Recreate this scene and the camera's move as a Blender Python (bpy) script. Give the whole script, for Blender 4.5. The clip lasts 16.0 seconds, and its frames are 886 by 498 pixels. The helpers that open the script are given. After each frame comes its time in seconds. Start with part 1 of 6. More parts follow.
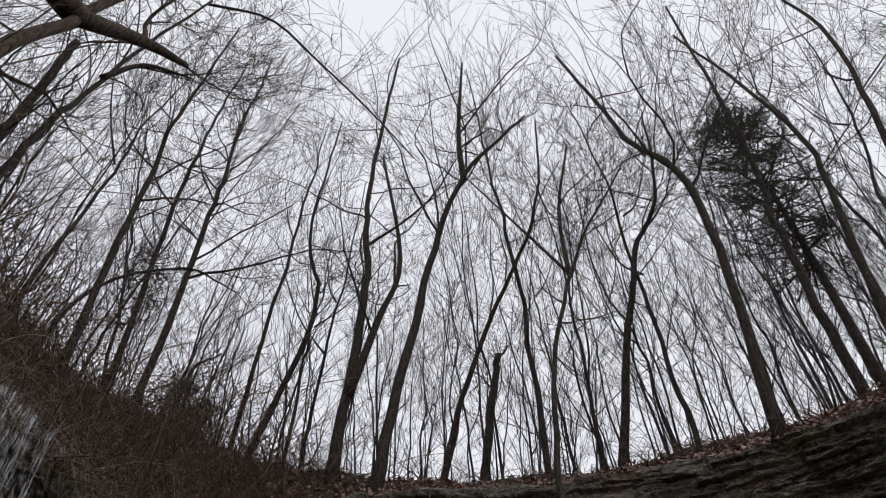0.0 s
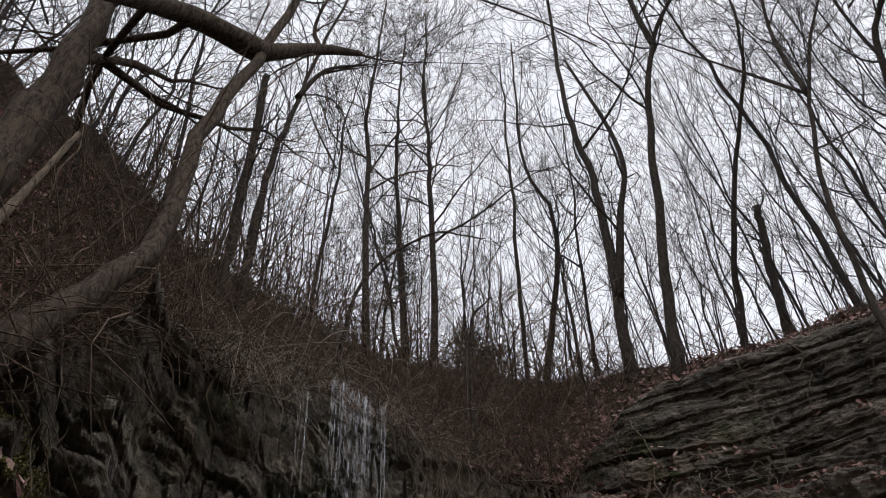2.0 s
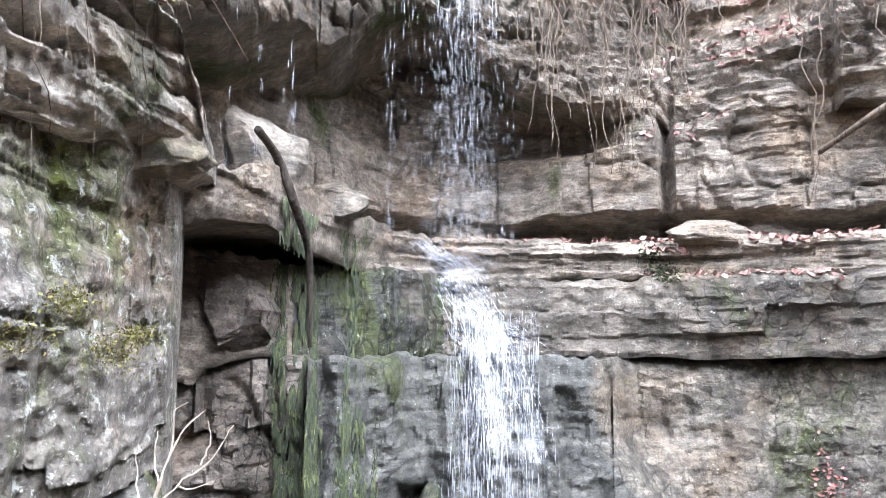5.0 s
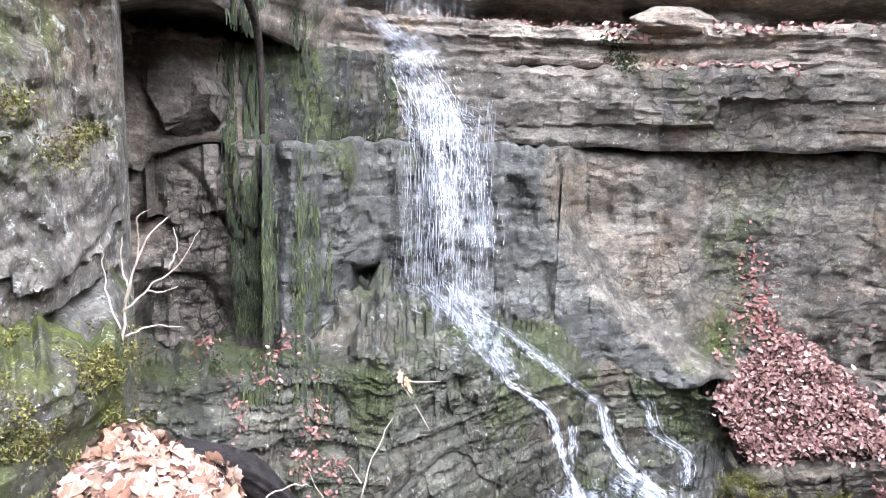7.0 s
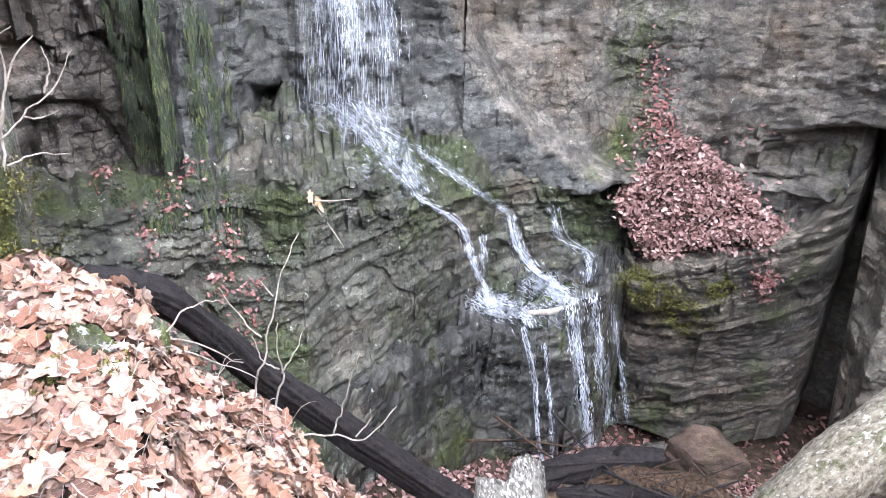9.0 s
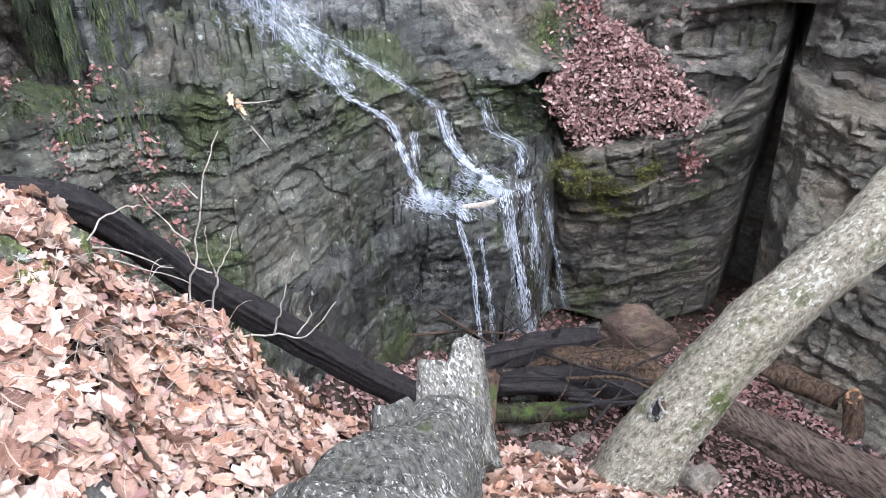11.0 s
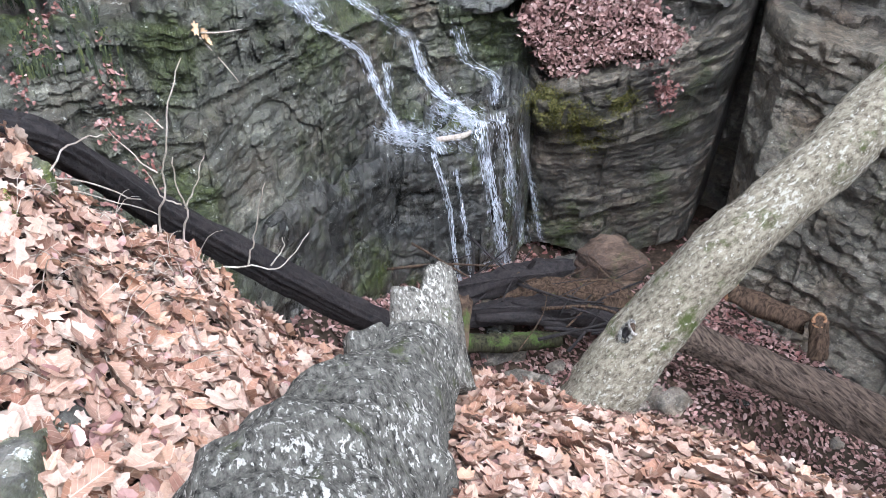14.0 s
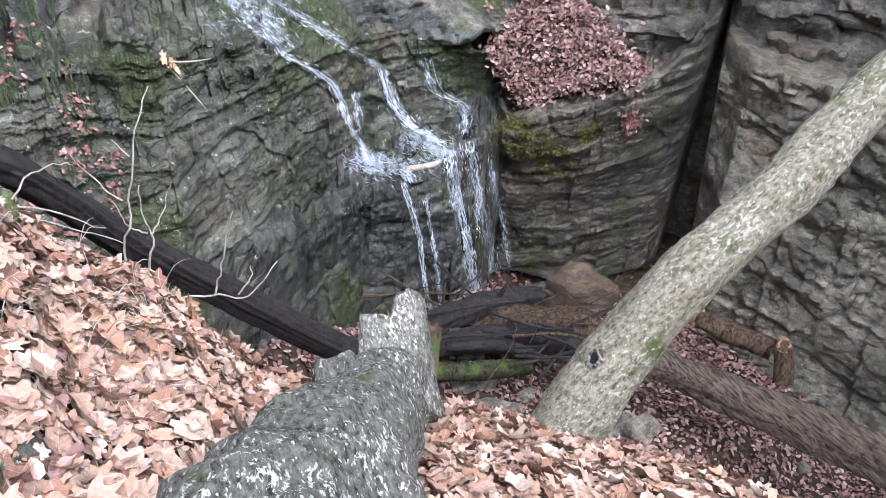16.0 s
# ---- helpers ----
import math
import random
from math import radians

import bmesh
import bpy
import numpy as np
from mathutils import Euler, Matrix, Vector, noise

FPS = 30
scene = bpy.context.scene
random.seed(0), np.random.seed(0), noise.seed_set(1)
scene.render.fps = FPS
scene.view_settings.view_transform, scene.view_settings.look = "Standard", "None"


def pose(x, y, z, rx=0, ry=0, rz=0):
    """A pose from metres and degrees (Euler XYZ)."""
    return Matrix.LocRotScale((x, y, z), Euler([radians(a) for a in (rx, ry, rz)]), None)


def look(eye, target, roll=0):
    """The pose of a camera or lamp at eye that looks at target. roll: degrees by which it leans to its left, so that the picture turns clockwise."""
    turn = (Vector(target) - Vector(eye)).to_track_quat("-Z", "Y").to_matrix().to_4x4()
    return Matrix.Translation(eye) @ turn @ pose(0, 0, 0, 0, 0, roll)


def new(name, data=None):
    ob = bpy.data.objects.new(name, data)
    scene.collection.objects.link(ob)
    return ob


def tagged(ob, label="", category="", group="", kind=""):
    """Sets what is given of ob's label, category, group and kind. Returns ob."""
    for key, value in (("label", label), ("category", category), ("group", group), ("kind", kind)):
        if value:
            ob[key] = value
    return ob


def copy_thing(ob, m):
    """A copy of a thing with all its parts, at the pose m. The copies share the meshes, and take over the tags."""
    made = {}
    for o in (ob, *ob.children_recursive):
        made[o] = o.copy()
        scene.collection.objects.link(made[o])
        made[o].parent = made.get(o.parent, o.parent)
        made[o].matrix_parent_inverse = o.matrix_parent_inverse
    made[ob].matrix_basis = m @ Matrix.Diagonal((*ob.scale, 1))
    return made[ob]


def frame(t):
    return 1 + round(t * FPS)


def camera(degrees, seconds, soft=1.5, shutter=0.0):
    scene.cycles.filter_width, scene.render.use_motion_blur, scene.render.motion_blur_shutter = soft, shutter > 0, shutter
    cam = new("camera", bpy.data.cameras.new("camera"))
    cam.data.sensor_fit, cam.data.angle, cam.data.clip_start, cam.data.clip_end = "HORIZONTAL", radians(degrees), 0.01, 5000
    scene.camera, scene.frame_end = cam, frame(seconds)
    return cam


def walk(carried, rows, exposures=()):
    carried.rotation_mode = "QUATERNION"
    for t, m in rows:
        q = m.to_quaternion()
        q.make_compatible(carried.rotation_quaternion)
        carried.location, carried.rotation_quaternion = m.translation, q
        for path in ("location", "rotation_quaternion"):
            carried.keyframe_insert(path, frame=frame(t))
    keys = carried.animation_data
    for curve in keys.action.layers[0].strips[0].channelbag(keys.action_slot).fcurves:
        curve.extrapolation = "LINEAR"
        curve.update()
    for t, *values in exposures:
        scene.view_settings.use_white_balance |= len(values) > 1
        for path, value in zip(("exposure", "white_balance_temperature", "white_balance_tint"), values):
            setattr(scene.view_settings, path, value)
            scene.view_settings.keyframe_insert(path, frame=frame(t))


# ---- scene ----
cam = camera(62.42, 16.0, soft=0.8)

# seconds, eye (x, y, z), heading to the right, tilt up, roll; metres and degrees
PATH = [
    (0.0, 0.146, -0.019, 0.157, 35.97, 48.81, 0.43),
    (0.5, 0.140, -0.015, 0.146, 34.89, 48.47, 0.72),
    (1.0, 0.109, 0.005, 0.118, 30.34, 47.51, 2.34),
    (1.5, 0.064, 0.022, 0.075, 20.52, 44.95, 3.93),
    (2.0, 0.010, 0.008, 0.068, 10.60, 43.08, 3.25),
    (2.5, -0.013, -0.014, 0.063, 3.66, 41.79, 3.19),
    (3.0, -0.005, -0.012, 0.034, 1.07, 35.75, 2.20),
    (3.5, -0.000, 0.000, -0.000, 0.53, 28.00, 1.13),
    (4.0, 0.018, -0.003, -0.035, -0.00, 19.17, 0.43),
    (4.5, 0.037, -0.001, -0.075, -0.12, 12.15, -0.03),
    (5.0, 0.055, -0.006, -0.103, 0.09, 6.98, -0.36),
    (5.2, 0.057, 0.001, -0.113, 0.38, 4.44, -0.58),
    (7.3, -0.056, 0.069, 0.058, 5.50, -12.88, -1.95),
    (7.5, -0.053, 0.065, 0.059, 6.04, -14.48, -1.95),
    (8.0, -0.026, 0.048, 0.048, 8.31, -18.21, -2.06),
    (8.5, -0.005, 0.027, 0.039, 10.25, -22.07, -1.84),
    (9.0, 0.010, 0.017, 0.028, 11.99, -24.51, -1.32),
    (9.5, 0.023, 0.001, 0.017, 13.83, -26.86, -1.19),
    (9.7, 0.022, 0.008, 0.016, 14.62, -27.64, -1.32),
    (11.8, 0.032, -0.006, -0.064, 18.87, -34.83, -0.19),
    (12.0, 0.031, -0.013, -0.067, 19.01, -35.58, -0.23),
    (12.5, 0.049, -0.022, -0.067, 19.20, -36.66, -0.01),
    (13.0, 0.053, -0.014, -0.072, 19.34, -37.02, 0.07),
    (13.5, 0.044, -0.015, -0.068, 19.60, -37.16, -0.38),
    (14.0, 0.044, -0.020, -0.061, 19.92, -36.98, -0.77),
    (14.5, 0.040, -0.026, -0.057, 20.39, -36.66, -1.25),
    (15.0, 0.048, -0.028, -0.056, 20.97, -35.94, -1.54),
    (15.5, 0.047, -0.034, -0.061, 21.90, -35.17, -1.77),
    (16.0, 0.046, -0.033, -0.061, 22.69, -34.65, -2.08),
]
EXPOSURES = [(0.0, -0.2, 6450, 13), (1.5, -0.2, 6450, 13), (2.5, 0.25, 6400, 13), (3.2, 0.62, 6250, 13), (3.6, 1.28, 5850, 13), (4.0, 2.45, 5500, 14), (4.4, 3.62, 5650, 15), (5.0, 3.56, 5600, 15),
             (7.5, 3.22, 5650, 17.5), (9.0, 2.98, 5550, 17), (12.5, 2.6, 5480, 13.5), (16.0, 2.64, 5480, 13.5)]
walk(cam, [(t, pose(x, y, z, 90 + tilt, 0, -head) @ pose(0, 0, 0, 0, 0, -roll)) for t, x, y, z, head, tilt, roll in PATH], EXPOSURES)

# ---- world: a bright overcast sky ----
world = bpy.data.worlds.new("overcast_sky")
scene.world = world
world.use_nodes = True
wn, wl = world.node_tree.nodes, world.node_tree.links
wn.clear()
sky = wn.new("ShaderNodeTexSky")
sky.sky_type, sky.sun_disc = "NISHITA", False
sky.sun_elevation, sky.sun_rotation = radians(58), radians(205)
sky.air_density, sky.dust_density, sky.ozone_density = 1.0, 6.0, 1.0
grey = wn.new("ShaderNodeHueSaturation")
grey.inputs["Saturation"].default_value = 0.12
back = wn.new("ShaderNodeBackground")
back.inputs["Strength"].default_value = 0.11
wl.new(sky.outputs[0], grey.inputs["Color"])
cloud = wn.new("ShaderNodeMix")
cloud.data_type = "RGBA"
cloud.inputs[0].default_value = 0.8
cloud.inputs[7].default_value = (10.4, 10.7, 11.3, 1)
wl.new(grey.outputs[0], cloud.inputs[6])
wl.new(cloud.outputs[2], back.inputs["Color"])
wl.new(back.outputs[0], wn.new("ShaderNodeOutputWorld").inputs["Surface"])

sun = new("sun", bpy.data.lights.new("sun", "SUN"))
sun.data.energy, sun.data.angle, sun.data.color = 1.0, radians(60), (1.0, 0.97, 0.93)
sun.matrix_world = look((9, -7, 15), (0, 4, 0))

# ---- materials ----
def material(name, rough=0.85, bump=0.4, bump_scale=40.0, metal=0.0):
    """A material with two bump scales; returns it with its nodes, links, shader and object coordinates."""
    m = bpy.data.materials.new(name)
    m.use_nodes = True
    n, l = m.node_tree.nodes, m.node_tree.links
    shader = n["Principled BSDF"]
    shader.inputs["Roughness"].default_value, shader.inputs["Metallic"].default_value = rough, metal
    shader.inputs["Specular IOR Level"].default_value = 0.5 if rough < 0.6 else 0.12 if rough > 0.88 else 0.32
    where = n.new("ShaderNodeNewGeometry").outputs["Position"]
    if bump:
        fine = noise_node(n, l, where, bump_scale, 8, 0.65)
        b = n.new("ShaderNodeBump")
        b.inputs["Strength"].default_value, b.inputs["Distance"].default_value = bump, 0.03
        l.new(fine, b.inputs["Height"])
        l.new(b.outputs[0], shader.inputs["Normal"])
    return m, n, l, shader, where


def noise_node(n, l, where, scale, detail=5, rough=0.55, stretch=None, distort=0.0):
    if stretch:
        mp = n.new("ShaderNodeMapping")
        mp.inputs["Scale"].default_value = stretch
        l.new(where, mp.inputs["Vector"])
        where = mp.outputs[0]
    t = n.new("ShaderNodeTexNoise")
    t.inputs["Scale"].default_value, t.inputs["Detail"].default_value, t.inputs["Roughness"].default_value = scale, detail, rough
    t.inputs["Distortion"].default_value = distort
    l.new(where, t.inputs["Vector"])
    return t.outputs["Fac"]


def ramp(n, l, fac, stops):
    r = n.new("ShaderNodeValToRGB")
    while len(r.color_ramp.elements) < len(stops):
        r.color_ramp.elements.new(0.5)
    for e, (p, c) in zip(r.color_ramp.elements, stops):
        e.position, e.color = p, (*c, 1) if len(c) == 3 else c
    l.new(fac, r.inputs["Fac"])
    return r.outputs["Color"]


def mixed(n, l, fac, a, b, kind="MIX"):
    x = n.new("ShaderNodeMix")
    x.data_type, x.blend_type = "RGBA", kind
    for sock, v in ((x.inputs[0], fac), (x.inputs[6], a), (x.inputs[7], b)):
        if isinstance(v, (int, float)):
            sock.default_value = v
        elif isinstance(v, tuple):
            sock.default_value = (*v, 1)
        else:
            l.new(v, sock)
    return x.outputs[2]


def mask(n, l, fac, lo, hi):
    return ramp(n, l, fac, [(lo, (0, 0, 0)), (hi, (1, 1, 1))])


def rock_material(name, dark, mid, light, moss=0.0, lichen=0.0, rough=0.8, streak=0.4, crack=0.0, massive=False, damp=None, dip=0.0, tint=1.0):
    """Bedded sandstone: layered tints, blotches, damp streaks, moss and pale lichen in patches of their own, fine
    flecks for lichen and painted wet glints.
    """
    m, n, l, shader, where = material(name, rough, 0.0)
    level = where
    if dip:
        tip = n.new("ShaderNodeMapping")
        tip.inputs["Rotation"].default_value = (0.0, radians(dip), 0.0)
        l.new(where, tip.inputs["Vector"])
        level = tip.outputs[0]
    beds = noise_node(n, l, level, 1.0, 6, 0.65, (0.5, 0.5, 7.0), 0.4)
    blotch = noise_node(n, l, where, 1.7, 6, 0.65)
    grain = noise_node(n, l, where, 46.0, 6, 0.75)
    base = ramp(n, l, beds, [(0.3, dark), (0.5, mid), (0.7, light)])
    base = mixed(n, l, mask(n, l, blotch, 0.42, 0.62), base, tuple(0.55 * c for c in mid))
    run = noise_node(n, l, where, 1.0, 5, 0.6, (5.0, 5.0, 0.5))
    wet = mixed(n, l, streak, (0, 0, 0), mask(n, l, run, 0.48, 0.62))
    base = mixed(n, l, wet, base, tuple(0.45 * c for c in dark))
    rust = noise_node(n, l, where, 0.75, 6, 0.65, (1.0, 1.0, 1.6))
    base = mixed(n, l, mixed(n, l, 0.6, (0, 0, 0), mask(n, l, rust, 0.5, 0.68)), base, (0.26 * mid[0] / 0.25, 0.185 * mid[0] / 0.25, 0.115 * mid[0] / 0.25))
    if damp:
        # water-stained column of the same wall, with a ragged edge
        soaked = n.new("ShaderNodeAttribute")
        soaked.attribute_name = "soaked"
        edge = n.new("ShaderNodeMath")
        edge.operation = "ADD"
        l.new(noise_node(n, l, where, 1.0, 6, 0.65, (2.5, 2.5, 0.8)), edge.inputs[0])
        l.new(soaked.outputs["Fac"], edge.inputs[1])
        share = n.new("ShaderNodeMapRange")
        l.new(edge.outputs[0], share.inputs["Value"])
        share.inputs["From Min"].default_value, share.inputs["From Max"].default_value = 0.8, 1.15
        share.inputs["To Min"].default_value, share.inputs["To Max"].default_value = 1.0, 0.0
        base = mixed(n, l, share.outputs[0], ramp(n, l, beds, [(0.3, damp[0]), (0.5, damp[1]), (0.7, damp[2])]), base)
    pits = noise_node(n, l, where, 7.0, 8, 0.75)
    base = mixed(n, l, 0.58, base, ramp(n, l, pits, [(0.3, (0.25, 0.24, 0.23)), (0.5, (0.95, 0.95, 0.95)), (0.72, (1.35, 1.35, 1.35))]), "MULTIPLY")
    base = mixed(n, l, 0.75, base, ramp(n, l, grain, [(0.28, (0.28, 0.27, 0.26)), (0.52, (0.9, 0.9, 0.9)), (0.75, (1.5, 1.5, 1.5))]), "MULTIPLY")
    if moss:
        patch = noise_node(n, l, where, 0.9, 7, 0.7, (1.0, 1.0, 0.6))
        g = ramp(n, l, grain, [(0.3, (0.02 * tint, 0.026 * tint, 0.009)), (0.55, (0.068 * tint, 0.082 * tint, 0.022)), (0.75, (0.17 * tint, 0.185 * tint, 0.05))])
        base = mixed(n, l, mask(n, l, patch, 0.62 - 0.22 * moss, 0.72 - 0.2 * moss), base, g)
    if lichen:
        spots = noise_node(n, l, where, 11.0, 7, 0.75)
        base = mixed(n, l, mask(n, l, spots, 0.66 - 0.14 * lichen, 0.69 - 0.14 * lichen), base, (0.46, 0.47, 0.41))
        # fine pale flecks: lichen, and on wet rock also glints put into the colour
        flecks = noise_node(n, l, level, 1.0, 4, 0.7, (30.0, 30.0, 75.0))
        base = mixed(n, l, mask(n, l, flecks, 0.67 - 0.1 * lichen, 0.71 - 0.1 * lichen), base, (0.44, 0.45, 0.41))
    if crack:
        bent = n.new("ShaderNodeMapping")
        bent.inputs["Scale"].default_value = (1.6, 1.6, 1.1)
        wob = n.new("ShaderNodeVectorMath")
        wob.operation = "MULTIPLY_ADD"
        jig = n.new("ShaderNodeTexNoise")
        jig.inputs["Scale"].default_value, jig.inputs["Detail"].default_value = 2.5, 5
        l.new(where, jig.inputs["Vector"])
        l.new(jig.outputs["Color"], wob.inputs[0])
        wob.inputs[1].default_value = (0.3, 0.3, 0.3)
        l.new(where, wob.inputs[2])
        l.new(wob.outputs[0], bent.inputs["Vector"])
        cells = n.new("ShaderNodeTexVoronoi")
        cells.feature = "DISTANCE_TO_EDGE"
        cells.inputs["Scale"].default_value = 4.2 if massive else 2.6
        l.new(bent.outputs[0], cells.inputs["Vector"])
        joint = mask(n, l, cells.outputs["Distance"], 0.005, 0.06)
        some = mask(n, l, noise_node(n, l, where, 0.9, 3, 0.5), 0.42, 0.6)
        joint = mixed(n, l, mixed(n, l, 1.0 - crack, some, (0, 0, 0)), (1, 1, 1), joint)
        base = mixed(n, l, joint, tuple(0.3 * c for c in dark), base)
    # small broken plates: each cell stands at its own height and has its own tint
    shift = n.new("ShaderNodeVectorMath")
    shift.operation = "MULTIPLY_ADD"
    jolt = n.new("ShaderNodeTexNoise")
    jolt.inputs["Scale"].default_value, jolt.inputs["Detail"].default_value = 4.0, 6
    l.new(where, jolt.inputs["Vector"])
    l.new(jolt.outputs["Color"], shift.inputs[0])
    shift.inputs[1].default_value = (0.22, 0.22, 0.12)
    l.new(level, shift.inputs[2])
    plates = []
    for size in ((5.5, 5.5, 9.0), (14.0, 14.0, 26.0)):
        mp = n.new("ShaderNodeMapping")
        mp.inputs["Scale"].default_value = size
        l.new(shift.outputs[0], mp.inputs["Vector"])
        cell = n.new("ShaderNodeTexVoronoi")
        cell.inputs["Scale"].default_value = 1.0
        l.new(mp.outputs[0], cell.inputs["Vector"])
        hue = n.new("ShaderNodeSeparateColor")
        l.new(cell.outputs["Color"], hue.inputs[0])
        plates.append(hue.outputs[0])
    base = mixed(n, l, 0.5, base, ramp(n, l, plates[0], [(0.0, (0.55, 0.55, 0.55)), (1.0, (1.35, 1.33, 1.3))]), "MULTIPLY")
    base = mixed(n, l, 0.6, base, ramp(n, l, plates[1], [(0.0, (0.5, 0.5, 0.5)), (1.0, (1.45, 1.44, 1.42))]), "MULTIPLY")
    l.new(base, shader.inputs["Base Color"])
    rr = n.new("ShaderNodeMapRange")
    l.new(run, rr.inputs["Value"])
    rr.inputs["From Min"].default_value, rr.inputs["From Max"].default_value = 0.4, 0.65
    rr.inputs["To Min"].default_value, rr.inputs["To Max"].default_value = rough, rough - 0.45 * streak
    l.new(rr.outputs[0], shader.inputs["Roughness"])
    b1, b2 = n.new("ShaderNodeBump"), n.new("ShaderNodeBump")
    thin = noise_node(n, l, level, 1.0, 7, 0.7, (4.0, 4.0, 7.0) if massive else (3.0, 3.0, 16.0), 0.3)
    b1.inputs["Strength"].default_value, b1.inputs["Distance"].default_value = (0.5 if massive else 0.9), 0.14
    b2.inputs["Strength"].default_value, b2.inputs["Distance"].default_value = 0.9, 0.05
    l.new(thin, b1.inputs["Height"])
    l.new(pits, b2.inputs["Height"])
    l.new(b1.outputs[0], b2.inputs["Normal"])
    if crack:
        b3 = n.new("ShaderNodeBump")
        b3.inputs["Strength"].default_value, b3.inputs["Distance"].default_value = 0.9, 0.06
        l.new(joint, b3.inputs["Height"])
        l.new(b3.outputs[0], b1.inputs["Normal"])
    b4 = n.new("ShaderNodeBump")
    b4.inputs["Strength"].default_value, b4.inputs["Distance"].default_value = 0.7, 0.014
    l.new(grain, b4.inputs["Height"])
    last = b2
    for heights, deep in zip(plates, (0.05, 0.022)):
        step = n.new("ShaderNodeBump")
        step.inputs["Strength"].default_value, step.inputs["Distance"].default_value = 0.85, deep
        l.new(heights, step.inputs["Height"])
        l.new(last.outputs[0], step.inputs["Normal"])
        last = step
    l.new(last.outputs[0], b4.inputs["Normal"])
    l.new(b4.outputs[0], shader.inputs["Normal"])
    return m


def leaf_material(name, stops, single=False, veined=False):
    """Dry leaves or needles, each of its own tint; veined ones carry a midrib, side veins, blotches and crinkles."""
    m, n, l, shader, where = material(name, 0.65, 0.0)
    rnd = n.new("ShaderNodeObjectInfo").outputs["Random"] if single else n.new("ShaderNodeNewGeometry").outputs["Random Per Island"]
    base = ramp(n, l, rnd, stops)
    fine = noise_node(n, l, where, 60.0, 4, 0.6)
    base = mixed(n, l, 0.5, base, ramp(n, l, fine, [(0.3, (0.5, 0.5, 0.5)), (0.7, (1.3, 1.3, 1.3))]), "MULTIPLY")
    if veined:
        flat = n.new("ShaderNodeAttribute")
        flat.attribute_name = "blade"
        apart = n.new("ShaderNodeSeparateXYZ")
        l.new(flat.outputs["Vector"], apart.inputs[0])

        def calc(kind, a, b=0.0, c=0.0):
            q = n.new("ShaderNodeMath")
            q.operation = kind
            for sock, x in zip(q.inputs, (a, b, c)):
                if isinstance(x, (int, float)):
                    sock.default_value = x
                else:
                    l.new(x, sock)
            return q.outputs[0]

        side = calc("ABSOLUTE", apart.outputs["X"])
        rib = calc("LESS_THAN", side, 0.022)
        saw = calc("FRACT", calc("MULTIPLY_ADD", side, -5.5, calc("MULTIPLY", apart.outputs["Y"], 6.5)))
        vein = calc("LESS_THAN", calc("ABSOLUTE", calc("SUBTRACT", saw, 0.5)), 0.055)
        lines = calc("MAXIMUM", rib, calc("MULTIPLY", vein, 0.55))
        base = mixed(n, l, calc("MULTIPLY", lines, 0.42), base, (0.50, 0.40, 0.31))
        stain = noise_node(n, l, where, 24.0, 5, 0.7)
        base = mixed(n, l, mixed(n, l, 0.55, (0, 0, 0), mask(n, l, stain, 0.55, 0.7)), base, (0.13, 0.06, 0.035))
        b = n.new("ShaderNodeBump")
        b.inputs["Strength"].default_value, b.inputs["Distance"].default_value = 0.9, 0.006
        l.new(calc("MULTIPLY_ADD", lines, -0.35, noise_node(n, l, where, 42.0, 5, 0.65)), b.inputs["Height"])
        l.new(b.outputs[0], shader.inputs["Normal"])
    l.new(base, shader.inputs["Base Color"])
    return m


def bark_material(name, dark, light, lichen=0.0, moss=0.0, scale=1.0, rough=0.9, fleck=(9, 9, 9), grain=(26, 26, 6), lean=0.0):
    m, n, l, shader, where = material(name, rough, 0.0)
    if lean:
        tip = n.new("ShaderNodeMapping")
        tip.inputs["Rotation"].default_value = (0.0, radians(lean), 0.0)
        l.new(where, tip.inputs["Vector"])
        where = tip.outputs[0]
    furrow = noise_node(n, l, where, 1.0 * scale, 7, 0.7, grain, 0.5)
    base = ramp(n, l, furrow, [(0.36, dark), (0.62, light)])
    if moss:
        base = mixed(n, l, mask(n, l, noise_node(n, l, where, 3.0, 6, 0.7), 0.68 - 0.2 * moss, 0.78 - 0.2 * moss), base, (0.07, 0.10, 0.025))
    if lichen:
        base = mixed(n, l, mask(n, l, noise_node(n, l, where, 1.0, 7, 0.72, fleck), 0.68 - 0.15 * lichen, 0.71 - 0.15 * lichen), base, (0.52, 0.52, 0.46))
    l.new(base, shader.inputs["Base Color"])
    b = n.new("ShaderNodeBump")
    b.inputs["Strength"].default_value, b.inputs["Distance"].default_value = 1.0, 0.035
    l.new(furrow, b.inputs["Height"])
    l.new(b.outputs[0], shader.inputs["Normal"])
    return m


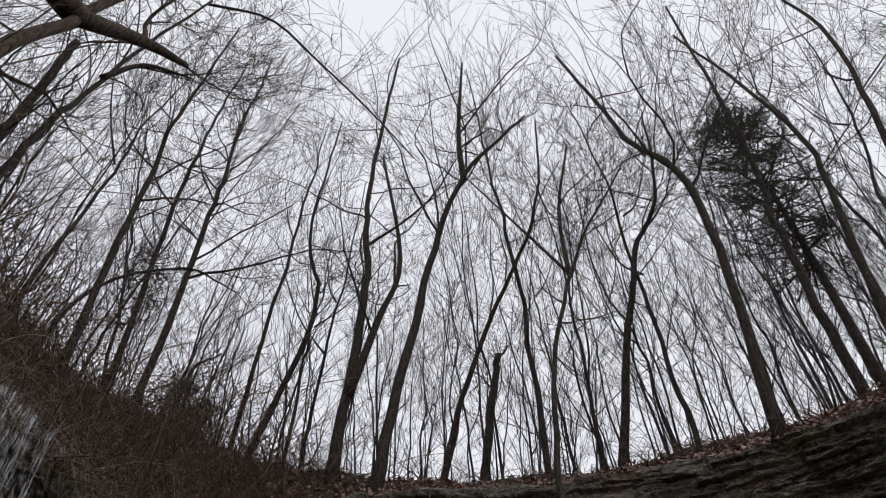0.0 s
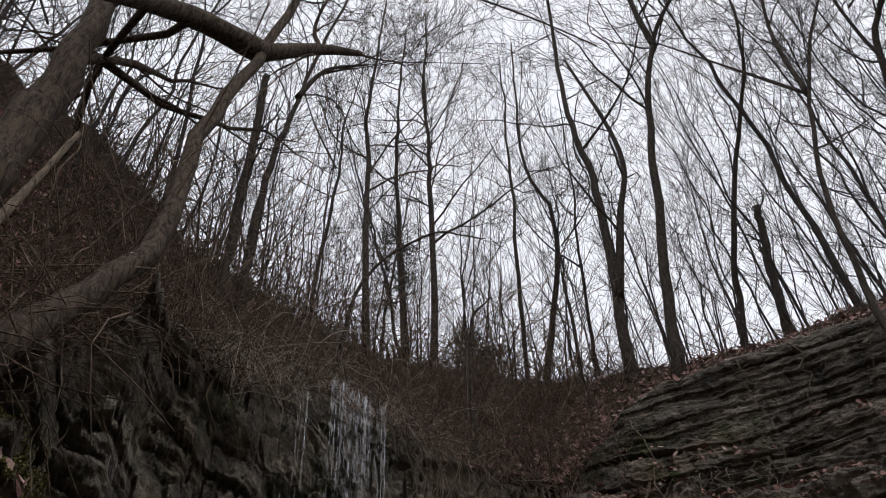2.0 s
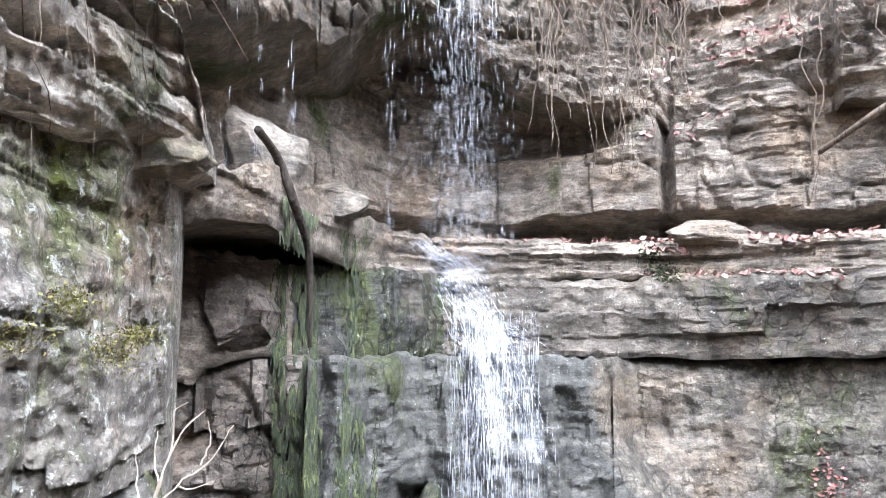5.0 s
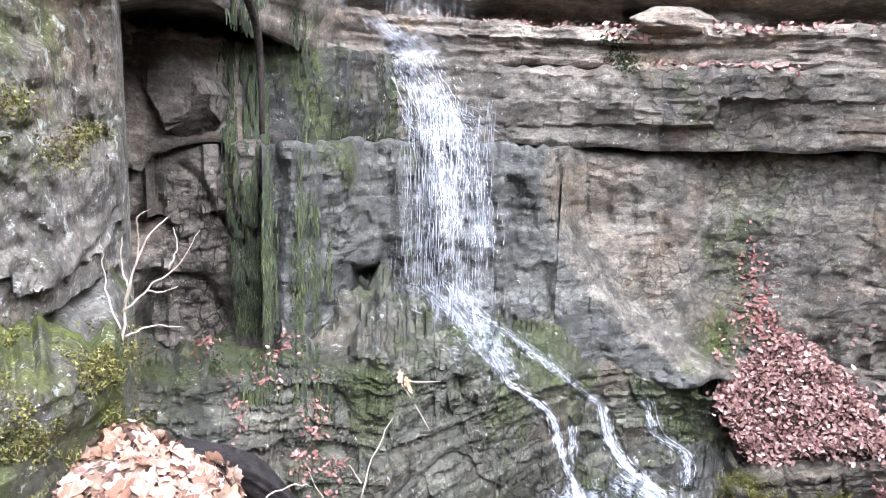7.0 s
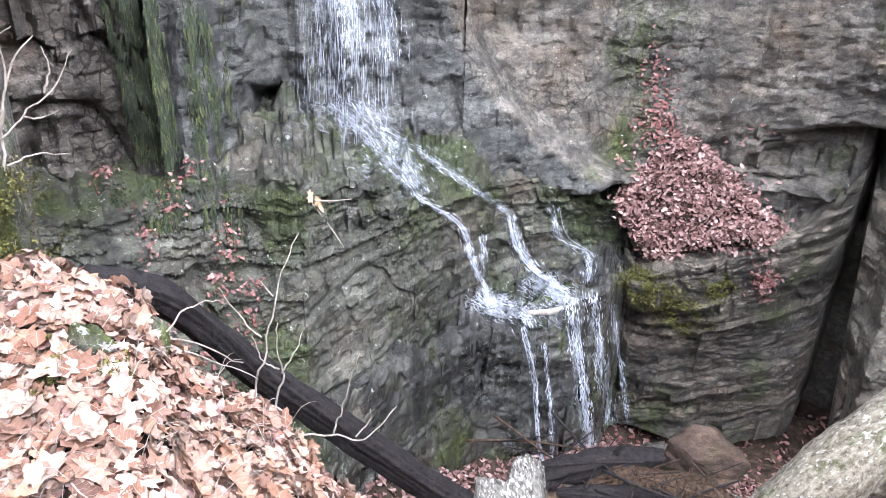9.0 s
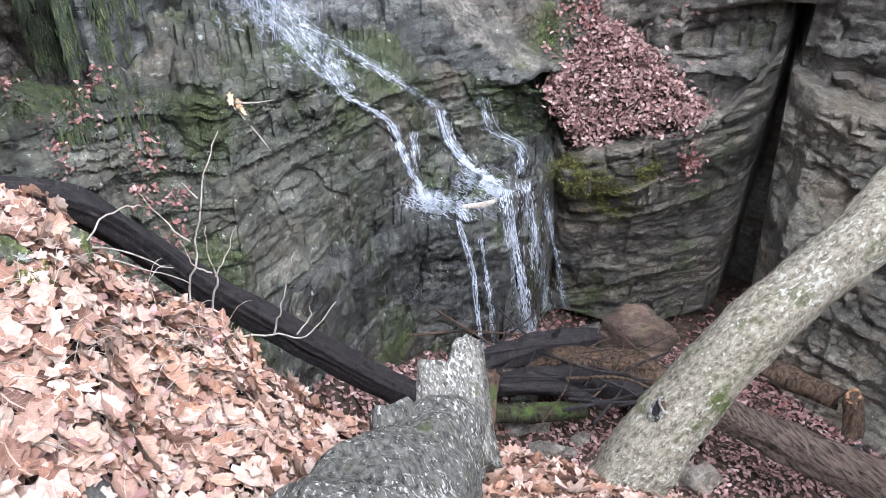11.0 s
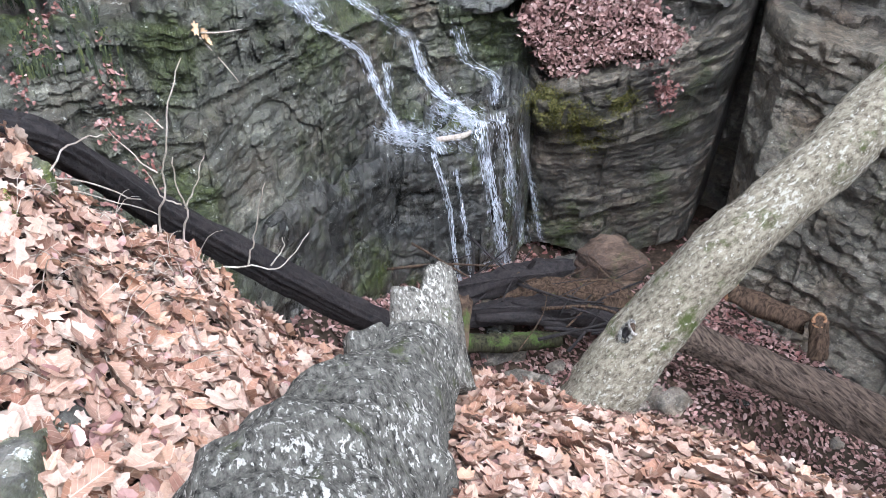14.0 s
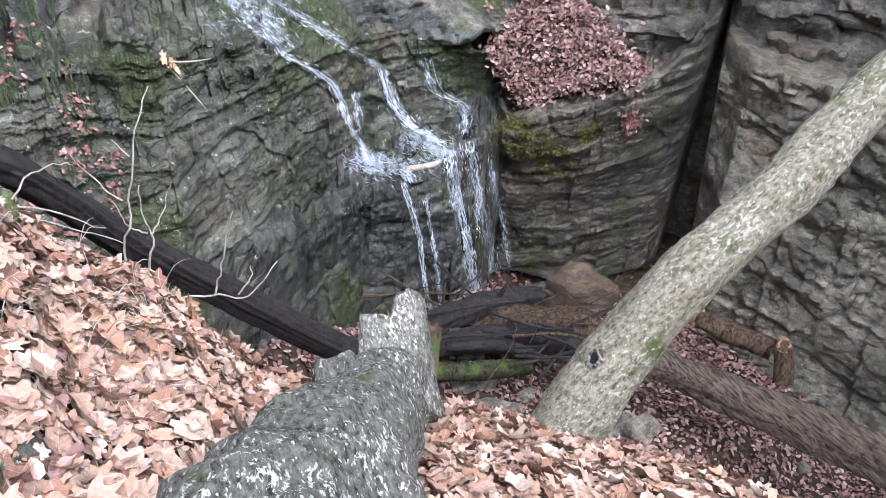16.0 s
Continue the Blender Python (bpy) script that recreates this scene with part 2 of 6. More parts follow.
def flecked_bark(name, dark, mid, pale, fleck, cover, moss=0.2, lean=0.0):
    """Rough bark with small hard-edged pale flecks that crowd in some places and thin out in others."""
    m, n, l, shader, where = material(name, 0.9, 0.0)
    turned = where
    if lean:
        tip = n.new("ShaderNodeMapping")
        tip.inputs["Rotation"].default_value = (0.0, radians(lean), 0.0)
        l.new(where, tip.inputs["Vector"])
        turned = tip.outputs[0]
    rough = noise_node(n, l, turned, 1.0, 9, 0.75, tuple(0.8 * c for c in fleck))
    base = ramp(n, l, rough, [(0.36, dark), (0.6, mid)])
    base = mixed(n, l, mask(n, l, noise_node(n, l, where, 5.0, 6, 0.7), 0.64 - 0.15 * moss, 0.74 - 0.15 * moss), base, (0.075, 0.09, 0.026))
    add = n.new("ShaderNodeMath")
    add.operation = "MULTIPLY_ADD"
    l.new(noise_node(n, l, where, 3.5, 3, 0.5), add.inputs[0])
    add.inputs[1].default_value = 0.32
    l.new(noise_node(n, l, turned, 1.0, 6, 0.7, fleck), add.inputs[2])
    spots = mask(n, l, add.outputs[0], 0.825 - 0.2 * cover, 0.865 - 0.2 * cover)
    base = mixed(n, l, spots, base, pale)
    l.new(base, shader.inputs["Base Color"])
    b1, b2 = n.new("ShaderNodeBump"), n.new("ShaderNodeBump")
    b1.inputs["Strength"].default_value, b1.inputs["Distance"].default_value = 1.0, 0.03
    b2.inputs["Strength"].default_value, b2.inputs["Distance"].default_value = 0.5, 0.006
    l.new(rough, b1.inputs["Height"])
    l.new(spots, b2.inputs["Height"])
    l.new(b1.outputs[0], b2.inputs["Normal"])
    l.new(b2.outputs[0], shader.inputs["Normal"])
    return m


BARK_LOG = flecked_bark("lichen_flecked_dead_bark", (0.02, 0.018, 0.015), (0.205, 0.192, 0.158), (0.56, 0.535, 0.46), (70, 34, 70), 0.46, 0.35)
BARK_TORN = flecked_bark("torn_grey_wood", (0.045, 0.04, 0.032), (0.30, 0.275, 0.225), (0.56, 0.53, 0.45), (95, 42, 60), 0.55, 0.25)
BARK_PALE = flecked_bark("lichened_pale_bark", (0.075, 0.058, 0.038), (0.34, 0.30, 0.215), (0.46, 0.425, 0.34), (62, 62, 40), 0.48, 0.5, -47)
ROCK = rock_material("bedded_sandstone", (0.176, 0.151, 0.121), (0.385, 0.33, 0.262), (0.55, 0.484, 0.391), moss=0.1, lichen=0.08, streak=0.4)
ROCK_DRY = rock_material("pale_dry_sandstone", (0.18, 0.158, 0.128), (0.37, 0.325, 0.26), (0.52, 0.465, 0.385), moss=0.1, lichen=0.2, streak=0.25)
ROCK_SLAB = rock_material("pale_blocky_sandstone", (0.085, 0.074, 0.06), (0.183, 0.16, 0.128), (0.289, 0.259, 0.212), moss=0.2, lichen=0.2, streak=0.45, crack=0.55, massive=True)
ROCK_STRATA = rock_material("dark_thin_bedded_sandstone", (0.084, 0.073, 0.06), (0.238, 0.206, 0.165), (0.42, 0.371, 0.308), moss=0.3, lichen=0.1, rough=0.75, streak=0.5)
ROCK_DAMP = rock_material("damp_mossy_sandstone", (0.115, 0.101, 0.081), (0.322, 0.282, 0.224), (0.529, 0.471, 0.391), moss=0.42, lichen=0.1, rough=0.65, streak=0.6)
STAIN = ((0.045, 0.045, 0.04), (0.115, 0.114, 0.10), (0.23, 0.226, 0.2))
ROCK_WALL = rock_material("grey_sandstone_face", (0.12, 0.108, 0.088), (0.232, 0.208, 0.168), (0.328, 0.296, 0.248), moss=0.25, lichen=0.15, streak=0.65, crack=0.5, massive=True, damp=STAIN)
ROCK_ALCOVE = rock_material("brown_blocky_sandstone", (0.15, 0.128, 0.105), (0.29, 0.25, 0.205), (0.41, 0.365, 0.305), moss=0.12, lichen=0.1, streak=0.5, crack=0.9, massive=True)
ROCK_WET = rock_material("wet_mossy_sandstone", (0.038, 0.039, 0.034), (0.106, 0.105, 0.089), (0.246, 0.241, 0.212), moss=0.55, lichen=0.3, rough=0.4, streak=0.7, crack=0.8)
# lichen share here also paints the wet sheen as pale flecks
ROCK_SHELF = rock_material("wet_dipping_sandstone", (0.039, 0.039, 0.029), (0.139, 0.136, 0.101), (0.364, 0.353, 0.277), moss=0.72, tint=0.85, lichen=0.3, rough=0.42, streak=0.2, crack=0.5, dip=-5, massive=True)
ROCK_SIDE = rock_material("grey_brown_side_wall", (0.096, 0.085, 0.065), (0.224, 0.199, 0.151), (0.371, 0.327, 0.253), moss=0.15, lichen=0.1, rough=0.7, streak=0.3, crack=0.4, massive=True, dip=-14)
ROCK_FOOT = rock_material("dark_wet_streaked_sandstone", (0.034, 0.034, 0.029), (0.096, 0.092, 0.076), (0.215, 0.204, 0.172), moss=0.42, lichen=0.12, rough=0.38, streak=0.55, crack=0.3, massive=True, dip=-4)
ROCK_BUTTRESS = rock_material("dark_rising_sandstone_beds", (0.052, 0.046, 0.035), (0.157, 0.136, 0.1), (0.353, 0.3, 0.221), moss=0.32, lichen=0.1, rough=0.5, streak=0.35, crack=0.35, dip=9)
ROCK_CRUMBLY = rock_material("pale_crumbling_sandstone", (0.30, 0.268, 0.225), (0.55, 0.50, 0.42), (0.70, 0.65, 0.565), moss=0.2, lichen=0.3, streak=0.2)
ROCK_LICHEN = rock_material("lichened_sandstone", (0.117, 0.105, 0.087), (0.315, 0.286, 0.239), (0.504, 0.468, 0.401), tint=1.5, moss=0.35, lichen=0.6, streak=0.25, crack=0.3, massive=True)
ROCK_MOSSY = rock_material("moss_covered_stone", (0.09, 0.085, 0.07), (0.24, 0.225, 0.19), (0.40, 0.38, 0.33), tint=1.7, moss=0.95, lichen=0.5, streak=0.2)


def soil_material():
    m, n, l, shader, where = material("leafy_soil", 0.95, 0.9, 18.0)
    a = noise_node(n, l, where, 6.0, 8, 0.75)
    b = noise_node(n, l, where, 0.8, 5, 0.6)
    base = ramp(n, l, a, [(0.3, (0.011, 0.008, 0.006)), (0.5, (0.048, 0.033, 0.022)), (0.68, (0.14, 0.092, 0.063))])
    l.new(mixed(n, l, mask(n, l, b, 0.4, 0.65), base, (0.042, 0.031, 0.021)), shader.inputs["Base Color"])
    return m


SOIL = soil_material()
PALE = [(0.0, (0.25, 0.145, 0.095)), (0.14, (0.37, 0.255, 0.19)), (0.28, (0.17, 0.075, 0.045)), (0.42, (0.36, 0.20, 0.12)), (0.56, (0.40, 0.30, 0.23)), (0.7, (0.28, 0.155, 0.10)), (0.82, (0.43, 0.335, 0.265)), (0.92, (0.20, 0.10, 0.06)), (1.0, (0.07, 0.032, 0.02))]
LEAF_PALE = leaf_material("dry_pale_leaves", PALE, veined=True)
LEAF_SINGLE = leaf_material("dry_pale_single_leaf", PALE, True, True)
LEAF_DULL = leaf_material("dull_purple_brown_leaves", [(0.0, (0.13, 0.06, 0.048)), (0.3, (0.32, 0.185, 0.155)), (0.55, (0.10, 0.048, 0.038)), (0.8, (0.36, 0.22, 0.185)), (1.0, (0.44, 0.32, 0.275))])
LEAF_RED = leaf_material("damp_red_leaves", [(0.0, (0.19, 0.075, 0.058)), (0.35, (0.30, 0.15, 0.125)), (0.65, (0.12, 0.045, 0.036)), (1.0, (0.42, 0.27, 0.235))])
BARK = bark_material("grey_brown_bark", (0.022, 0.018, 0.015), (0.085, 0.07, 0.057), lichen=0.03)
BARK_FAR = bark_material("far_tree_bark", (0.022, 0.019, 0.018), (0.075, 0.063, 0.056))
BARK_BROWN = bark_material("furrowed_brown_bark", (0.02, 0.015, 0.012), (0.115, 0.086, 0.064), lichen=0.02)
WOOD_GREY = bark_material("weathered_grey_wood", (0.03, 0.027, 0.022), (0.42, 0.395, 0.335), lichen=0.3, grain=(85, 9, 45), fleck=(80, 14, 50))
BARK_BLACK = bark_material("wet_black_bark", (0.006, 0.005, 0.005), (0.036, 0.028, 0.025), rough=0.7, grain=(20, 20, 20))
BARK_ROT = bark_material("rotten_brown_wood", (0.02, 0.013, 0.009), (0.13, 0.085, 0.055), moss=0.25)
BARK_SPLIT = bark_material("split_brown_wood", (0.018, 0.012, 0.009), (0.15, 0.11, 0.082), grain=(34, 5, 34))
TWIG_PALE = bark_material("pale_dry_twig", (0.30, 0.25, 0.19), (0.55, 0.48, 0.40))
ROOT = bark_material("root_bark", (0.06, 0.045, 0.035), (0.24, 0.19, 0.14))
STEM = bark_material("dead_stem_bark", (0.045, 0.033, 0.024), (0.25, 0.182, 0.135))
NEEDLE = leaf_material("dark_green_needles", [(0.0, (0.020, 0.034, 0.022)), (0.6, (0.035, 0.06, 0.035)), (1.0, (0.06, 0.08, 0.04))])
MOSS = leaf_material("hanging_green_moss", [(0.0, (0.014, 0.019, 0.009)), (0.5, (0.033, 0.043, 0.018)), (0.85, (0.06, 0.072, 0.028)), (1.0, (0.12, 0.13, 0.035))])
MOSS_BRIGHT = leaf_material("yellow_green_moss", [(0.0, (0.045, 0.044, 0.012)), (0.5, (0.12, 0.115, 0.028)), (0.85, (0.21, 0.195, 0.05)), (1.0, (0.32, 0.26, 0.11))])


def water_material():
    """White water in fine broken streaks; clear between them."""
    m, n, l, shader, where = material("white_water", 0.15, 0.0)
    shader.inputs["Base Color"].default_value = (0.66, 0.69, 0.72, 1)
    streaks = noise_node(n, l, where, 1.0, 7, 0.75, (52, 52, 6))
    gaps = noise_node(n, l, where, 1.0, 5, 0.6, (9, 9, 3))
    cover = n.new("ShaderNodeAttribute")
    cover.attribute_name = "cover"
    torn = mixed(n, l, 1.0, mask(n, l, streaks, 0.42, 0.85), mask(n, l, gaps, 0.36, 0.62), "MULTIPLY")
    l.new(mixed(n, l, 1.0, torn, cover.outputs["Color"], "MULTIPLY"), shader.inputs["Alpha"])
    return m


def drop_material():
    m, n, l, shader, where = material("water_drops", 0.1, 0.0)
    shader.inputs["Base Color"].default_value = (0.85, 0.88, 0.92, 1)
    shader.inputs["Alpha"].default_value = 0.32
    return m


WATER, DROP = water_material(), drop_material()
THREAD = drop_material()
THREAD.name = "running_water_thread"
THREAD.node_tree.nodes["Principled BSDF"].inputs["Alpha"].default_value = 0.5

# ---- mesh tools ----
def grid_faces(rows, cols, closed=False):
    i = np.arange(rows - 1)[:, None] * cols
    j = np.arange(cols if closed else cols - 1)[None, :]
    k = (j + 1) % cols
    return np.stack([i + j, i + k, i + cols + k, i + cols + j], -1).reshape(-1, 4)


def mesh_of(name, verts, faces, smooth=True):
    """A mesh from arrays: vertices (n, 3), faces (m, 3) or (m, 4)."""
    verts, faces = np.asarray(verts, np.float32), np.asarray(faces, np.int32)
    me = bpy.data.meshes.new(name)
    k = faces.shape[1]
    me.vertices.add(len(verts))
    me.vertices.foreach_set("co", verts.ravel())
    me.loops.add(faces.size)
    me.loops.foreach_set("vertex_index", faces.ravel())
    me.polygons.add(len(faces))
    me.polygons.foreach_set("loop_start", np.arange(0, faces.size, k, dtype=np.int32))
    me.polygons.foreach_set("use_smooth", np.full(len(faces), smooth, bool))
    me.update(calc_edges=True)
    return me


def solid(name, verts, faces, mat, parent=None, label="", smooth=True):
    """One mesh object, a part where a parent is given."""
    me = mesh_of(name, verts, faces, smooth)
    me.materials.append(mat)
    ob = new(name, me)
    ob.parent = parent
    return tagged(ob, label)


class Heap:
    """Gathers pieces of one mesh; twigs are kept as lines and turned into tubes all at once."""

    def __init__(self):
        self.v, self.f, self.n, self.lines = [], [], 0, {}

    def add(self, v, f):
        self.v.append(np.asarray(v, float))
        self.f.append(np.asarray(f) + self.n)
        self.n += len(v)

    def twig(self, points, radii, sides):
        self.lines.setdefault((len(points), sides), []).append((points, radii))

    def done(self, name, mat, parent=None, label="", smooth=True):
        for (n, sides), rows in self.lines.items():
            p, r = np.array([q[0] for q in rows], float), np.array([q[1] for q in rows], float)
            d = np.gradient(p, axis=1)
            d /= np.linalg.norm(d, axis=2)[..., None] + 1e-9
            u = np.cross(d, np.array([0.3, 0.5, 0.81]))
            u /= np.linalg.norm(u, axis=2)[..., None] + 1e-9
            w = np.cross(d, u)
            a = np.arange(sides) * 2 * np.pi / sides
            v = p[:, :, None] + r[:, :, None, None] * (np.cos(a)[:, None] * u[:, :, None] + np.sin(a)[:, None] * w[:, :, None])
            f = grid_faces(n, sides, True)[None] + (np.arange(len(rows)) * n * sides)[:, None, None]
            self.add(v.reshape(-1, 3), f.reshape(-1, 4))
        self.lines = {}
        return solid(name, np.concatenate(self.v), np.concatenate(self.f), mat, parent, label, smooth)


def lattice(ix, iy, iz, seed):
    h = (ix * 374761393 + iy * 668265263 + iz * 2147483647 + seed * 1274126177) & 0xFFFFFFFF
    h = ((h ^ (h >> 13)) * 1274126177) & 0xFFFFFFFF
    return ((h ^ (h >> 16)) & 0xFFFF) / 65535.0


def vnoise(x, y, z, seed=0):
    """Smooth value noise, -1 to 1, on arrays."""
    fx, fy, fz = np.floor(x), np.floor(y), np.floor(z)
    ix, iy, iz = fx.astype(np.int64), fy.astype(np.int64), fz.astype(np.int64)
    u, v, w = x - fx, y - fy, z - fz
    u, v, w = u * u * (3 - 2 * u), v * v * (3 - 2 * v), w * w * (3 - 2 * w)
    out = 0
    for a in (0, 1):
        for b in (0, 1):
            for c in (0, 1):
                out = out + lattice(ix + a, iy + b, iz + c, seed) * (u if a else 1 - u) * (v if b else 1 - v) * (w if c else 1 - w)
    return 2 * out - 1


def fbm(x, y, z, octaves=4, gain=0.5, seed=0):
    out, amp = 0, 1.0
    for k in range(octaves):
        out = out + amp * vnoise(x * 2**k, y * 2**k, z * 2**k, seed + 17 * k)
        amp *= gain
    return out


def polar(az, r, z):
    """Points from the bearing (degrees, to the right of +y), the distance and the height."""
    a = np.radians(az)
    return np.stack(np.broadcast_arrays(r * np.sin(a), r * np.cos(a), z), -1)


def tube(points, radii, sides=6, wobble=0.0, rng=None):
    """A tapered tube along points, closed at its ends."""
    p = np.asarray(points, float)
    r = np.broadcast_to(np.asarray(radii, float), len(p))
    d = np.gradient(p, axis=0)
    d /= np.linalg.norm(d, axis=1)[:, None] + 1e-9
    ref = np.array([0.0, 0, 1]) if abs(d[:, 2]).mean() < 0.8 else np.array([1.0, 0.2, 0])
    u = np.cross(d, ref)
    u /= np.linalg.norm(u, axis=1)[:, None] + 1e-9
    w = np.cross(d, u)
    a = np.arange(sides) * 2 * np.pi / sides
    rr = r[:, None] * np.ones(sides)
    if wobble and rng is not None:
        rr = rr * (1 + wobble * (rng.random((len(p), sides)) - 0.5))
    v = p[:, None] + rr[..., None] * (np.cos(a)[None, :, None] * u[:, None] + np.sin(a)[None, :, None] * w[:, None])
    ends = [p[k] + 0.02 * (v[k] - p[k]) for k in (0, -1)]
    v = np.concatenate([ends[0][None], v, ends[1][None]])
    return v.reshape(-1, 3), grid_faces(len(v), sides, True)


def smooth_line(points, n):
    """n points on a smooth curve through the given ones (Catmull-Rom)."""
    p = np.asarray(points, float)
    p = np.concatenate([2 * p[:1] - p[1:2], p, 2 * p[-1:] - p[-2:-1]])
    t = np.linspace(0, len(p) - 3 - 1e-6, n)
    i = t.astype(int)
    t = (t - i)[:, None]
    a, b, c, d = p[i], p[i + 1], p[i + 2], p[i + 3]
    return 0.5 * (2 * b + (c - a) * t + (2 * a - 5 * b + 4 * c - d) * t**2 + (3 * b - a - 3 * c + d) * t**3)


def thing(name, label, category, group="", kind=""):
    return tagged(new(name), label, category, group, kind)

# ---- the ravine: bedded rock walls round a horseshoe, bearing by bearing ----
ROCKS = []


def rock_band(name, az, r_top, r_bot, z_top, z_bot, mat, label, seed, step=0.2, rise=0.035, deep=2.6, bed=0.16, jut=0.16, rough=0.10, hollows=(), block=0.9, level=0.0, shelf=0.3, thin=1.0, flake=0.08, only=None, parent=None, facet=0.0, skew=None, flute=0.0, swell=None, columns=(), pitted=0.0):
    """A band of rock layers along the ravine: front face between two edges, its top and underside running back.
    bed: thickness of the layers; jut: how far they stand out; hollows: (bearing, height, half width, half height, depth)."""
    a = np.arange((only or az)[0], (only or az)[-1] + 1e-6, step)
    rt, rb, zt, zb = (np.interp(a, az, q) if np.ndim(q) else np.full(len(a), float(q)) for q in (r_top, r_bot, z_top, z_bot))
    zt = zt + 0.05 * vnoise(a * 0.35, a * 0, a * 0, seed + 5) + 0.03 * vnoise(a * 1.7, a * 0, a * 0, seed + 6)
    zb = zb + 0.06 * vnoise(a * 0.3, a * 0, a * 0, seed + 7)
    nv = max(6, int(np.max(zt - zb) / rise))
    v = np.linspace(0, 1, nv)[:, None]
    z = zb + (zt - zb) * v
    r = rb + (rt - rb) * v
    rng = np.random.default_rng(seed)
    edges = np.cumsum(bed * np.exp(rng.normal(-0.25, 0.75, 1600)))
    edges = edges - edges[800]
    col = a[None, :] + (np.interp(a, az, skew)[None, :] * (1 - v) if skew else 0 * v)
    arc = np.radians(col) * r
    p = polar(col, r, z)
    warp = 0.10 * vnoise(p[..., 0] * 0.7, p[..., 1] * 0.7, p[..., 2] * 2, seed + 1) + level * arc
    layer = np.searchsorted(edges, z + warp)
    size = block * (0.5 + 1.6 * lattice(layer, layer * 0, layer * 0, seed + 2))
    shift = 7 * lattice(layer, layer * 0 + 3, layer * 0, seed + 3)
    tile = np.floor((arc + shift + 0.12 * vnoise(p[..., 0] * 3, p[..., 1] * 3, p[..., 2] * 3, seed)) / size).astype(np.int64)
    fine = np.searchsorted(edges * 0.27, z + 0.5 * warp)
    chip = np.floor((arc + 5 * lattice(fine, fine * 0, fine * 0, seed + 14)) / (0.35 * size) + 0.5 * vnoise(p[..., 0] * 5, p[..., 1] * 5, p[..., 2] * 5, seed + 15)).astype(np.int64)
    out = jut * (0.7 * (lattice(layer, layer * 0, layer * 0 + 9, seed + 4) - 0.5) + 0.6 * (lattice(layer, tile, layer * 0, seed + 8) - 0.5))
    flaky = np.clip(0.5 + 1.3 * vnoise(p[..., 0] * 0.6, p[..., 1] * 0.6, p[..., 2] * 0.9, seed + 21), flake, 1)
    out = out + 0.32 * thin * jut * flaky * (lattice(layer, fine, chip, seed + 16) - 0.5)
    if facet:
        lean_a, lean_z = lattice(layer, tile, layer * 0 + 1, seed + 41) - 0.5, lattice(layer, tile, layer * 0 + 2, seed + 42) - 0.3
        across = arc / size - np.floor(arc / size) - 0.5
        upward = (z + warp - edges[np.clip(layer - 1, 0, 1599)]) / np.maximum(edges[np.clip(layer, 0, 1599)] - edges[np.clip(layer - 1, 0, 1599)], 0.02)
        out = out + facet * (lean_a * across * 1.4 + lean_z * np.clip(upward, 0, 1))
        crag = np.abs(vnoise(p[..., 0] * 2.1 + 0.8 * p[..., 2], p[..., 1] * 2.1, p[..., 2] * 2.6, seed + 43))
        out = out - 0.5 * facet * np.clip(0.16 - crag, 0, 1) / 0.16
    out = out + 0.9 * rough * fbm(p[..., 0] * 0.8, p[..., 1] * 0.8, p[..., 2] * 1.7, 3, 0.5, seed + 11)
    out = out + 0.16 * rough * fbm(p[..., 0] * 7, p[..., 1] * 7, p[..., 2] * 14, 3, 0.6, seed + 12)
    if pitted:
        out = out - pitted * np.abs(fbm(p[..., 0] * 3.4, p[..., 1] * 3.4, p[..., 2] * 4.4, 4, 0.62, seed + 55)) + 0.5 * pitted * fbm(p[..., 0] * 11, p[..., 1] * 11, p[..., 2] * 15, 2, 0.6, seed + 56)
    if flute:
        out = out + flute * fbm(arc * 1.9 + 0.25 * z, 0.22 * z + 0 * arc, 0 * arc, 4, 0.6, seed + 51)
    if swell:
        edge = swell[0] + (swell[1] - swell[0]) * (1 - v) ** 3.0 + 0.5 * vnoise(z * 1.8 + 0 * arc, 0 * arc, 0 * arc, seed + 52)
        out = out + swell[2] / (1 + np.exp(-np.clip((edge - col) / 0.35, -30, 30))) 
        soaked = 1 / (1 + np.exp(-np.clip((edge - 1.6 - col) / 0.5, -30, 30)))
    for ca, half, depth in columns:
        out = out + depth * np.exp(-(((col - ca + 0.5 * vnoise(z * 1.3 + 0 * arc, 0 * arc, 0 * arc, seed + 53)) / half) ** 4))
    for ha, hz, wa, wz, depth in hollows:
        k = np.clip(1.6 - np.maximum(np.abs(a[None, :] - ha) / wa, np.abs(z - hz + 0.05 * vnoise(arc * 2, z * 2, z * 0, seed)) / wz) * 1.4, 0, 1)
        out = out - depth * k * k * (3 - 2 * k)
    rim = np.minimum(v, 1 - v) * (zt - zb)
    out = out - 0.07 * np.clip(1 - rim / 0.10, 0, 1) ** 2
    r = np.maximum(r - out, 0.5)
    back = np.concatenate([[0.05, 0.12], np.linspace(0.2, deep, max(8, int(deep * shelf * 9)))])[:, None]
    bump = 0.06 * fbm(p[-1, None, :, 0] * 1.5 + back, p[-1, None, :, 1] * 1.5 + back * 2, back * 0 + seed, 3, 0.5, seed + 20)
    even = np.convolve(np.pad(r[-1], 12, "edge"), np.ones(25) / 25, "valid")
    top_r = r[-1] + (even - r[-1]) * np.clip(back / 0.5, 0, 1) + back
    tp = polar(a[None, :], top_r, 0 * top_r)
    bx, by = tp[..., 0] * 2.6 + vnoise(tp[..., 0] * 2, tp[..., 1] * 2, 0 * top_r, seed + 31), tp[..., 1] * 3.4 + vnoise(tp[..., 0] * 2, tp[..., 1] * 2, 0 * top_r, seed + 32)
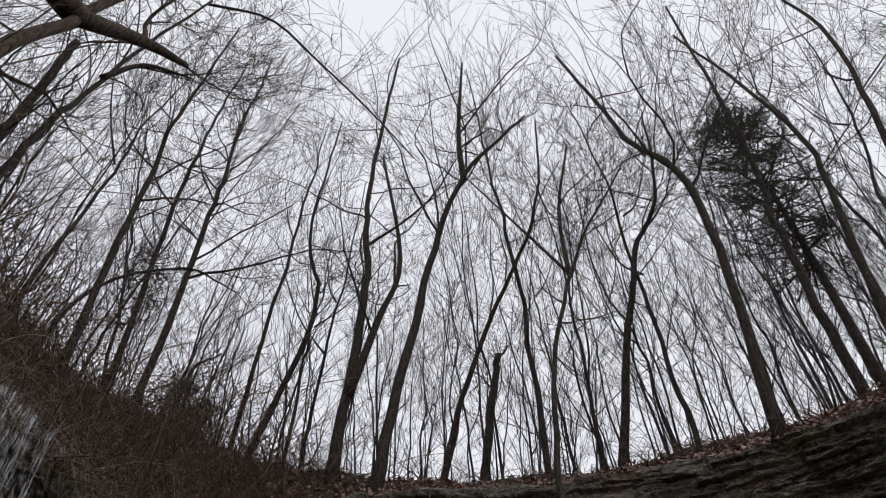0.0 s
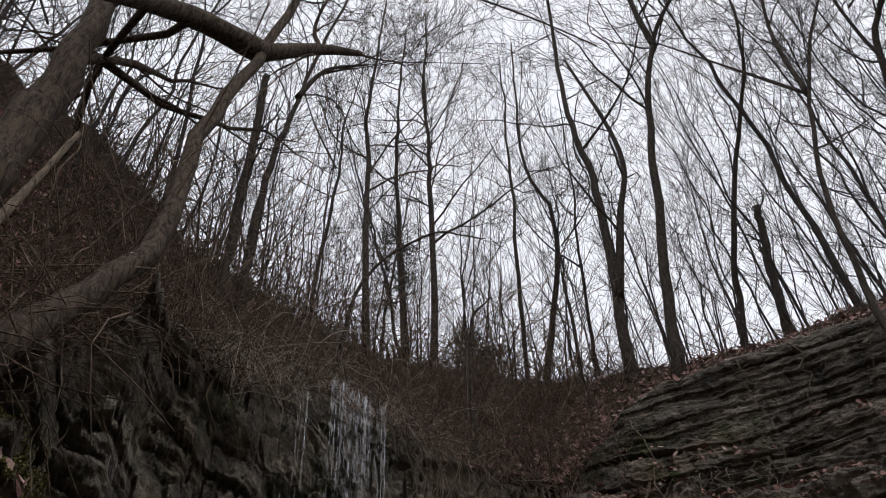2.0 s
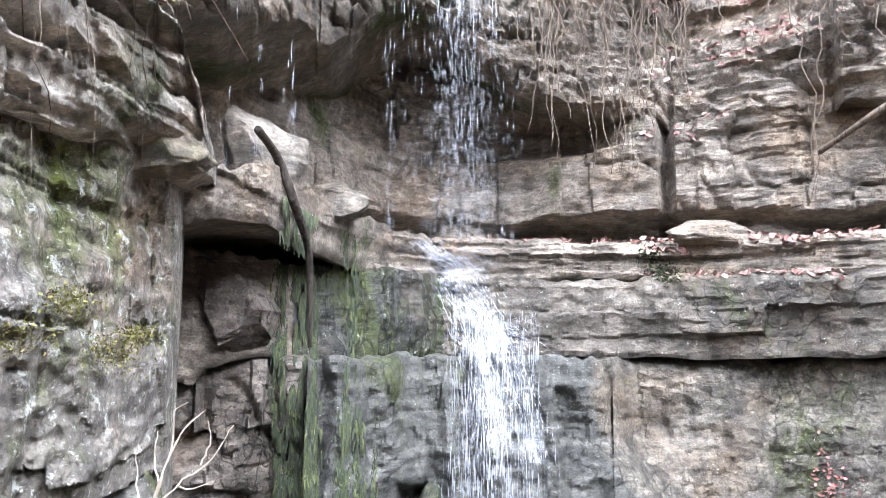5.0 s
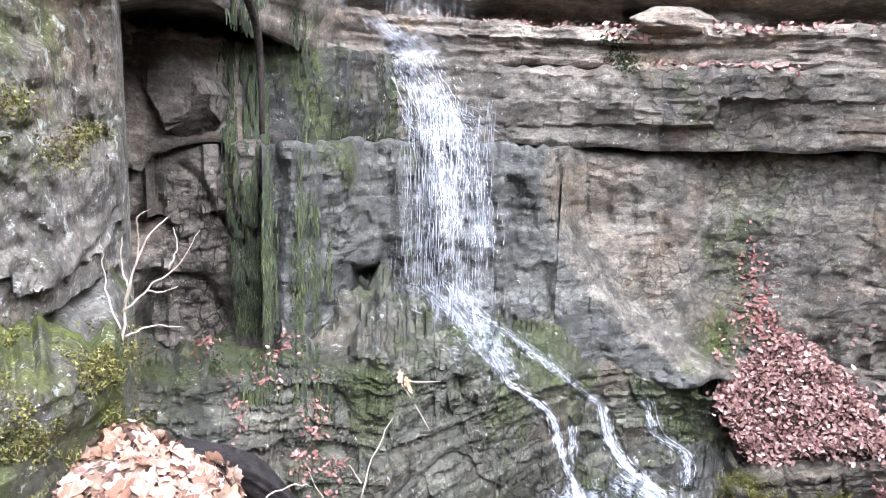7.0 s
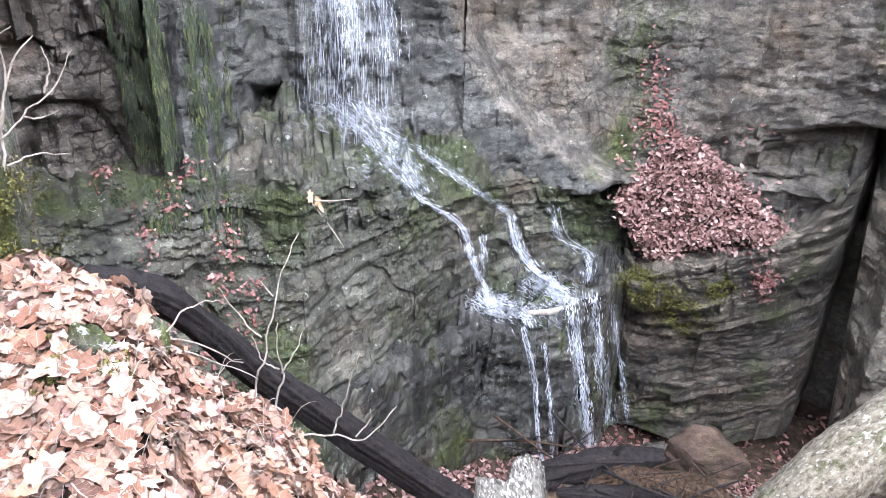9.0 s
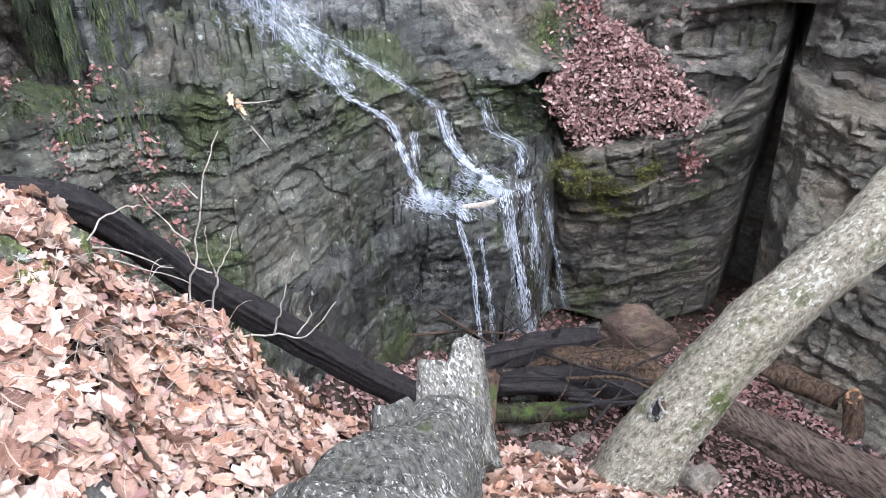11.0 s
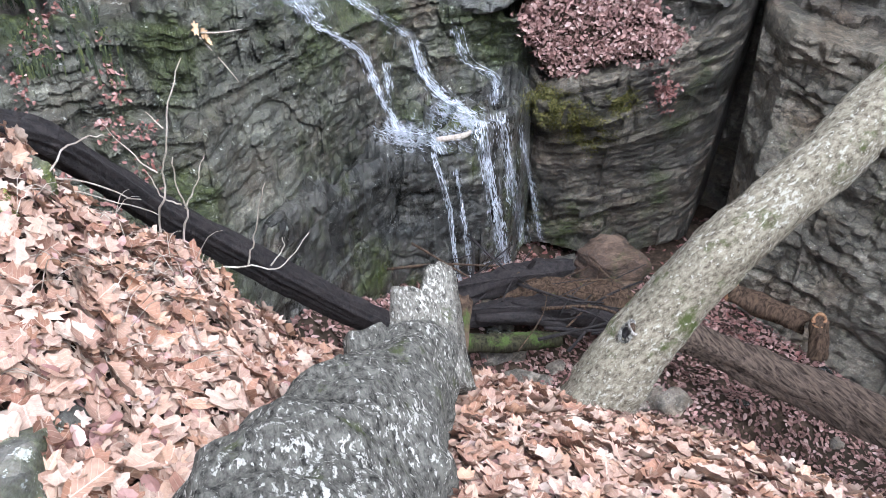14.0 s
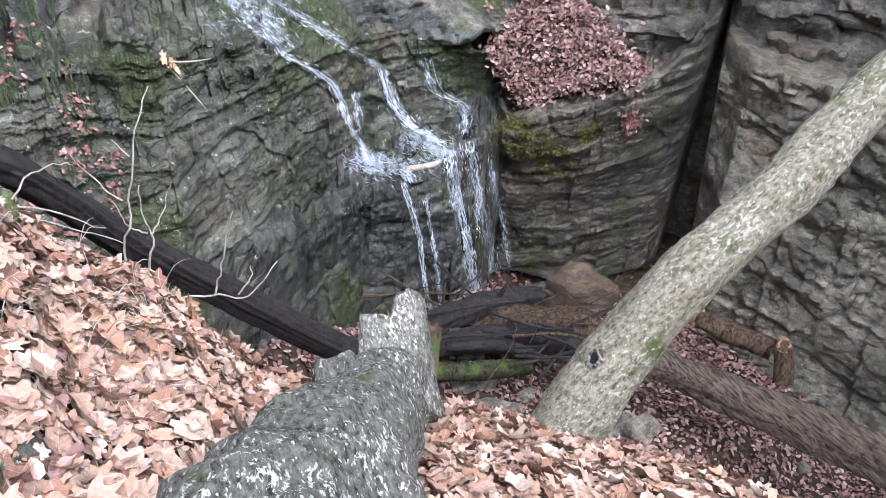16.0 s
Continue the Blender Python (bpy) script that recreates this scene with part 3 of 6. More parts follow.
    slabs = lattice(np.floor(bx).astype(np.int64), np.floor(by).astype(np.int64), np.zeros(bx.shape, np.int64), seed + 33) - 0.5
    top_z = zt + (bump + (0.30 * slabs + 0.16 * fbm(tp[..., 0] * 2.2, tp[..., 1] * 2.2, 0 * top_r, 4, 0.55, seed + 34)) * (shelf > 0.5)) * np.minimum(1, back * 3) + 0.02 * back
    bot_r, bot_z = (r[0] + back)[::-1], (zb + 0.5 * bump * np.minimum(1, back * 3) + 0.06 * back)[::-1]
    rr = np.concatenate([bot_r, r, top_r])
    zz = np.concatenate([np.broadcast_to(bot_z, bot_r.shape), z, np.broadcast_to(top_z, top_r.shape)])
    turn = np.concatenate([np.broadcast_to(col[:1], bot_r.shape), np.broadcast_to(col, r.shape), np.broadcast_to(col[-1:], top_r.shape)])
    verts = polar(turn, rr, zz).reshape(-1, 3)
    ob = solid(name, verts, grid_faces(len(rr), len(a)), mat, parent, smooth=True)
    ob.data.set_sharp_from_angle(angle=radians(28))
    if swell:
        soak = np.concatenate([np.broadcast_to(soaked[:1], bot_r.shape), np.broadcast_to(soaked, r.shape), np.broadcast_to(soaked[-1:], top_r.shape)])
        ob.data.attributes.new("soaked", "FLOAT", "POINT").data.foreach_set("value", soak.astype(np.float32).ravel())
    ROCKS.append(ob)
    return tagged(ob, label, "rock layer", "", "structure") if parent is None else ob


rock_band("cliff_upper_strata", [18.0, 20, 22, 25, 29, 45, 70, 112, 135], [11.2, 10.7, 10.6, 10.6, 10.6, 10.5, 10.4, 10.0, 9.5], [11.0, 10.4, 10.3, 10.2, 10.2, 10.2, 10.1, 9.8, 9.3],
          [4.5, 4.8, 5.3, 5.95, 6.4, 6.4, 6.3, 6.3, 6.2], 4.0, ROCK_STRATA, "thin-bedded dark sandstone strata under the wooded rim", 11, rise=0.02, bed=0.06, jut=0.17, rough=0.12, thin=1.2, flake=0.35, block=0.6, facet=0.05, pitted=0.03)
rock_band("cliff_overhang_left", [-60, -45, -35, -27, -23.5, -20.5, -17, -14.6, -11.6, -8.8, -6.8, -4.6, -2.5, 0, 5, 8], [2.2, 2.5, 2.95, 3.6, 3.7, 4.6, 4.8, 5.5, 5.75, 6.5, 6.7, 7.3, 7.5, 7.85, 8.4, 8.7],
          [2.25, 2.55, 3.0, 3.7, 3.8, 4.7, 4.95, 5.7, 6.0, 6.75, 7.0, 7.5, 7.8, 8.2, 8.65, 8.9], [1.9, 1.9, 2.0, 2.2, 2.5, 3.2, 3.75, 4.0, 4.05, 4.1, 4.4, 4.6, 4.78, 4.95, 4.9, 4.75],
          [1.3, 1.35, 1.45, 1.6, 1.75, 1.95, 2.2, 2.4, 2.55, 2.75, 3.1, 3.4, 3.6, 3.6, 3.15, 2.95], ROCK_DAMP,
          "dark damp overhanging sandstone with moss beside the fall", 23, step=0.12, rise=0.022, bed=0.2, jut=0.34, rough=0.13, deep=3.4, thin=1.0, facet=0.24, block=0.7, flake=0.25, pitted=0.06)
rock_band("cliff_overhang_right", [6.5, 12, 17.4, 18.2, 28, 29.3, 29.8, 34, 45, 70, 112, 135], [8.6, 9.1, 9.5, 9.75, 9.4, 9.3, 8.9, 8.9, 8.9, 8.8, 8.4, 8.2], [8.8, 9.3, 9.5, 9.8, 9.4, 9.4, 9.1, 9.1, 9.1, 9.0, 8.5, 8.3],
          [4.85, 4.6, 4.45, 4.4, 4.15, 4.1, 3.75, 3.7, 3.75, 4.0, 4.0, 4.0], [3.05, 2.85, 2.7, 2.55, 2.5, 2.55, 2.6, 2.6, 2.6, 2.6, 2.6, 2.6], ROCK,
          "overhanging brown sandstone layers beside the upper fall", 24, bed=0.34, jut=0.32, rough=0.15, deep=3.4, thin=0.9, block=1.2, facet=0.16, flake=0.25, pitted=0.07)
rock_band("cliff_cave_wall", [-32, -25, -18, -12, -4, 4, 10, 14, 17.0, 17.7, 18.4, 27, 30, 34, 45, 70, 112, 135],
          [5.5, 6.5, 7.2, 8.2, 10.1, 10.3, 9.8, 9.45, 9.45, 10.0, 9.55, 9.35, 9.9, 9.9, 9.6, 9.2, 8.7, 8.5],
          [5.5, 6.5, 7.2, 7.9, 9.8, 10.0, 9.7, 9.5, 9.5, 10.1, 9.6, 9.4, 9.7, 9.7, 9.5, 9.2, 8.7, 8.5],
          3.7, 0.9, ROCK, "brown sandstone back wall of the cave behind the fall", 35, bed=0.32, jut=0.30, rough=0.18, thin=0.9, block=1.2, facet=0.18, flake=0.2,
          hollows=[(14, 1.28, 12, 0.20, 0.9), (34, 1.2, 10, 0.22, 0.9), (-4, 1.35, 6, 0.22, 0.6), (8, 2.75, 7, 0.35, 0.7)])
rock_band("cliff_ledge", [-24, -21, -17, -13, -9, -4, 0, 6, 15, 27, 45, 70, 112, 135], [4.3, 4.5, 4.7, 5.2, 6.5, 8.0, 8.8, 8.95, 9.0, 9.1, 9.1, 8.8, 8.3, 8.1],
          [4.5, 4.7, 4.9, 5.4, 6.7, 8.2, 9.0, 9.0, 9.05, 9.15, 9.15, 8.85, 8.4, 8.1], [0.9, 0.9, 1.0, 1.1, 1.15, 1.15, 1.12, 1.1, 1.1, 1.1, 1.1, 1.1, 1.1, 1.1],
          [0.6, 0.6, 0.65, 0.72, 0.7, 0.6, 0.6, 0.6, 0.6, 0.6, 0.6, 0.6, 0.6, 0.6], ROCK, "narrow sandstone ledge with wet edge and fallen leaves", 47, bed=0.13, jut=0.22, rough=0.14)
SLAB = dict(az=[-24, -18, -17.2, -15.6, -12.6, -11, -9, -4.8, -4.4, -1, 0, 6, 15, 27, 45, 70, 112, 135],
            r_top=[6.0, 6.3, 6.35, 6.4, 6.5, 6.9, 7.3, 7.7, 7.7, 8.2, 8.6, 8.75, 8.8, 8.95, 8.95, 8.7, 8.3, 8.1], r_bot=[6.2, 6.4, 6.45, 6.5, 6.6, 7.0, 7.3, 7.7, 7.9, 8.3, 8.6, 8.75, 8.75, 8.9, 8.9, 8.7, 8.3, 8.1],
            z_top=0.62, z_bot=[-0.5, -0.5, -0.35, -0.3, -0.3, -0.4, -0.4, -0.4, -0.38, -0.35, -0.33, -0.33, -0.3, -0.25, -0.2, -0.2, -0.2, -0.2], bed=0.5, jut=0.28, rough=0.16, block=1.3, thin=0.6)
rock_band("cliff_slab_left", mat=ROCK, label="thick brown sandstone block under the ledge", seed=59, only=(-24, -10.9), **SLAB)
rock_band("cliff_slab_wet", mat=ROCK_WET, label="wet mossy part of the slab where water runs", seed=59, only=(-11, 0.6), **SLAB)
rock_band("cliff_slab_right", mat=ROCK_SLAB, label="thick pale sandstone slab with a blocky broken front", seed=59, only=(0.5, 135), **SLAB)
WALL = dict(az=[-26, -20, -14, -9.5, -9, -4, -2, 0, 6, 15, 27, 35, 42, 50, 65, 90, 112, 135], r_top=[6.3, 6.4, 6.6, 6.9, 7.4, 7.8, 8.4, 8.8, 8.9, 9.1, 9.3, 9.3, 9.3, 9.1, 8.9, 8.6, 8.4, 8.2],
            r_bot=[6.0, 6.2, 6.5, 6.7, 7.3, 7.6, 7.5, 7.6, 7.7, 8.2, 9.0, 9.35, 9.5, 9.3, 9.0, 8.6, 8.4, 8.2], z_top=-0.3, z_bot=[-2.6, -2.6, -2.6, -2.6, -2.6, -2.6, -2.6, -2.8, -2.9, -2.9, -2.85, -2.32, -2.05, -1.95, -1.95, -2.0, -2.1, -2.1])
SWELL = (13.8, 28.0, 0.55)
rock_band("cliff_lower_wall_left", mat=ROCK_ALCOVE, label="blocky brown rock wall in the alcove", seed=61, bed=0.45, jut=0.36, rough=0.24, block=0.6, thin=0.7, facet=0.32, columns=[(-10.9, 1.3, 0.4)], only=(-26, -9.6), **WALL)
rock_band("cliff_lower_wall_wet", mat=ROCK_WALL, label="dark wet mossy rock column behind the running water", seed=61, bed=1.1, jut=0.16, rough=0.2, block=1.0, thin=0.4, facet=0.10, flute=0.22, pitted=0.03, swell=SWELL, columns=[(-10.9, 1.3, 0.4), (-7.2, 1.5, 0.35)], only=(-9.7, 13.5), hollows=[(-1.7, -1.95, 1.1, 0.38, 0.6)], **WALL)
rock_band("cliff_lower_wall_right", mat=ROCK_WALL, label="weathered grey sandstone wall with flaking face", seed=61, bed=1.3, jut=0.07, rough=0.15, block=1.2, thin=1.2, flake=0.4, facet=0.05, flute=0.08, pitted=0.03, swell=SWELL, only=(13.4, 135), **WALL)
rock_band("cliff_recess_left", [29.5, 33, 38, 42.2, 42.9, 43.4], [9.5, 9.6, 9.7, 9.8, 10.0, 11.0], [9.2, 9.3, 9.5, 9.7, 10.0, 11.0], -1.8, -4.0, ROCK_WALL, "grey recessed rock under the cracked wall", 63, bed=0.5, jut=0.2, rough=0.16, block=0.7, thin=0.8, facet=0.2, flake=0.3, flute=0.1, deep=1.2)
rock_band("cliff_recess_right", [43.6, 44.2, 46, 52, 60, 75, 90], [11.0, 9.9, 9.6, 9.5, 9.3, 9.0, 8.8], [11.0, 9.8, 9.5, 9.4, 9.2, 8.9, 8.7], -1.8, -3.2, ROCK_WALL, "grey recessed rock above the leafy side ledge", 64, bed=0.4, jut=0.2, rough=0.16, block=0.7, thin=0.8, facet=0.2, flake=0.3, deep=1.2)
rock_band("cliff_core", [-35, -20, -10, 0, 10, 40, 46, 60, 135], [7.6, 9.5, 10.8, 11.4, 11.4, 11.5, 11.3, 10.9, 10.0], [7.6, 9.5, 10.8, 11.4, 11.4, 11.5, 11.3, 10.9, 10.0], 4.2, -7.2, ROCK_WALL,
          "dark rock at the back of the clefts", 71, step=0.5, rise=0.12, deep=1.5, bed=0.5, jut=0.2, rough=0.2)
rock_band("cliff_foot", [43.4, 43.8, 45.4, 46.3, 60, 80, 112, 135], [11.2, 9.6, 9.25, 8.95, 8.5, 8.0, 7.6, 7.5], [11.2, 9.4, 8.95, 8.6, 8.1, 7.7, 7.3, 7.2], [-2.9, -2.9, -2.95, -3.0, -3.0, -3.0, -2.95, -2.95], -6.9, ROCK_SIDE,
          "massive grey rock buttress at the ravine floor", 83, bed=0.6, jut=0.13, rough=0.2, block=0.9, thin=1.0, facet=0.16, flake=0.35, level=0.25, pitted=0.045, skew=[1.7, 1.7, 1.0, 0.3, 0, 0, 0, 0])
rock_band("fall_shelf", [-24, -12, -5, 0, 5, 10, 16, 22, 26, 27.4], [5.2, 5.7, 5.8, 5.7, 6.1, 6.7, 7.7, 8.3, 8.6, 8.9],
          [3.5, 3.9, 4.2, 4.45, 5.1, 6.0, 7.1, 7.6, 8.2, 8.7], [-1.9, -1.9, -2.0, -1.95, -2.1, -2.3, -2.55, -2.75, -3.0, -3.0],
          [-3.4, -3.7, -3.9, -4.0, -4.4, -4.9, -5.6, -6.2, -6.3, -6.4], ROCK_SHELF, "wet mossy rock shelf under the cascade", 97, step=0.1, rise=0.02, bed=0.10, jut=0.17, rough=0.10, level=0.10, shelf=1.4, block=0.5, thin=1.2, flake=0.3, deep=3.0, facet=0.13, pitted=0.035)
rock_band("fall_foot", [2, 4, 6, 10, 16, 22, 24, 26.5, 28], [4.7, 5.1, 5.35, 5.95, 6.75, 7.05, 7.15, 7.6, 8.6], [4.5, 4.9, 5.15, 5.7, 6.6, 6.95, 7.05, 7.5, 8.5], [-3.7, -3.66, -3.7, -3.85, -3.9, -3.85, -3.8, -3.8, -4.0], -6.3,
          ROCK_FOOT, "dark wet rock step where the water drops to the floor", 101, step=0.1, rise=0.02, bed=0.35, jut=0.13, thin=0.8, flake=0.15, block=0.8, rough=0.12, level=0.05, shelf=1.2, deep=2.2, facet=0.10, pitted=0.03)
rock_band("fall_buttress", [27.2, 28.6, 30, 34, 38.0, 40.2, 42.0, 43.0, 43.5], [8.7, 8.4, 8.4, 8.55, 8.95, 9.2, 9.5, 9.8, 11.0], [9.0, 8.75, 8.7, 8.75, 9.1, 9.35, 9.6, 9.9, 11.1],
          [-3.6, -3.75, -3.72, -3.6, -3.42, -3.2, -2.85, -2.6, -2.6], [-6.4, -6.5, -6.5, -6.5, -6.6, -6.6, -6.6, -6.6, -6.6], ROCK_BUTTRESS, "dark overhanging rock buttress of thin rising beds", 98, step=0.1, rise=0.02, bed=0.13, jut=0.24, rough=0.16, level=-0.14, shelf=1.2, block=0.9, thin=1.0, flake=0.3, deep=2.4, facet=0.14, pitted=0.04,
          skew=[0, 0, 0, 0, 0, -0.2, -0.4, -0.6, -0.6])
rock_band("near_outcrop", [-95, -70, -45, -31, -24, -21, -19.6, -19.2, -18.9], [1.5, 1.7, 2.1, 2.7, 3.3, 3.85, 4.15, 4.4, 5.6], [1.45, 1.6, 2.0, 2.55, 3.1, 3.65, 3.95, 4.2, 5.5],
          [0.62, 0.62, 0.66, 0.70, 0.74, 0.78, 0.80, 0.8, 0.8], [-2.2, -2.2, -2.2, -2.2, -2.3, -2.4, -2.4, -2.4, -2.4], ROCK_LICHEN, "pale lichen-covered boulder wall with mossy patches", 113, step=0.16, rise=0.016, bed=0.45, jut=0.26, rough=0.22, block=0.3, deep=2.4, thin=0.9, flake=0.5, facet=0.14, pitted=0.04)
rock_band("near_overhang", [-95, -70, -45, -35, -30, -24, -20, -17.8, -17.0, -16.6], [1.5, 1.7, 2.0, 2.3, 2.5, 2.95, 3.35, 3.65, 4.2, 5.4], [1.5, 1.7, 2.02, 2.32, 2.53, 2.98, 3.38, 3.7, 4.25, 5.5],
          [1.25, 1.3, 1.3, 1.34, 1.36, 1.42, 1.36, 1.05, 0.98, 0.95], [0.62, 0.64, 0.66, 0.68, 0.70, 0.74, 0.74, 0.76, 0.8, 0.8], ROCK_CRUMBLY, "crumbling layered sandstone overhang with hanging rootlets", 127, step=0.16, rise=0.012, bed=0.09, jut=0.26, rough=0.15, block=0.35, deep=2.4, thin=1.6, flake=0.5, facet=0.14, pitted=0.05, hollows=[(-29, 1.14, 7, 0.028, 0.16), (-23, 1.27, 4, 0.025, 0.16), (-31, 0.94, 8, 0.03, 0.14), (-19.5, 1.02, 2.5, 0.022, 0.14), (-21, 0.76, 3, 0.05, 0.25)])
rock_band("mossy_step", [-95, -60, -31, -24, -20.5, -19.6, -19.2], [1.3, 1.65, 2.2, 2.65, 2.95, 3.1, 3.6], [1.3, 1.6, 2.1, 2.5, 2.8, 2.95, 3.5], [-0.8, -0.8, -0.8, -0.78, -0.8, -0.95, -1.1], -2.0, ROCK_MOSSY, "moss-covered rock step at the foot of the outcrop", 131, step=0.2, rise=0.02, bed=0.22, jut=0.18, rough=0.2, block=0.4, deep=1.2)

# ---- the ground: bank under the camera, ravine floor, wooded slopes out to the horizon ----
BANK_AZ = [-180, -110, -60, -30, -22, -19.8, -14.4, -11.5, -9.9, -7, -4.5, 0, 6, 13, 22, 33, 45, 64, 90, 120, 180]
EDGE_R = [4.0, 3.2, 2.7, 2.7, 2.7, 2.7, 2.6, 2.55, 2.5, 2.45, 2.4, 2.1, 1.95, 2.05, 2.2, 2.2, 2.3, 2.4, 2.6, 3.2, 4.0]
EDGE_Z = [-1.2, -1.2, -1.15, -1.18, -1.16, -1.1, -1.2, -1.49, -1.58, -1.69, -1.74, -1.86, -2.03, -2.26, -2.42, -2.53, -2.68, -2.62, -2.3, -1.6, -1.2]
FLOOR_Z = [0.0, -1.4, -2.0, -2.6, -2.8, -2.9, -3.2, -3.5, -3.7, -4.0, -4.3, -4.6, -4.9, -5.3, -5.6, -5.8, -6.1, -6.3, -6.2, -3.0, 0.0]
RIM_AZ = [-180, -125, -100, -75, -45, -27, -20, -14, -9, -3, 0, 5, 12, 19, 21.5, 29, 45, 112, 135, 150, 180]
RIM_R = [12.2, 12.0, 2.6, 2.3, 2.7, 3.7, 4.8, 5.5, 6.3, 7.7, 8.1, 8.6, 9.3, 9.8, 10.6, 10.9, 10.8, 10.2, 10.0, 12.0, 12.2]
RIM_Z = [1.0, 1.0, 1.2, 1.25, 1.75, 2.1, 3.15, 3.95, 4.0, 4.68, 4.86, 4.83, 4.55, 4.45, 5.15, 6.3, 6.32, 6.3, 6.2, 1.4, 1.0]
SKY_EL = [20, 24, 44, 50, 49.5, 47.5, 44.5, 40.6, 39.0, 37.0, 36.2, 35.2, 33.9, 32.4, 31.9, 31.7, 31.2, 31.8, 30, 22, 20]
CREST_R = [20, 18, 9, 7.5, 7.5, 8, 9, 10, 10.5, 11.5, 12, 13, 14, 14, 13, 13, 13, 14, 14, 18, 20]


def ground_low(az, r):
    """Height of the bank and of the ravine floor."""
    e, ze, fl = (np.interp(az, BANK_AZ, q) for q in (EDGE_R, EDGE_Z, FLOOR_Z))
    near = -1.42 + (ze + 1.42) * np.clip((r - 0.5) / (e - 0.5), 0, 1) ** 1.3
    t = np.clip((r - e) / 2.6, 0, 1)
    z = near + (fl - ze) * (1 - (1 - t) ** 2.2)
    z = z - 0.27 * np.interp(az, [15, 27, 60, 75], [0, 1, 1, 0]) * np.clip(r - 6.1, 0, 3)
    x, y = r * np.sin(np.radians(az)), r * np.cos(np.radians(az))
    return z + 0.05 * fbm(x * 1.3, y * 1.3, x * 0, 3, 0.5, 301) + 0.22 * t * fbm(x * 0.8, y * 0.8, x * 0 + 5, 3, 0.5, 302)


def ground_high(az, r):
    """Height of the wooded slope above the rim."""
    rr, rz, el, cr = (np.interp(az, RIM_AZ, q) for q in (RIM_R, RIM_Z, SKY_EL, CREST_R))
    cz = cr * np.tan(np.radians(el))
    t = (r - rr) / (cr - rr)
    z = np.where(t < 1, rz + (cz - rz) * np.clip(t, 0, 1) ** np.interp(az, [-50, -22, 0, 20], [1.4, 1.3, 1.0, 0.8]), cz + 0.22 * np.minimum(r - cr, 60) * np.exp(-np.maximum(r - cr, 0) / 60))
    x, y = r * np.sin(np.radians(az)), r * np.cos(np.radians(az))
    return z + np.clip((r - rr) / 1.5, 0, 1) * (0.18 * fbm(x * 0.9, y * 0.9, x * 0, 4, 0.55, 303))


def ground_sheet():
    az = np.arange(-180, 180, 0.5)
    lows = np.concatenate([np.linspace(0.02, 4.5, 70), np.linspace(4.6, 12.5, 50)])
    rim = np.interp(az, RIM_AZ, RIM_R)
    rows = [(np.full(len(az), r), ground_low(az, np.full(len(az), r))) for r in lows]
    rows.append((np.full(len(az), 12.6), np.interp(az, RIM_AZ, RIM_Z) - 0.7))
    for g in np.concatenate([np.linspace(0, 8, 70), np.geomspace(8.3, 3000, 40)]):
        rows.append((rim + g, ground_high(az, rim + g)))
    r, z = np.stack([q[0] for q in rows]), np.stack([q[1] for q in rows])
    ob = solid("ground", polar(az[None, :], r, z).reshape(-1, 3), grid_faces(len(rows), len(az), True), SOIL)
    return tagged(ob, "damp brown soil of the ravine and its wooded slopes", "ground", "", "structure")


ground_sheet()

# ---- bare trees ----
def grow(rng, start, way, length, radius, depth, heap, up=0.15, spread=0.78, wander=0.17, density=1.0):
    """One branch and its children, down to twigs."""
    n = 7 if depth > 2 else 5 if depth > 0 else 4
    px, py, pz = float(start[0]), float(start[1]), float(start[2])
    dx, dy, dz = float(way[0]), float(way[1]), float(way[2])
    bends, step = rng.normal(0, wander if depth > 1 else 0.55 * wander, (n - 1, 3)).tolist(), length / (n - 1)
    p = [(px, py, pz)]
    for bx, by, bz in bends:
        dx, dy, dz = dx + bx, dy + by, dz + bz + up * 0.25
        k = step / math.sqrt(dx * dx + dy * dy + dz * dz)
        px, py, pz = px + dx * k, py + dy * k, pz + dz * k
        dx, dy, dz = dx * k / step, dy * k / step, dz * k / step
        p.append((px, py, pz))
    radius = max(radius, 0.0062)
    end = 0.45 if depth > 0 else 0.25
    heap.twig(p, [max(0.0036, radius * (1 - (1 - end) * i / (n - 1))) for i in range(n)], 6 if radius > 0.03 else 4 if radius > 0.012 else 3)
    if depth == 0:
        return
    k = max(2, int(density * (3.3 + (rng.random() < 0.6)))) if depth > 1 else int(4 * density)
    for i in range(k):
        t = 0.25 + 0.75 * (i + rng.random()) / k if i < k - 1 else 1.0
        q = min(int(t * (n - 1)), n - 2)
        g = t * (n - 1) - q
        at = [p[q][j] + (p[q + 1][j] - p[q][j]) * g for j in range(3)]
        dd = [p[q + 1][j] - p[q][j] for j in range(3)]
        m = math.sqrt(dd[0] ** 2 + dd[1] ** 2 + dd[2] ** 2)
        dd = [c / m for c in dd]
        side = rng.normal(0, 1, 3).tolist()
        dot = side[0] * dd[0] + side[1] * dd[1] + side[2] * dd[2]
        side = [side[j] - dd[j] * dot for j in range(3)]
        m = math.sqrt(side[0] ** 2 + side[1] ** 2 + side[2] ** 2) + 1e-9
        s = spread * (1.0 if depth > 1 else 0.8) * rng.uniform(0.5, 1.1) * (0.5 if i == k - 1 else 1) / m
        w = [dd[0] + s * side[0], dd[1] + s * side[1], dd[2] + s * side[2] + up]
        m = math.sqrt(w[0] ** 2 + w[1] ** 2 + w[2] ** 2)
        w = [c / m for c in w]
        grow(rng, at, w, length * rng.uniform(0.5, 0.78) * (1.0 if depth > 1 else 0.62), radius * (0.42 + 0.3 * (i == k - 1)) * rng.uniform(0.8, 1.1) * (1 - 0.3 * t), depth - 1, heap, up, spread, wander, density)


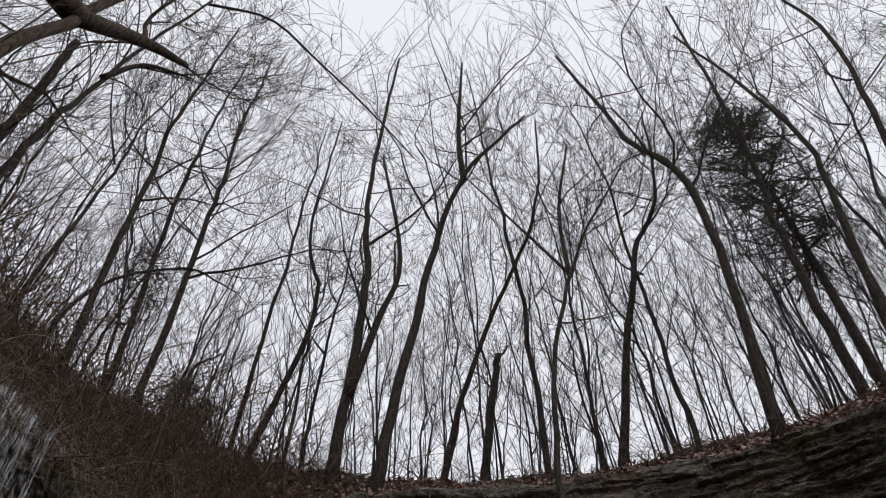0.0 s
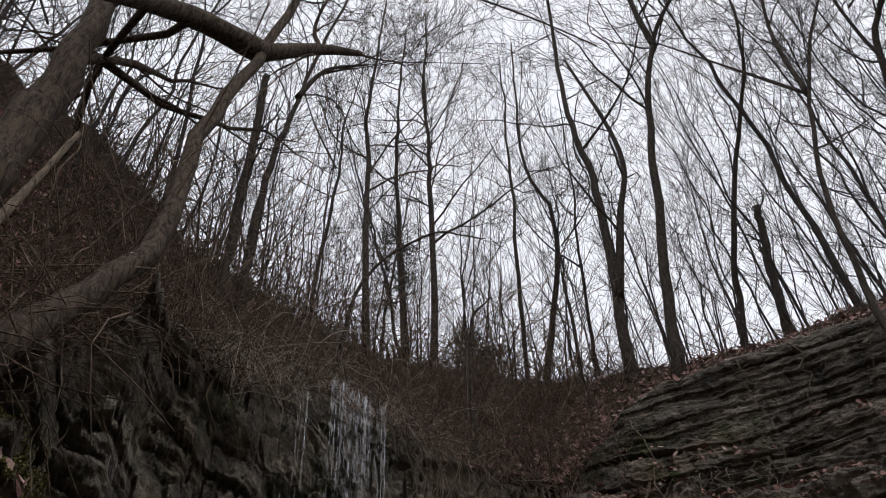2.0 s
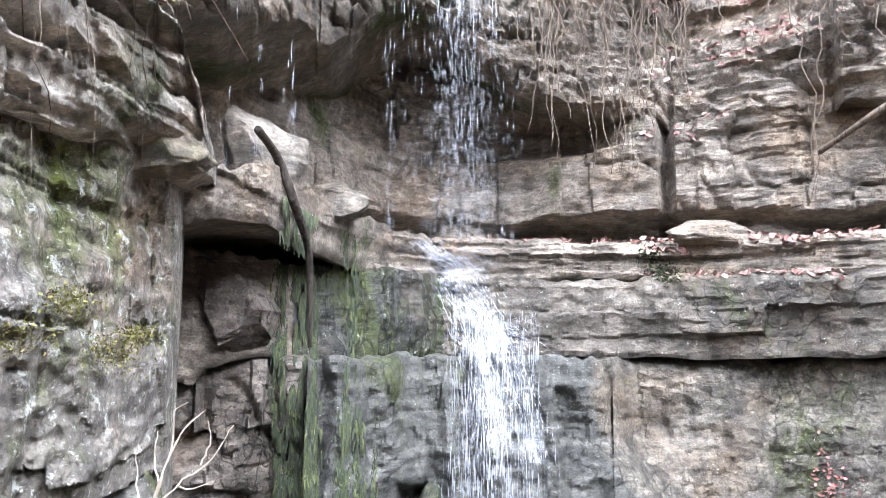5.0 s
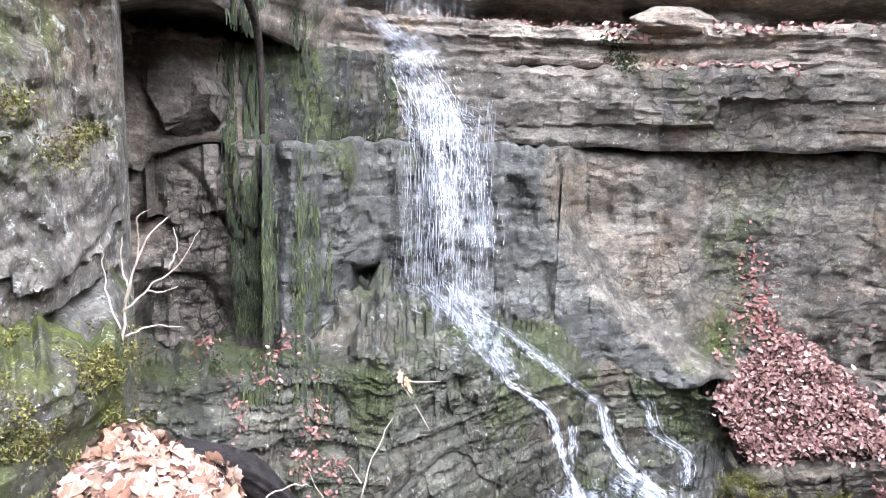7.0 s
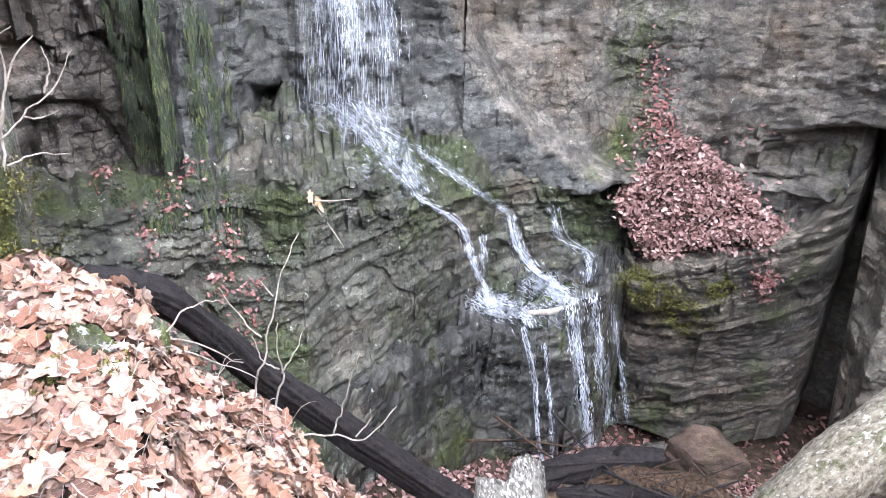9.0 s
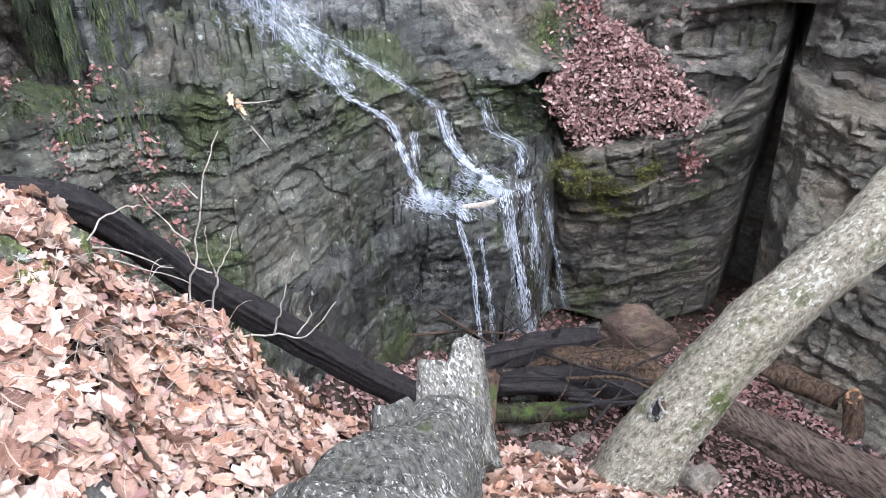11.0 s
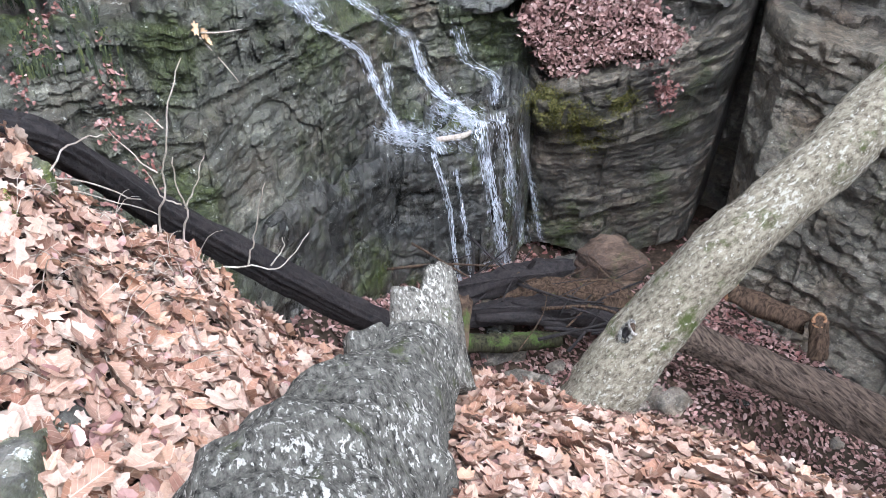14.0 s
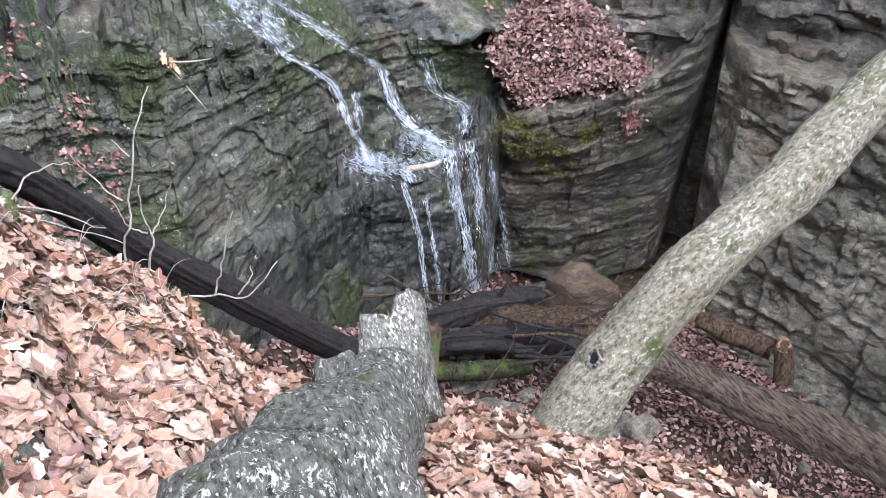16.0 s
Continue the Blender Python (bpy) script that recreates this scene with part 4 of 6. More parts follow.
def bare_tree(seed, stem, r0, label, limbs=12, limb_len=3.6, first=0.35, depth=3, mat=None, r1=0.3, up=0.2, group="bare trees on the slope", density=1.0, side_stems=(), girth=0.6, crook=0.07):
    """A bare tree: stem through the given points, limbs from the height share `first` upwards, each branching down to twigs."""
    rng = np.random.default_rng(seed)
    mat = mat or BARK
    tree = thing("tree", label, "tree", group)
    line = smooth_line(stem, 26)
    small = Heap()
    r0 = r0 * girth
    rad = r0 * (1 - (1 - r1) * np.linspace(0, 1, 26)) * (1 + 0.35 * np.exp(-np.linspace(0, 1, 26) * 30))
    line[1:-1] += rng.normal(0, 0.12 * r0, (24, 3))
    high = float(np.linalg.norm(line[-1] - line[0]))
    sway = np.sin(np.pi * np.linspace(0, 1, 26))[:, None] ** 0.7
    k = np.linspace(0, 1, 26) * high
    line += crook * sway * np.column_stack([fbm(k * 0.45, k * 0, k * 0 + 0.5, 3, 0.6, seed * 7 + 1), fbm(k * 0.45, k * 0, k * 0 + 4.5, 3, 0.6, seed * 7 + 2), 0 * k])
    line[0] -= 0.25 * (line[1] - line[0]) / np.linalg.norm(line[1] - line[0])
    v, f = tube(line, rad, 10, 0.08, rng)
    solid("trunk", v, f, mat, tree)
    stems = [(line, rad)]
    for pts, ra in side_stems:
        l2 = smooth_line(pts, 16)
        r2 = np.linspace(ra, ra * 0.35, 16)
        v, f = tube(l2, r2, 8, 0.08, rng)
        solid("limb", v, f, mat, tree)
        stems.append((l2, r2))
    for s, (ln, ra) in enumerate(stems):
        n = len(ln)
        lo = first if s == 0 else 0.3
        cnt = limbs if s == 0 else max(3, limbs // 2)
        for i in range(cnt):
            t = lo + (1 - lo) * (i + rng.random() * 0.8) / cnt if i < cnt - 1 else 0.999
            q = min(int(t * (n - 1)), n - 2)
            dd = ln[q + 1] - ln[q]
            dd /= np.linalg.norm(dd)
            a = rng.uniform(0, 6.283)
            w = 0.55 * dd + rng.uniform(0.4, 0.9) * np.array([math.cos(a), math.sin(a), 0]) + np.array([0, 0, up])
            if i == cnt - 1:
                w = dd + 0.2 * w
            w /= np.linalg.norm(w)
            grow(rng, ln[q], w, limb_len * rng.uniform(0.6, 1.15) * (1.1 - 0.5 * t), ra[q] * rng.uniform(0.25, 0.5), depth, small, up * 0.6, density=density)
    if small.lines:
        tagged(small.done("crown", mat, tree), kind="stuff")
    return tree


def stand(az, r, dz=0.0):
    return tuple(polar(az, r, float(ground_high(np.array([az]), np.array([r]))[0]) + dz))


def at(az, el, r):
    """A point by bearing, elevation angle and distance on the map."""
    return tuple(polar(az, r, r * math.tan(radians(el))))


bare_tree(1, [stand(26.8, 12, -0.2), at(27.8, 44.9, 12), at(27.2, 53.8, 12), at(29.5, 63.3, 12)], 0.20, "tall forked grey-barked bare tree at the rim", 11, 4.0, 0.3,
          side_stems=[([at(27.4, 37.4, 12), at(29.6, 43.3, 12), at(31.6, 48.2, 12), at(28.5, 55.8, 12.2)], 0.10)])
bare_tree(2, [stand(30.4, 11.5, -0.2), at(34.2, 45.3, 11.5), at(39.6, 54.6, 11.5), at(48.7, 58.5, 11.5)], 0.19, "tall leaning bare tree with a spreading crown", 11, 4.0, 0.45,
          side_stems=[([at(39.4, 54.2, 11.5), at(39.0, 58, 11.4), at(40, 63, 11.2)], 0.09)])
bare_tree(3, [polar(47.5, 9.6, 3.6), at(46.5, 33.5, 9.6), at(50.7, 46, 9.6), at(59.8, 53.1, 9.6)], 0.10, "slender bare tree forked high, rooted on the rock ledge", 9, 3.0, 0.55, side_stems=[([at(50.7, 46, 9.6), at(51, 51, 9.6), at(53.7, 55.6, 9.5)], 0.05), ([at(50.5, 46.3, 9.6), at(46.1, 50.1, 9.9), at(38.8, 55, 10.3)], 0.035)])
bare_tree(4, [stand(51.6, 13, -0.2), at(57.7, 46, 13), at(62.2, 50, 13), at(64, 56, 13)], 0.15, "bare tree with a forked upper stem", 10, 3.5, 0.4)
bare_tree(5, [stand(35.9, 14, -0.2), at(39.6, 40.6, 14), at(47.9, 51.1, 14), at(50, 58, 14)], 0.14, "slim straight bare tree on the slope", 10, 3.5, 0.4)
bare_tree(6, [stand(39.5, 14, -0.2), at(41, 36, 14), at(42, 40.6, 14)], 0.17, "broken-topped dead tree stub", 3, 1.2, 0.5, depth=2, r1=0.8)
bare_tree(7, [stand(18.8, 15, -0.2), at(22.8, 43.1, 15), at(20.8, 49.9, 15), at(22, 58, 15)], 0.14, "crooked bare tree on the slope", 10, 3.8, 0.35)
bare_tree(8, [stand(17.4, 17, -0.2), at(19, 49, 17), at(20, 57, 17)], 0.12, "slim straight bare tree on the slope", 9, 3.5, 0.5)
bare_tree(9, [stand(9.2, 12, -0.2), at(9.5, 46.8, 12), at(9.4, 54.2, 12), at(10, 61, 12)], 0.13, "bare tree with dense fine reddish twigs", 26, 2.6, 0.25)
bare_tree(10, [stand(3.0, 11, -0.2), at(1.9, 49.6, 11), at(2.4, 55.7, 11), at(4, 62, 11)], 0.12, "bare tree with dense fine reddish twigs", 26, 2.5, 0.25)
bare_tree(11, [stand(6.7, 13, -0.2), at(5.7, 50.9, 13), at(7, 60, 13)], 0.12, "slim straight bare tree on the slope", 10, 3.2, 0.4)
bare_tree(12, [stand(-11.5, 8, -0.2), at(-11.5, 47, 8), at(-11.4, 55.2, 8)], 0.14, "broken-topped dead trunk on the bank", 3, 1.6, 0.5, r1=0.75, depth=2)
bare_tree(13, [stand(-9.7, 8.5, -0.2), at(-9, 48, 8.5), at(-7.2, 54.2, 8.5), at(-1.0, 62.8, 8.6)], 0.13, "bare tree leaning out over the ravine", 10, 3.5, 0.45, side_stems=[([at(-7.2, 54.2, 8.5), at(-4, 56.5, 8.5), at(1.5, 57.3, 8.6)], 0.06), ([at(-1.4, 62.4, 8.6), at(7.9, 63.6, 8.3), at(17, 62, 8.1), at(25.5, 59.5, 8.0), at(33, 56, 8.0)], 0.035)])
bare_tree(14, [polar(-34.2, 4.3, 2.9), at(-34.2, 38, 4.5), at(-32.4, 47.8, 4.8), at(-31.8, 56.1, 5.2), at(-31, 66, 5.6)], 0.27, "large furrowed tree trunk on the steep bank", 7, 3.0, 0.6, mat=BARK_BROWN, girth=0.95)
bare_tree(15, [polar(-27.4, 3.45, 2.08), at(-22, 37.5, 3.9), at(-18.2, 42.4, 4.3), at(-17.6, 50.7, 4.8), at(-12.6, 56.8, 5.5), at(-8.5, 62, 6.0), at(-7, 66, 6.4)], 0.155, "curved leaning tree with a snapped dead limb", 5, 2.6, 0.75, r1=0.55, mat=BARK_BROWN, girth=0.62,
          side_stems=[([at(-12.6, 56.8, 5.5), at(-22, 57.5, 5.0), at(-31, 56.5, 4.5), at(-40, 54, 4.1)], 0.16), ([at(-12.6, 56.8, 5.5), at(-5, 58.0, 5.9), at(0.6, 58.1, 6.2)], 0.12)])
bare_tree(16, [stand(64.7, 10.9, -0.3), at(66.1, 48.6, 10.5), at(61.2, 55.3, 10.5), at(55.2, 62.2, 10.5)], 0.17, "tall bare tree bending over the ravine with a few leaves", 13, 3.8, 0.35)
bare_tree(17, [stand(71.7, 14, -0.3), at(71.7, 42.7, 14), at(72.7, 49.6, 14), at(73, 62, 14)], 0.20, "tall straight bare tree beside the pine", 10, 3.8, 0.5)
bare_tree(18, [stand(74.7, 12, -0.3), at(77.2, 42.7, 12), at(77.8, 50.3, 12), at(72, 60, 12)], 0.16, "tall bare tree on the rim", 10, 3.8, 0.5)
bare_tree(19, [stand(82, 10.6, -0.3), at(84, 46.2, 10), at(86.4, 53.3, 10), at(84, 61, 10)], 0.12, "bare tree leaning in from the rim", 10, 3.5, 0.4)
bare_tree(20, [stand(-0.4, 9, -0.2), at(2.6, 41, 9), at(9.1, 44.5, 9), at(15.3, 43.8, 9)], 0.06, "thin dark sapling arching over the fall", 6, 1.2, 0.4, depth=2)
bare_tree(21, [stand(12, 9.5, -0.2), at(13, 37, 9.5), at(14.7, 38.9, 9.4)], 0.07, "short dead snag leaning at the rim", 2, 0.5, 0.5, depth=1)

# the wood behind: a few grown forms, set out by bearing and distance
def wood(count, kinds, seed, high, girth, label, group, back, limbs, limb_len, depth, density, first=0.35):
    rng = np.random.default_rng(seed)
    forms = []
    for k in range(kinds):
        h = rng.uniform(*high)
        lean = rng.normal(0, 0.06 * h, 2)
        stem = [(0, 0, -0.4), (0.2 * lean[0], 0.2 * lean[1], 0.3 * h), (0.5 * lean[0] + rng.normal(0, 0.2), 0.5 * lean[1], 0.65 * h), (lean[0], lean[1], h)]
        g = rng.uniform(*girth)
        forks = []
        for q in range(rng.integers(1, 3) if high[1] > 10 else 0):
            t, a = rng.uniform(0.3, 0.7), rng.uniform(0, 6.283)
            foot = (0.6 * t * lean[0], 0.6 * t * lean[1], t * h)
            reach = (1 - t) * h * rng.uniform(0.5, 0.95)
            out = np.array([math.cos(a), math.sin(a), 0]) * rng.uniform(0.25, 0.5)
            forks.append(([foot, np.add(foot, reach * (0.45 * out + [0, 0, 0.3])), np.add(foot, reach * (out + [0, 0, 0.95]))], 0.3 * g))
        forms.append(bare_tree(seed + 100 + k, stem, g, label, limbs, limb_len, first, depth=depth, mat=BARK_FAR, up=0.3, group=group, density=density, r1=0.2, side_stems=forks, crook=0.11))
    spots, tries = [], 0
    while len(spots) < count and tries < 6000:
        tries += 1
        az = rng.uniform(-58, 98)
        cr = float(np.interp(az, RIM_AZ, CREST_R))
        r = cr + abs(rng.normal(0, back)) - 1.5
        if az < 3 and rng.random() < 0.5:
            continue
        if all((az - a) ** 2 * 0.03 + (r - q) ** 2 > 0.5 for a, q in spots):
            spots.append((az, r))
    for i, (az, r) in enumerate(spots):
        m = Matrix.Translation(stand(az, r)) @ pose(0, 0, 0, rng.normal(0, 3), rng.normal(0, 3), rng.uniform(0, 360)) @ Matrix.Scale(rng.uniform(0.75, 1.15), 4)
        t = forms[i] if i < kinds else copy_thing(forms[i % kinds], m)
        t.matrix_basis = m


wood(98, 10, 77, (9, 16), (0.05, 0.11), "slim bare grey tree in the wood", "wood behind the rim", 8, 11, 3.4, 2, 1.0, 0.22)
wood(190, 6, 91, (3.5, 9), (0.025, 0.05), "thin bare sapling in the undergrowth", "saplings behind the rim", 3, 13, 1.5, 1, 1.3, 0.15)


def pine(seed, foot, high, r0, crown_from, wide, label, tufts):
    """An evergreen: straight trunk, whorled limbs and tufts of needles towards their ends."""
    rng = np.random.default_rng(seed)
    tree = thing("pine_tree", label, "pine tree")
    line = smooth_line([foot, np.add(foot, (0.1, 0, 0.5 * high)), np.add(foot, (-0.2, 0.1, high))], 14)
    solid("trunk", *tube(line, r0 * np.linspace(1, 0.2, 14), 8), BARK, tree)
    limbs, needles = Heap(), Heap()
    for k in range(tufts):
        t = rng.uniform(crown_from, 1)
        q = line[0] + (line[-1] - line[0]) * t
        a = rng.uniform(0, 6.283)
        ln = wide * (0.35 + 0.65 * math.sin(math.pi * min(1, (t - crown_from) / (1 - crown_from) * 0.8 + 0.2))) * rng.uniform(0.4, 1.1)
        tip = q + np.array([math.cos(a) * ln, math.sin(a) * ln, rng.uniform(-0.1, 0.5) * ln])
        mid = 0.5 * (q + tip) + np.array([0, 0, -0.08 * ln])
        limbs.twig([q, mid, tip], [0.03, 0.02, 0.008], 4)
        for s in range(20):
            c = q + (tip - q) * rng.uniform(0.4, 1.05) + rng.normal(0, 0.17, 3)
            for b in range(8):
                d = rng.normal(0, 1, 3) + np.array([0, 0, 0.5])
                d /= np.linalg.norm(d)
                w = np.cross(d, rng.normal(0, 1, 3))
                w *= 0.009 / (np.linalg.norm(w) + 1e-9)
                e = c + d * rng.uniform(0.09, 0.19)
                needles.add([c - w, c + w, e + 0.3 * w, e - 0.3 * w], [[0, 1, 2, 3]])
    tagged(limbs.done("branchwork", BARK, tree), kind="stuff")
    tagged(needles.done("foliage", NEEDLE, tree), kind="stuff")


pine(5, stand(73, 17), 13.5, 0.16, 0.42, 2.6, "dark green pine with an open crown above the rim", 170)
pine(6, stand(13.5, 17), 2.6, 0.05, 0.1, 0.9, "small dark evergreen in the undergrowth", 40)
pine(7, stand(6, 24), 13, 0.15, 0.6, 1.6, "thin distant pine with a sparse crown", 40)

# ---- fallen leaves, logs, water, roots ----
from mathutils.bvhtree import BVHTree


def rock_tree():
    vs, fs, n = [], [], 0
    for ob in ROCKS:
        me = ob.data
        v = np.empty(len(me.vertices) * 3, np.float32)
        me.vertices.foreach_get("co", v)
        f = np.empty(len(me.loops), np.int32)
        me.loops.foreach_get("vertex_index", f)
        vs.append(v.reshape(-1, 3))
        fs.append(f.reshape(-1, 4) + n)
        n += len(me.vertices)
    return BVHTree.FromPolygons(np.concatenate(vs).tolist(), np.concatenate(fs).tolist())


ROCK_TREE = rock_tree()


def wall_at(az, z, r_from=0.3):
    """Distance to the rock wall at that bearing and height."""
    way = Vector(polar(az, 1.0, 0.0))
    hit = ROCK_TREE.ray_cast(Vector((0, 0, z)) + way * r_from, way, 20)
    return (hit[3] + r_from) if hit[0] else None


def drape(az, el, lift=0.03):
    """The point of the rock seen from the origin in that direction, lifted off it."""
    way = Vector(polar(az, math.cos(radians(el)), math.sin(radians(el))))
    hit = ROCK_TREE.ray_cast(Vector((0, 0, 0)), way, 30)
    return np.array(hit[0] - way * lift) if hit[0] else None


def drop_on(az, r, z_from, reach=6):
    """The point of rock straight under (az, r, z_from)."""
    p = Vector(polar(az, r, z_from))
    hit = ROCK_TREE.ray_cast(p, Vector((0, 0, -1)), reach)
    return (np.array(hit[0]), np.array(hit[1])) if hit[0] else (None, None)


def leaf_shape(rng, size, lobed=True):
    """A dry curled leaf as (verts, quads): lobed like an oak's with a bent midrib, or plain oval."""
    if not lobed:
        n = 8
        a = np.arange(n) * 2 * np.pi / n
        o = np.column_stack([0.36 * np.cos(a), 0.62 * np.sin(a)]) * rng.uniform(0.85, 1.15, (n, 2))
        rings = [o]
    else:
        n = 22
        a = np.arange(n) * 2 * np.pi / n
        lobes, deep, wide = rng.choice([5, 7, 7, 9]), rng.uniform(0.05, 0.2), rng.uniform(0.55, 1.0)
        r = 0.52 + deep * np.cos(lobes * (a - np.pi / 2)) * (0.6 + 0.4 * np.abs(np.cos(a))) + rng.normal(0, 0.04, n)
        o = np.column_stack([wide * r * np.cos(a), 1.15 * r * np.sin(a)])
        rings = [0.5 * o, o]
    c1, c2, c3 = rng.normal(0.15, 0.42), rng.normal(0.1, 0.35), rng.normal(0, 0.32)
    fold, edge = 0.2 * abs(rng.normal()), rng.uniform(-0.1, 0.3)
    v = [np.zeros((1, 3))]
    for k, q in enumerate(rings):
        z = c1 * q[:, 0] ** 2 + c2 * q[:, 1] ** 2 + c3 * q[:, 0] * q[:, 1] + fold * np.abs(q[:, 0]) + rng.normal(0, 0.022, n)
        if k:
            z = z + edge * np.abs(vnoise(q[:, 0] * 2 + rng.uniform(0, 50), q[:, 1] * 2, 0 * a, 7))
        v.append(np.column_stack([q, z]))
    f = [[0, 1 + (2 * i) % n, 1 + (2 * i + 1) % n, 1 + (2 * i + 2) % n] for i in range(n // 2)]
    if lobed:
        f += [[1 + i, 1 + n + i, 1 + n + (i + 1) % n, 1 + (i + 1) % n] for i in range(n)]
    return np.concatenate(v) * size, np.array(f)


def slope_points(height, az, r):
    """Points and normals of a ground surface at many bearings and distances."""
    e = 0.03
    p = polar(az, r, height(az, r))
    q1, q2 = polar(az + np.degrees(e / r), r, height(az + np.degrees(e / r), r)), polar(az, r + e, height(az, r + e))
    n = np.cross(q1 - p, q2 - p)
    n /= np.linalg.norm(n, axis=1)[:, None] + 1e-9
    return p, n * np.sign(n[:, 2:])


SHAPES = {}


def blade(me, flat):
    """Stores on a leaf mesh where each of its points lies across and along the blade."""
    me.attributes.new("blade", "FLOAT_VECTOR", "POINT").data.foreach_set("vector", np.asarray(flat, np.float32).ravel())
    return me



def laid_leaves(rng, p, nrm, size, tilt, lobed):
    """Leaves at the points p, lying across nrm: (verts, quads)."""
    if lobed not in SHAPES:
        SHAPES[lobed] = [leaf_shape(rng, 1.0, lobed) for _ in range(60)]
    k = rng.integers(0, 60, len(p))
    v = np.stack([q[0] for q in SHAPES[lobed]])[k] * rng.uniform(*size, len(p))[:, None, None]
    n = nrm + rng.normal(0, tilt, p.shape)
    n /= np.linalg.norm(n, axis=1)[:, None] + 1e-9
    a = np.cross(n, rng.normal(0, 1, p.shape))
    a /= np.linalg.norm(a, axis=1)[:, None] + 1e-9
    b = np.cross(n, a)
    w = p[:, None] + v[:, :, :1] * a[:, None] + v[:, :, 1:2] * b[:, None] + v[:, :, 2:] * n[:, None]
    f = SHAPES[lobed][0][1][None] + (np.arange(len(p)) * v.shape[1])[:, None, None]
    laid_leaves.flat = np.stack([q[0] for q in SHAPES[lobed]])[k].reshape(-1, 3)
    return w.reshape(-1, 3), f.reshape(-1, 4)


def scatter(name, label, count, place, size, mat, seed, tilt=0.35, lift=0.03, lobed=True):
    """Leaves laid where place(rng, count) puts them."""
    rng = np.random.default_rng(seed)
    p, nrm = place(rng, count)
    p = p + nrm * rng.uniform(0.004, lift, len(p))[:, None]
    ob = solid(name, *laid_leaves(rng, p, nrm, size, tilt, lobed), mat, smooth=lobed)
    if lobed:
        blade(ob.data, laid_leaves.flat)
    return tagged(ob, label, "fallen leaves", "", "stuff")


def on_bank(rng, n):
    az = rng.uniform(-62, 100, n)
    e = np.interp(az, BANK_AZ, EDGE_R)
    return slope_points(ground_low, az, np.sqrt(rng.uniform(0.45**2, (e + 0.35) ** 2)))


def on_floor(rng, n):
    az = rng.uniform(-8, 80, n)
    e = np.interp(az, BANK_AZ, EDGE_R) + 0.3
    return slope_points(ground_low, az, np.sqrt(rng.uniform(e * e, 8.6**2)))


def under_wall(rng, n):
    return slope_points(ground_low, rng.uniform(20, 60, n), rng.uniform(7.5, 11, n))


def on_slope(rng, n):
    az = np.where(rng.random(n) < 0.55, rng.uniform(1, 24, n), rng.uniform(24, 75, n))
    return slope_points(ground_high, az, np.interp(az, RIM_AZ, RIM_R) + 0.05 + rng.uniform(0, 5, n) * rng.random(n))


def on_left_slope(rng, n):
    az = rng.uniform(-48, 1, n)
    return slope_points(ground_high, az, np.interp(az, RIM_AZ, RIM_R) + 0.05 + rng.uniform(0, 3.5, n))


def patch(az0, az1, r0, r1, z, reach=6):
    def place(rng, n):
        got = [drop_on(rng.uniform(az0, az1), rng.uniform(r0, r1), z, reach) for _ in range(n)]
        got = [g for g in got if g[0] is not None]
        return np.array([g[0] for g in got]), np.array([g[1] for g in got])
    return place


def shelf_spots(rng, n):
    spots = [(-14, 6.0), (-12, 5.4), (-8.5, 6.0), (-7, 5.3), (-9.5, 5.6), (-5.5, 5.5), (-4.3, 5.2), (-11, 5.0), (-8, 4.9), (-6, 4.9), (-13, 4.9)]
    got = []
    for i in range(n):
        a, r = spots[rng.integers(0, len(spots))]
        got.append(drop_on(a + rng.normal(0, 0.5), r + rng.normal(0, 0.1), -0.8))
    got = [g for g in got if g[0] is not None]
    return np.array([g[0] for g in got]), np.array([g[1] for g in got])


scatter("pale_leaf_litter", "pale dry tan leaves heaped on the near bank", 19000, on_bank, (0.034, 0.088), LEAF_PALE, 1, 0.24, 0.06)
scatter("leaf_scrap_litter", "dark curled scraps between the pale leaves on the bank", 7500, on_bank, (0.015, 0.05), LEAF_DULL, 15, 0.6, 0.06, False)
scatter("floor_leaf_litter", "damp reddish-brown leaves over the ravine floor", 27000, on_floor, (0.03, 0.065), LEAF_DULL, 2, 0.4, 0.05, False)
scatter("slope_leaf_litter", "brown leaves on the slope above the rim", 6500, on_slope, (0.06, 0.10), LEAF_DULL, 3, 0.45, 0.05, False)
scatter("bank_leaf_litter", "brown leaves caught on the steep rooty bank", 6500, on_left_slope, (0.05, 0.09), LEAF_RED, 4, 0.5, 0.05, False)
scatter("rim_ledge_leaves", "brown leaves lying along the upper rock ledge", 1700, patch(16, 46, 8.9, 10.3, 5.2), (0.05, 0.09), LEAF_DULL, 5, 0.4, 0.05, False)
scatter("mid_ledge_leaves", "brown leaves lying along the narrow ledge", 420, patch(2, 45, 9.12, 9.5, 1.35), (0.04, 0.075), LEAF_DULL, 6, 0.4, 0.04, False)
scatter("pile_spill_leaves", "red leaves spilled round the heap on the rock", 520, patch(25.5, 38.5, 8.6, 10.0, -2.2), (0.035, 0.065), LEAF_DULL, 9, 0.4, 0.04, False)
scatter("cleft_leaves", "damp leaves drifted into the foot of the cleft", 2200, under_wall, (0.05, 0.085), LEAF_RED, 10, 0.4, 0.05, False)
scatter("overhang_leaves", "brown leaves and litter on top of the overhang", 1500, patch(-50, -21, 1.9, 3.9, 1.75, 0.55), (0.03, 0.06), LEAF_DULL, 16, 0.5, 0.04, False)
scatter("shelf_leaves", "red leaves caught in the cracks of the wet shelf", 620, shelf_spots, (0.02, 0.042), LEAF_RED, 7, 0.4, 0.04, False)


